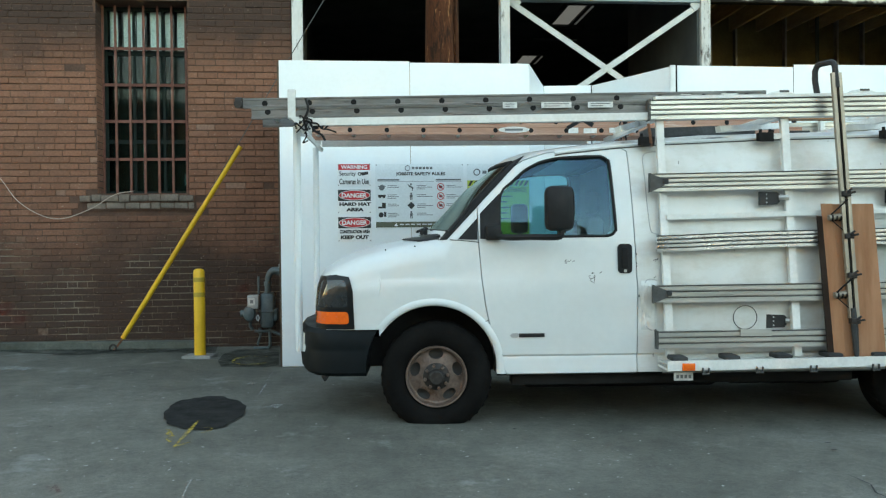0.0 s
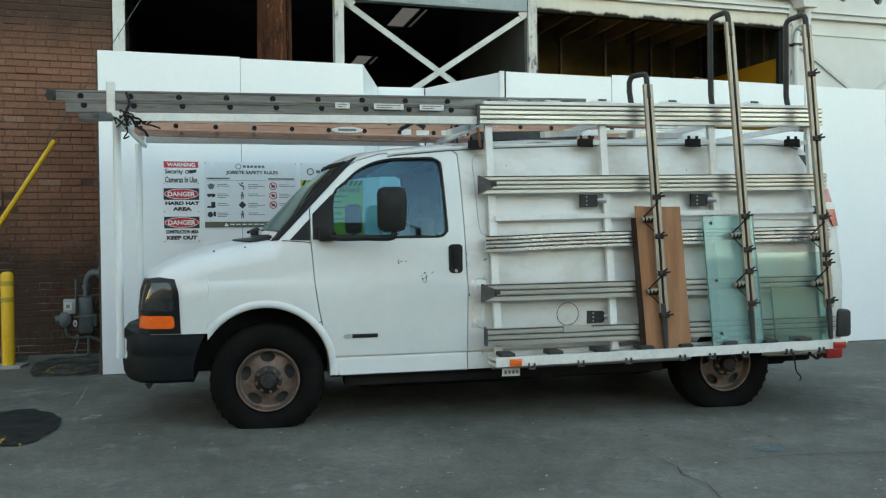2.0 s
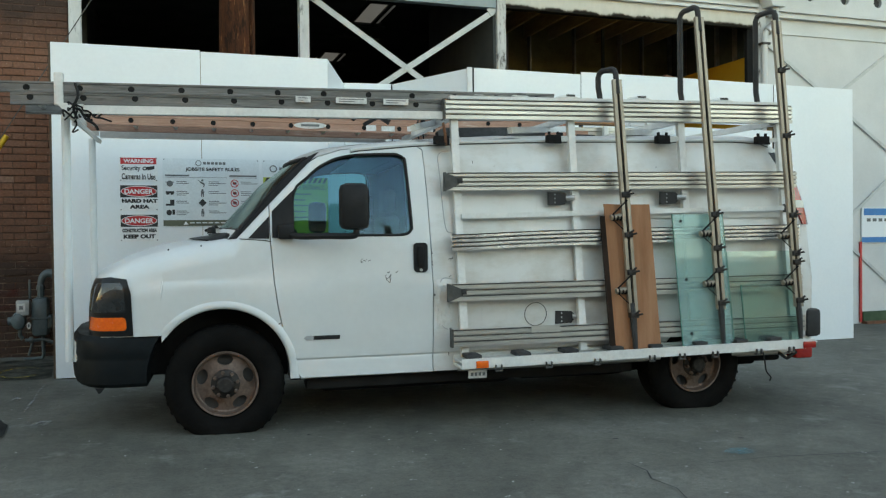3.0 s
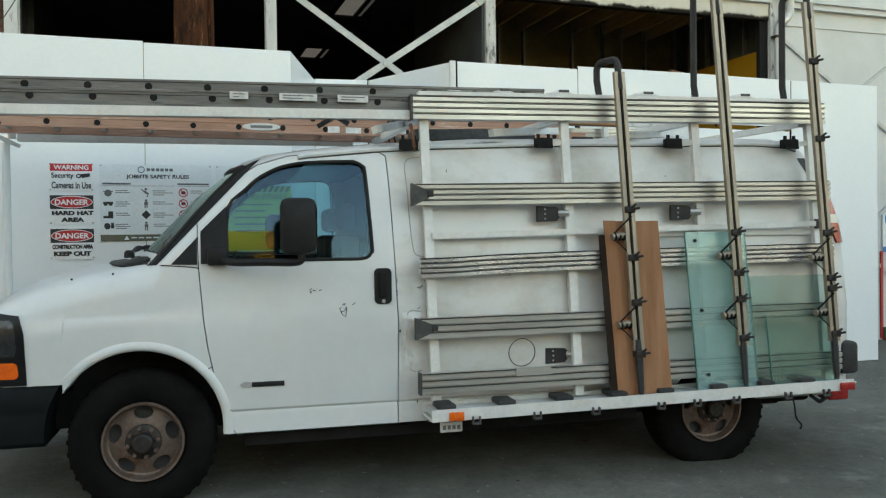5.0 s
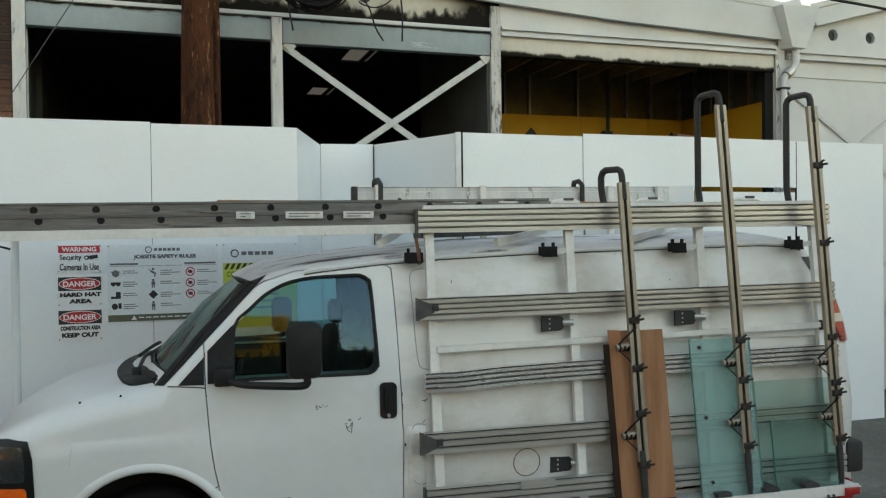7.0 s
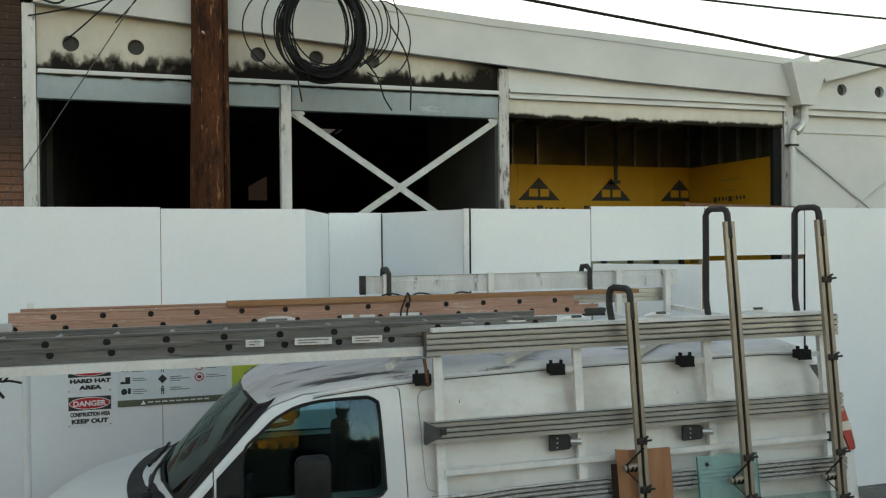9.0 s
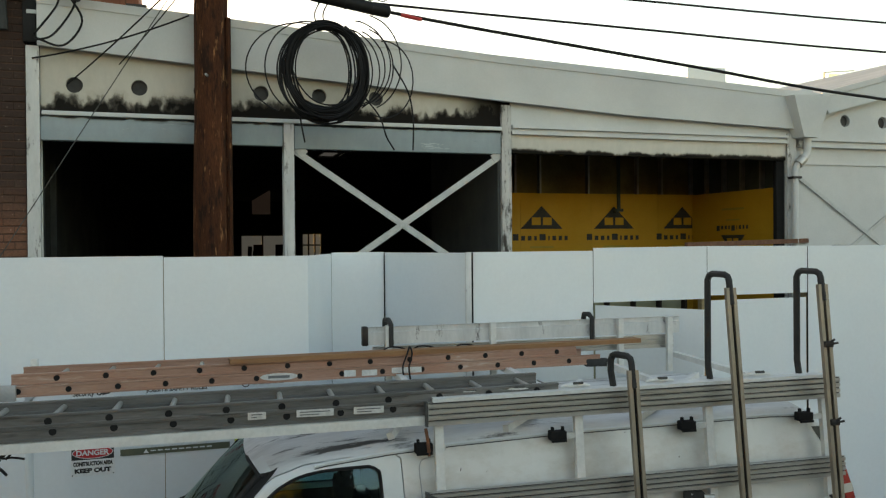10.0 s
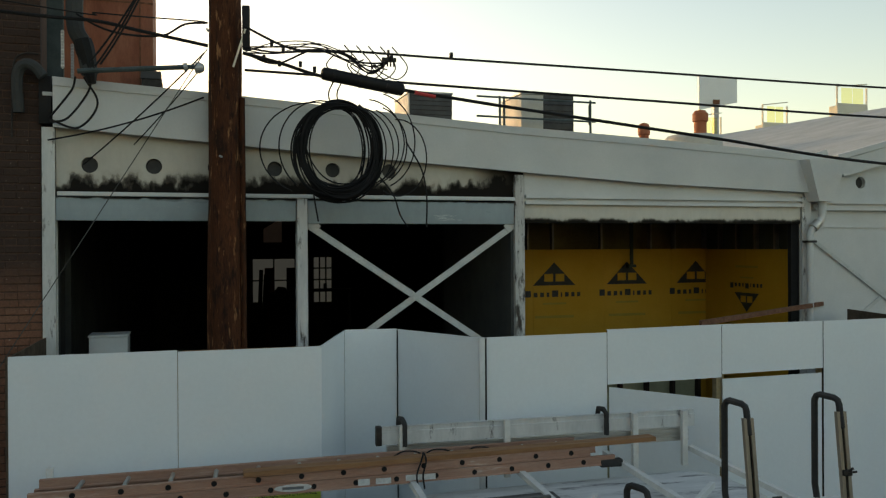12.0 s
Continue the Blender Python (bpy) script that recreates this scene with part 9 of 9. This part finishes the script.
def gas_meter():
    e = thing("gas_meter", "grey gas meter with pipework on the brick wall", "gas meter", FACADE, (-2.30, -0.2, 0.04))
    part("riser", tube(B(), curl([(-2.245, -0.22, 0.70), (-2.245, -0.22, 0.84), (-2.23, -0.22, 0.93), (-2.17, -0.22, 0.985), (-2.08, -0.22, 0.99), (-1.95, -0.22, 0.985)], 6), 0.047, 12), METER_BLUE, e)
    part("coupling", lathe(B(), [(0.058, 0.0), (0.062, 0.015), (0.062, 0.05), (0.05, 0.06)], (-2.245, -0.22, 0.80), "z", 8), METER_BLUE, e)
    part("coupling", lathe(B(), [(0.05, 0.0), (0.05, 0.08)], (-2.245, -0.22, 0.70), "z", 8), METER_BLUE, e)
    part("coupling", lathe(B(), [(0.055, 0.0), (0.055, 0.05)], (-2.10, -0.22, 0.985), "x", 8), METER_BLUE, e)
    body = part("meter_body", box(B(), -2.36, -2.13, -0.36, -0.12, 0.28, 0.72, 0.055), METER_BLUE, e)
    part("shoulder", box(B(), -2.15, -2.08, -0.34, -0.14, 0.36, 0.52, 0.03), METER_BLUE, body)
    part("seam_flange", box(B(), -2.375, -2.115, -0.375, -0.105, 0.48, 0.50, 0.006), METER_BLUE, body)
    part("index_box", box(B(), -2.545, -2.37, -0.42, -0.30, 0.53, 0.70, 0.012), PIPE_GREY, body, "pale index box")
    part("dial", box(B(), -2.525, -2.42, -0.424, -0.4205, 0.575, 0.665), STICKER, body)
    part("dial_window", box(B(), -2.50, -2.45, -0.4265, -0.4245, 0.60, 0.64), SIGN_INK, body)
    part("badge", disc(B(), -2.385, 0.415, 0.028, 0.04, -0.385), STICKER, body, smooth=0)
    part("badge_mark", disc(B(), -2.385, 0.415, 0.013, 0.022, -0.387), METER_BLUE, body, smooth=0)
    part("regulator", lathe(B(), [(0.03, -0.44), (0.085, -0.42), (0.10, -0.38), (0.10, -0.34), (0.06, -0.32), (0.05, -0.2)], (-2.52, 0, 0.47), "y", 24), METER_BLUE, e, "round pressure regulator")
    part("regulator_cap", lathe(B(), [(0.045, 0.0), (0.045, 0.10), (0.02, 0.11)], (-2.66, -0.36, 0.47), "x", 12), METER_BLUE, e)
    part("regulator_neck", tube(B(), [(-2.52, -0.3, 0.40), (-2.52, -0.3, 0.30), (-2.48, -0.3, 0.26)], 0.028, 8), METER_BLUE, e)
    part("vent_pipe", tube(B(), [(-2.40, -0.18, 0.70), (-2.40, -0.18, 0.92)], 0.018, 8), METER_BLUE, e)
    part("lower_pipe", tube(B(), curl([(-2.46, -0.26, 0.24), (-2.34, -0.26, 0.235), (-2.22, -0.26, 0.24), (-2.14, -0.26, 0.22), (-2.02, -0.26, 0.18)], 6), 0.02, 8), METER_BLUE, e)
    part("union", lathe(B(), [(0.04, 0.0), (0.04, 0.045)], (-2.40, -0.26, 0.24), "x", 8), METER_BLUE, e)
    part("drop_pipe", tube(B(), [(-2.22, -0.25, 0.29), (-2.215, -0.25, 0.06), (-2.25, -0.25, 0.02), (-2.48, -0.25, 0.015)], 0.026, 8), METER_BLUE, e)
    part("drop_pipe", tube(B(), [(-2.36, -0.24, 0.22), (-2.42, -0.24, 0.06)], 0.018, 8), METER_BLUE, e)
    part("valve_tag", box(B(), -2.05, -1.98, -0.285, -0.28, 0.165, 0.185), STICKER, e)
    part("junction", box(B(), -2.06, -1.94, -0.26, -0.06, 0.92, 1.08, 0.01), STICKER, e, "pale junction box")
    part("foot", box(B(), -2.55, -2.20, -0.32, -0.10, -0.05, 0.0, 0.01), HUB, e)
    e.matrix_world = FACADE @ Matrix.Translation((-2.235, -0.2, 0.04)) @ Matrix.Diagonal((0.75, 1.0, 0.98, 1.0))


gas_meter()
for (a, b, z0, z1) in ((-2.66, -2.45, 0.56, 0.80), (-5.9, -5.15, 0.34, 0.52), (-5.5, -5.3, 0.50, 0.62)):
    bm = plate(B(), a, b, z0, z1, -0.0035)
    solo("red_paint_patch", bm, SPRAY_RED_WALL, "worn red paint patch on the brick wall", "paint patch", FACADE, smooth=0)

bm = tube(B(), [FACADE @ Vector(p) for p in curl([(-7.5, -0.10, 3.4), (-6.4, -0.10, 2.85), (-5.5, -0.10, 2.25), (-5.15, -0.10, 1.83), (-4.75, -0.10, 1.635), (-4.35, -0.10, 1.74), (-4.05, -0.09, 1.92), (-3.82, -0.07, 1.97)], 8)], 0.0055, 6)
solo("loose_cable", bm, CORD_TAN, "pale slack cable hanging across the brick wall", "cable")

# marks on the asphalt
rng = random.Random(3)
ring = []
for i in range(40):
    a = i * math.tau / 40
    r = 1 + 0.13 * noise.noise(Vector((math.cos(a) * 1.7, math.sin(a) * 1.7, 3))) + 0.08 * noise.noise(Vector((math.cos(a) * 5, math.sin(a) * 5, 1)))
    dy = 0.60 * r * math.sin(a)
    ring.append((-1.865 + 0.315 * r * math.cos(a) - 0.19 * dy, 6.47 + dy))
ground_shape("tar_patch", FRESH_TAR, [ring], "fresh black tar patch on the asphalt", "patch")
ground_shape("spray_mark", SPRAY_YELLOW, [stroke([(-1.74, 5.33), (-1.76, 5.55), (-1.78, 5.80), (-1.81, 6.11)], 0.022), stroke([(-1.74, 5.33), (-1.70, 5.41), (-1.67, 5.47)], 0.016), stroke([(-1.95, 5.81), (-1.91, 5.78), (-1.90, 5.67), (-1.85, 5.64), (-1.86, 5.54), (-1.80, 5.45)], 0.014), stroke([(-1.93, 5.81), (-1.83, 5.61)], 0.012), stroke([(-1.68, 5.71), (-1.63, 5.78), (-1.65, 5.88), (-1.72, 5.89)], 0.010)], "yellow spray-painted survey arrow on asphalt", "paint mark", 0.008)
ground_shape("spray_ring", SPRAY_YELLOW, [stroke([(-2.00, 9.46), (-2.24, 9.52), (-2.33, 9.26), (-2.30, 9.04), (-2.15, 8.87), (-2.00, 8.90), (-1.94, 9.02)], 0.030)], "faded yellow painted arc on the asphalt", "paint mark")
ground_shape("chalk_marks", SPRAY_PALE, [stroke([(-1.59, 7.10), (-1.61, 7.31), (-1.64, 7.60), (-1.61, 7.69), (-1.55, 7.62)], 0.014), stroke([(-1.64, 7.60), (-1.70, 8.04), (-1.72, 8.39)], 0.008), stroke([(-1.82, 7.67), (-1.81, 7.79), (-1.76, 7.73), (-1.75, 7.61)], 0.010), stroke([(-1.86, 8.32), (-1.76, 8.39)], 0.008), stroke([(-1.45, 7.30), (-1.36, 7.35), (-1.23, 7.32), (-1.16, 7.37)], 0.010), stroke([(-1.40, 7.17), (-1.25, 7.18)], 0.006), stroke([(-1.49, 6.94), (-1.36, 6.96), (-1.22, 6.93)], 0.011), stroke([(-1.43, 6.61), (-1.40, 6.75), (-1.32, 6.56), (-1.31, 6.74)], 0.009), stroke([(-1.27, 6.65), (-1.13, 6.69)], 0.009), stroke([(-1.45, 6.57), (-1.50, 6.94)], 0.008), stroke([(-1.43, 4.59), (-1.39, 4.61), (-1.34, 4.60)], 0.012), stroke([(-1.36, 4.28), (-1.39, 4.46), (-1.41, 4.59)], 0.010), stroke([(-1.18, 4.52), (-1.09, 4.49), (-1.01, 4.50)], 0.008), stroke([(-0.86, 5.35), (-0.79, 5.38)], 0.008), stroke([(-2.05, 5.23), (-1.89, 5.17)], 0.006)], "faint white chalk survey scribbles on asphalt", "chalk mark")
ground_shape("pale_smear", SPRAY_PALE, [[(-4.95, 8.82), (-4.64, 8.69), (-4.43, 8.71), (-4.23, 8.59), (-4.28, 8.45), (-4.52, 8.46), (-4.78, 8.51)], stroke([(-4.60, 8.96), (-4.52, 9.16), (-4.45, 9.28), (-4.26, 9.14), (-4.22, 9.35)], 0.050), stroke([(-2.96, 9.30), (-2.83, 9.43), (-2.53, 9.27)], 0.040)], "pale cement smears on the asphalt", "smear")
ground_shape("red_mark", SPRAY_RED, [stroke([(-2.17, 4.49), (-2.11, 4.45), (-2.07, 4.47)], 0.030), stroke([(-2.09, 4.38), (-2.13, 4.53), (-2.04, 4.38)], 0.020)], "faint red spray mark on asphalt", "paint mark")
ground_shape("damp_stain", DAMP, [[(-2.49, 9.14), (-2.57, 9.69), (-2.50, 10.08), (-2.19, 10.21), (-1.99, 10.04), (-1.76, 8.84), (-1.87, 8.69), (-2.17, 8.71), (-2.34, 8.72)], [(-6.54, 10.29), (-5.29, 10.73), (-4.36, 10.77), (-3.27, 10.57), (-2.81, 10.31), (-2.67, 9.69), (-3.25, 9.83), (-3.86, 9.69), (-4.32, 9.54), (-5.28, 9.89), (-5.97, 9.39)]], "dark damp stain along the wall foot", "stain", 0.002)
ground_shape("blue_mark", SPRAY_BLUE, [[(3.0, 4.84), (3.1, 4.92), (3.22, 4.88), (3.2, 4.78), (3.06, 4.76)]], "small blue spray mark on asphalt", "paint mark")
ground_shape("crack_line", CRACK, [stroke([(2.30, 4.74), (2.33, 4.55), (2.28, 4.40), (2.33, 4.2), (2.27, 3.95), (2.30, 3.7), (2.22, 3.3)], 0.008), stroke([(2.75, 4.62), (3.2, 4.66), (3.9, 4.62), (5.0, 4.75)], 0.006)], "thin dark cracks in the asphalt", "crack")
rings = []
for k in range(14):
    x, y, r = rng.uniform(-3.2, 3.4), rng.uniform(3.4, 7.4), rng.uniform(0.006, 0.016)
    rings.append([(x + r * (1.6 if k % 2 else 1) * math.cos(i * math.tau / 7) * rng.uniform(0.7, 1.2), y + r * math.sin(i * math.tau / 7) * rng.uniform(0.7, 1.2)) for i in range(7)])
o = ground_shape("gum_spots", CRACK, rings, "small dark spots trodden into the asphalt", "spots")
o["kind"] = "stuff"

# things inside the open bay
e = thing("storage_box", "white box standing inside the dark bay", "box", FACADE, (-1.32, 0.8, 0.0))
part("carton", box(B(), -1.52, -1.10, 0.75, 1.15, -0.15, 3.11, 0.01), WHITE_WALL, e)
part("lid", box(B(), -1.53, -1.09, 0.74, 1.16, 3.112, 3.14, 0.005), WHITE_WALL, e)


# ---- across the street, seen in the van's glass ----
def across():
    e = thing("ochre_building", "ochre stuccoed building across the street", "building", base=(-7, -14, 0))
    part("wall", box(B(), -4.5, 2.4, -22, -14, -0.2, 7.55), ORANGE_WALL, e)
    part("parapet", box(B(), -4.6, 2.5, -14.12, -13.9, 7.55, 7.8), ORANGE_WALL, e)
    for i in range(2):
        x = -3.2 + i * 3.3
        w = part("window", box(B(), x, x + 1.5, -13.99, -13.95, 5.0, 6.0), STREET_DARK, e)
        part("sill", box(B(), x - 0.1, x + 1.6, -13.99, -13.85, 4.9, 4.98), CONCRETE, w)
    # out of view; added so that the barred window reflects something dark
    e = thing("dark_shed", "unseen dark shed added to darken the barred window's reflection", "building", base=(-12, -14, 0))
    part("wall", box(B(), -30, -4.7, -20, -14, -0.2, 7.0), STREET_DARK, e)
    part("roof", box(B(), -30.1, -4.7, -20.1, -13.9, 7.0, 7.2), HUB, e)
    e = thing("dark_shed", "narrow unseen dark shed added to darken the barred window's reflection", "building", base=(3.3, -15, 0))
    part("wall", box(B(), 2.6, 4.1, -20, -15, -0.2, 7.4), STREET_DARK, e)
    part("roof", prism(B(), [(2.5, 7.4), (4.2, 7.4), (4.2, 7.6), (2.5, 7.6)], "y", -20.1, -14.9), HUB, e)
    # a dark picketed wall before the ochre building
    e = thing("picket_wall", "dark street wall topped with upright pickets", "wall", base=(-1, -10.2, 0))
    part("wall", box(B(), -12.0, 6.6, -10.4, -10.2, -0.2, 3.75), DARK_IN, e)
    for i in range(62):
        part("picket", box(B(), -11.9 + i * 0.3, -11.78 + i * 0.3, -10.33, -10.27, 3.75, 4.15), DARK_IN, e)
    e = thing("street_pole", "dark pole with an arm across the street", "street pole", base=(5.0, -12, 0))
    part("mast", tube(B(), [(5.0, -12, -0.1), (5.0, -12, 6.2)], 0.11, 10), HUB, e)
    part("arm", tube(B(), curl([(5.0, -12, 6.1), (4.75, -12, 6.4), (4.4, -12, 6.3)], 5), 0.07, 8), HUB, e)
    e = thing("low_building", "low grey building across the street", "building", base=(16, -16, 0))
    part("wall", box(B(), 4.3, 40, -24, -16, -0.4, 4.6), CONCRETE, e)
    part("roof", box(B(), 4.2, 40.2, -24.2, -15.8, 4.6, 4.8), ROOF_GREY, e)


across()

# ---- brick courses, laid over the mortar wall ----
def lay_bricks():
    rng = random.Random(21)
    course, depth = 0.0808, 0.075
    wall = bpy.data.objects["wall_brick"]
    lengths = [0.225, 0.235, 0.245, 0.12]
    shapes = []
    for L in lengths:
        bm = B()
        c = 0.005
        x0, x1, y0, y1, z0, z1 = 0.0, L - 0.0045, 0.0, depth, 0.0, course - 0.011
        front = [bm.verts.new(p) for p in ((x0 + c, y0, z0 + c), (x1 - c, y0, z0 + c), (x1 - c, y0, z1 - c), (x0 + c, y0, z1 - c))]
        rim = [bm.verts.new(p) for p in ((x0, y0 + c, z0), (x1, y0 + c, z0), (x1, y0 + c, z1), (x0, y0 + c, z1))]
        back = [bm.verts.new(p) for p in ((x0, y1, z0), (x1, y1, z0), (x1, y1, z1), (x0, y1, z1))]
        bm.faces.new(front)
        for a, b in ((front, rim), (rim, back)):
            for i in range(4):
                bm.faces.new((a[i], b[i], b[(i + 1) % 4], a[(i + 1) % 4]))
        shapes.append(mesh_of("brick", bm, BRICK, 0))
    verts, faces = [], []
    count = 0
    a, b, z0, z1 = WIN
    rows = int(9.0 / course)
    for r in range(rows):
        z = -0.02 + r * course
        high = z > 4.5
        s = WALL_S1 if r % 2 == 0 else WALL_S1 - 0.0
        k_first = True
        end = -2.9 if high else WALL_S0
        while s > end:
            kind = rng.randrange(3)
            if (r % 7 == 3) or (k_first and r % 2):
                kind = 3
            k_first = False
            L = lengths[kind]
            s0, s1 = s - L, s - 0.0045
            s -= L
            if z + course > z0 - 0.21 and z < z1 and s1 > a and s0 < b:
                # cut back to the window's jambs, or left out where the opening is
                if z + course > z0 - 0.01 and s0 < a < s1 and a - s0 > 0.05:
                    s1 = a
                elif z + course > z0 - 0.01 and s0 < b < s1 and s1 - b > 0.05:
                    s0 = b
                else:
                    continue
                whole = False
            elif z + course > z0 - 0.20 and z < z0 - 0.02 and s1 > a - 0.12 and s0 < b + 0.05:
                continue
            else:
                whole = True
            out = rng.gauss(0, 0.0035)
            near = whole and -3.55 < s0 and 0.25 < z < 2.75
            if near and count < 300:
                o = new("brick", shapes[kind])
                o.parent = wall
                o.location = (s0, 0.0 + out, z)
                o.rotation_euler = (0, rng.gauss(0, 0.006), rng.gauss(0, 0.006))
                count += 1
                continue
            c, x0, x1, y0, zz0, zz1 = 0.005, s0, s1, out, z, z + course - 0.011
            dz = rng.gauss(0, 0.0015)
            n = len(verts)
            verts += [(x0 + c, y0, zz0 + c), (x1 - c, y0, zz0 + c + dz), (x1 - c, y0, zz1 - c + dz), (x0 + c, y0, zz1 - c)]
            verts += [(x0, y0 + c, zz0), (x1, y0 + c, zz0 + dz), (x1, y0 + c, zz1 + dz), (x0, y0 + c, zz1)]
            verts += [(x0, depth, zz0), (x1, depth, zz0 + dz), (x1, depth, zz1 + dz), (x0, depth, zz1)]
            faces.append((n, n + 1, n + 2, n + 3))
            for o1, o2 in ((0, 4), (4, 8)):
                for i in range(4):
                    j = (i + 1) % 4
                    faces.append((n + o1 + i, n + o2 + i, n + o2 + j, n + o1 + j))
    # jambs of the window reveal
    for r in range(int((z1 - z0) / course)):
        z = z0 + r * course
        for side, s in ((0, a), (1, b)):
            n = len(verts)
            e0 = s - 0.001 if side == 0 else s - 0.006
            for (x, y) in ((e0, 0.012), (e0 + 0.007, 0.012), (e0 + 0.007, 0.33), (e0, 0.33)):
                verts += [(x, y, z + 0.004), (x, y, z + course - 0.010)]
            faces += [(n, n + 2, n + 3, n + 1), (n + 2, n + 4, n + 5, n + 3), (n + 4, n + 6, n + 7, n + 5), (n + 6, n, n + 1, n + 7), (n + 1, n + 3, n + 5, n + 7), (n, n + 6, n + 4, n + 2)]
    me = bpy.data.meshes.new("brick_courses")
    me.from_pydata(verts, [], faces)
    me.materials.append(BRICK)
    o = new("brick_courses", me)
    o.parent = wall
    o["kind"] = "stuff"


lay_bricks()
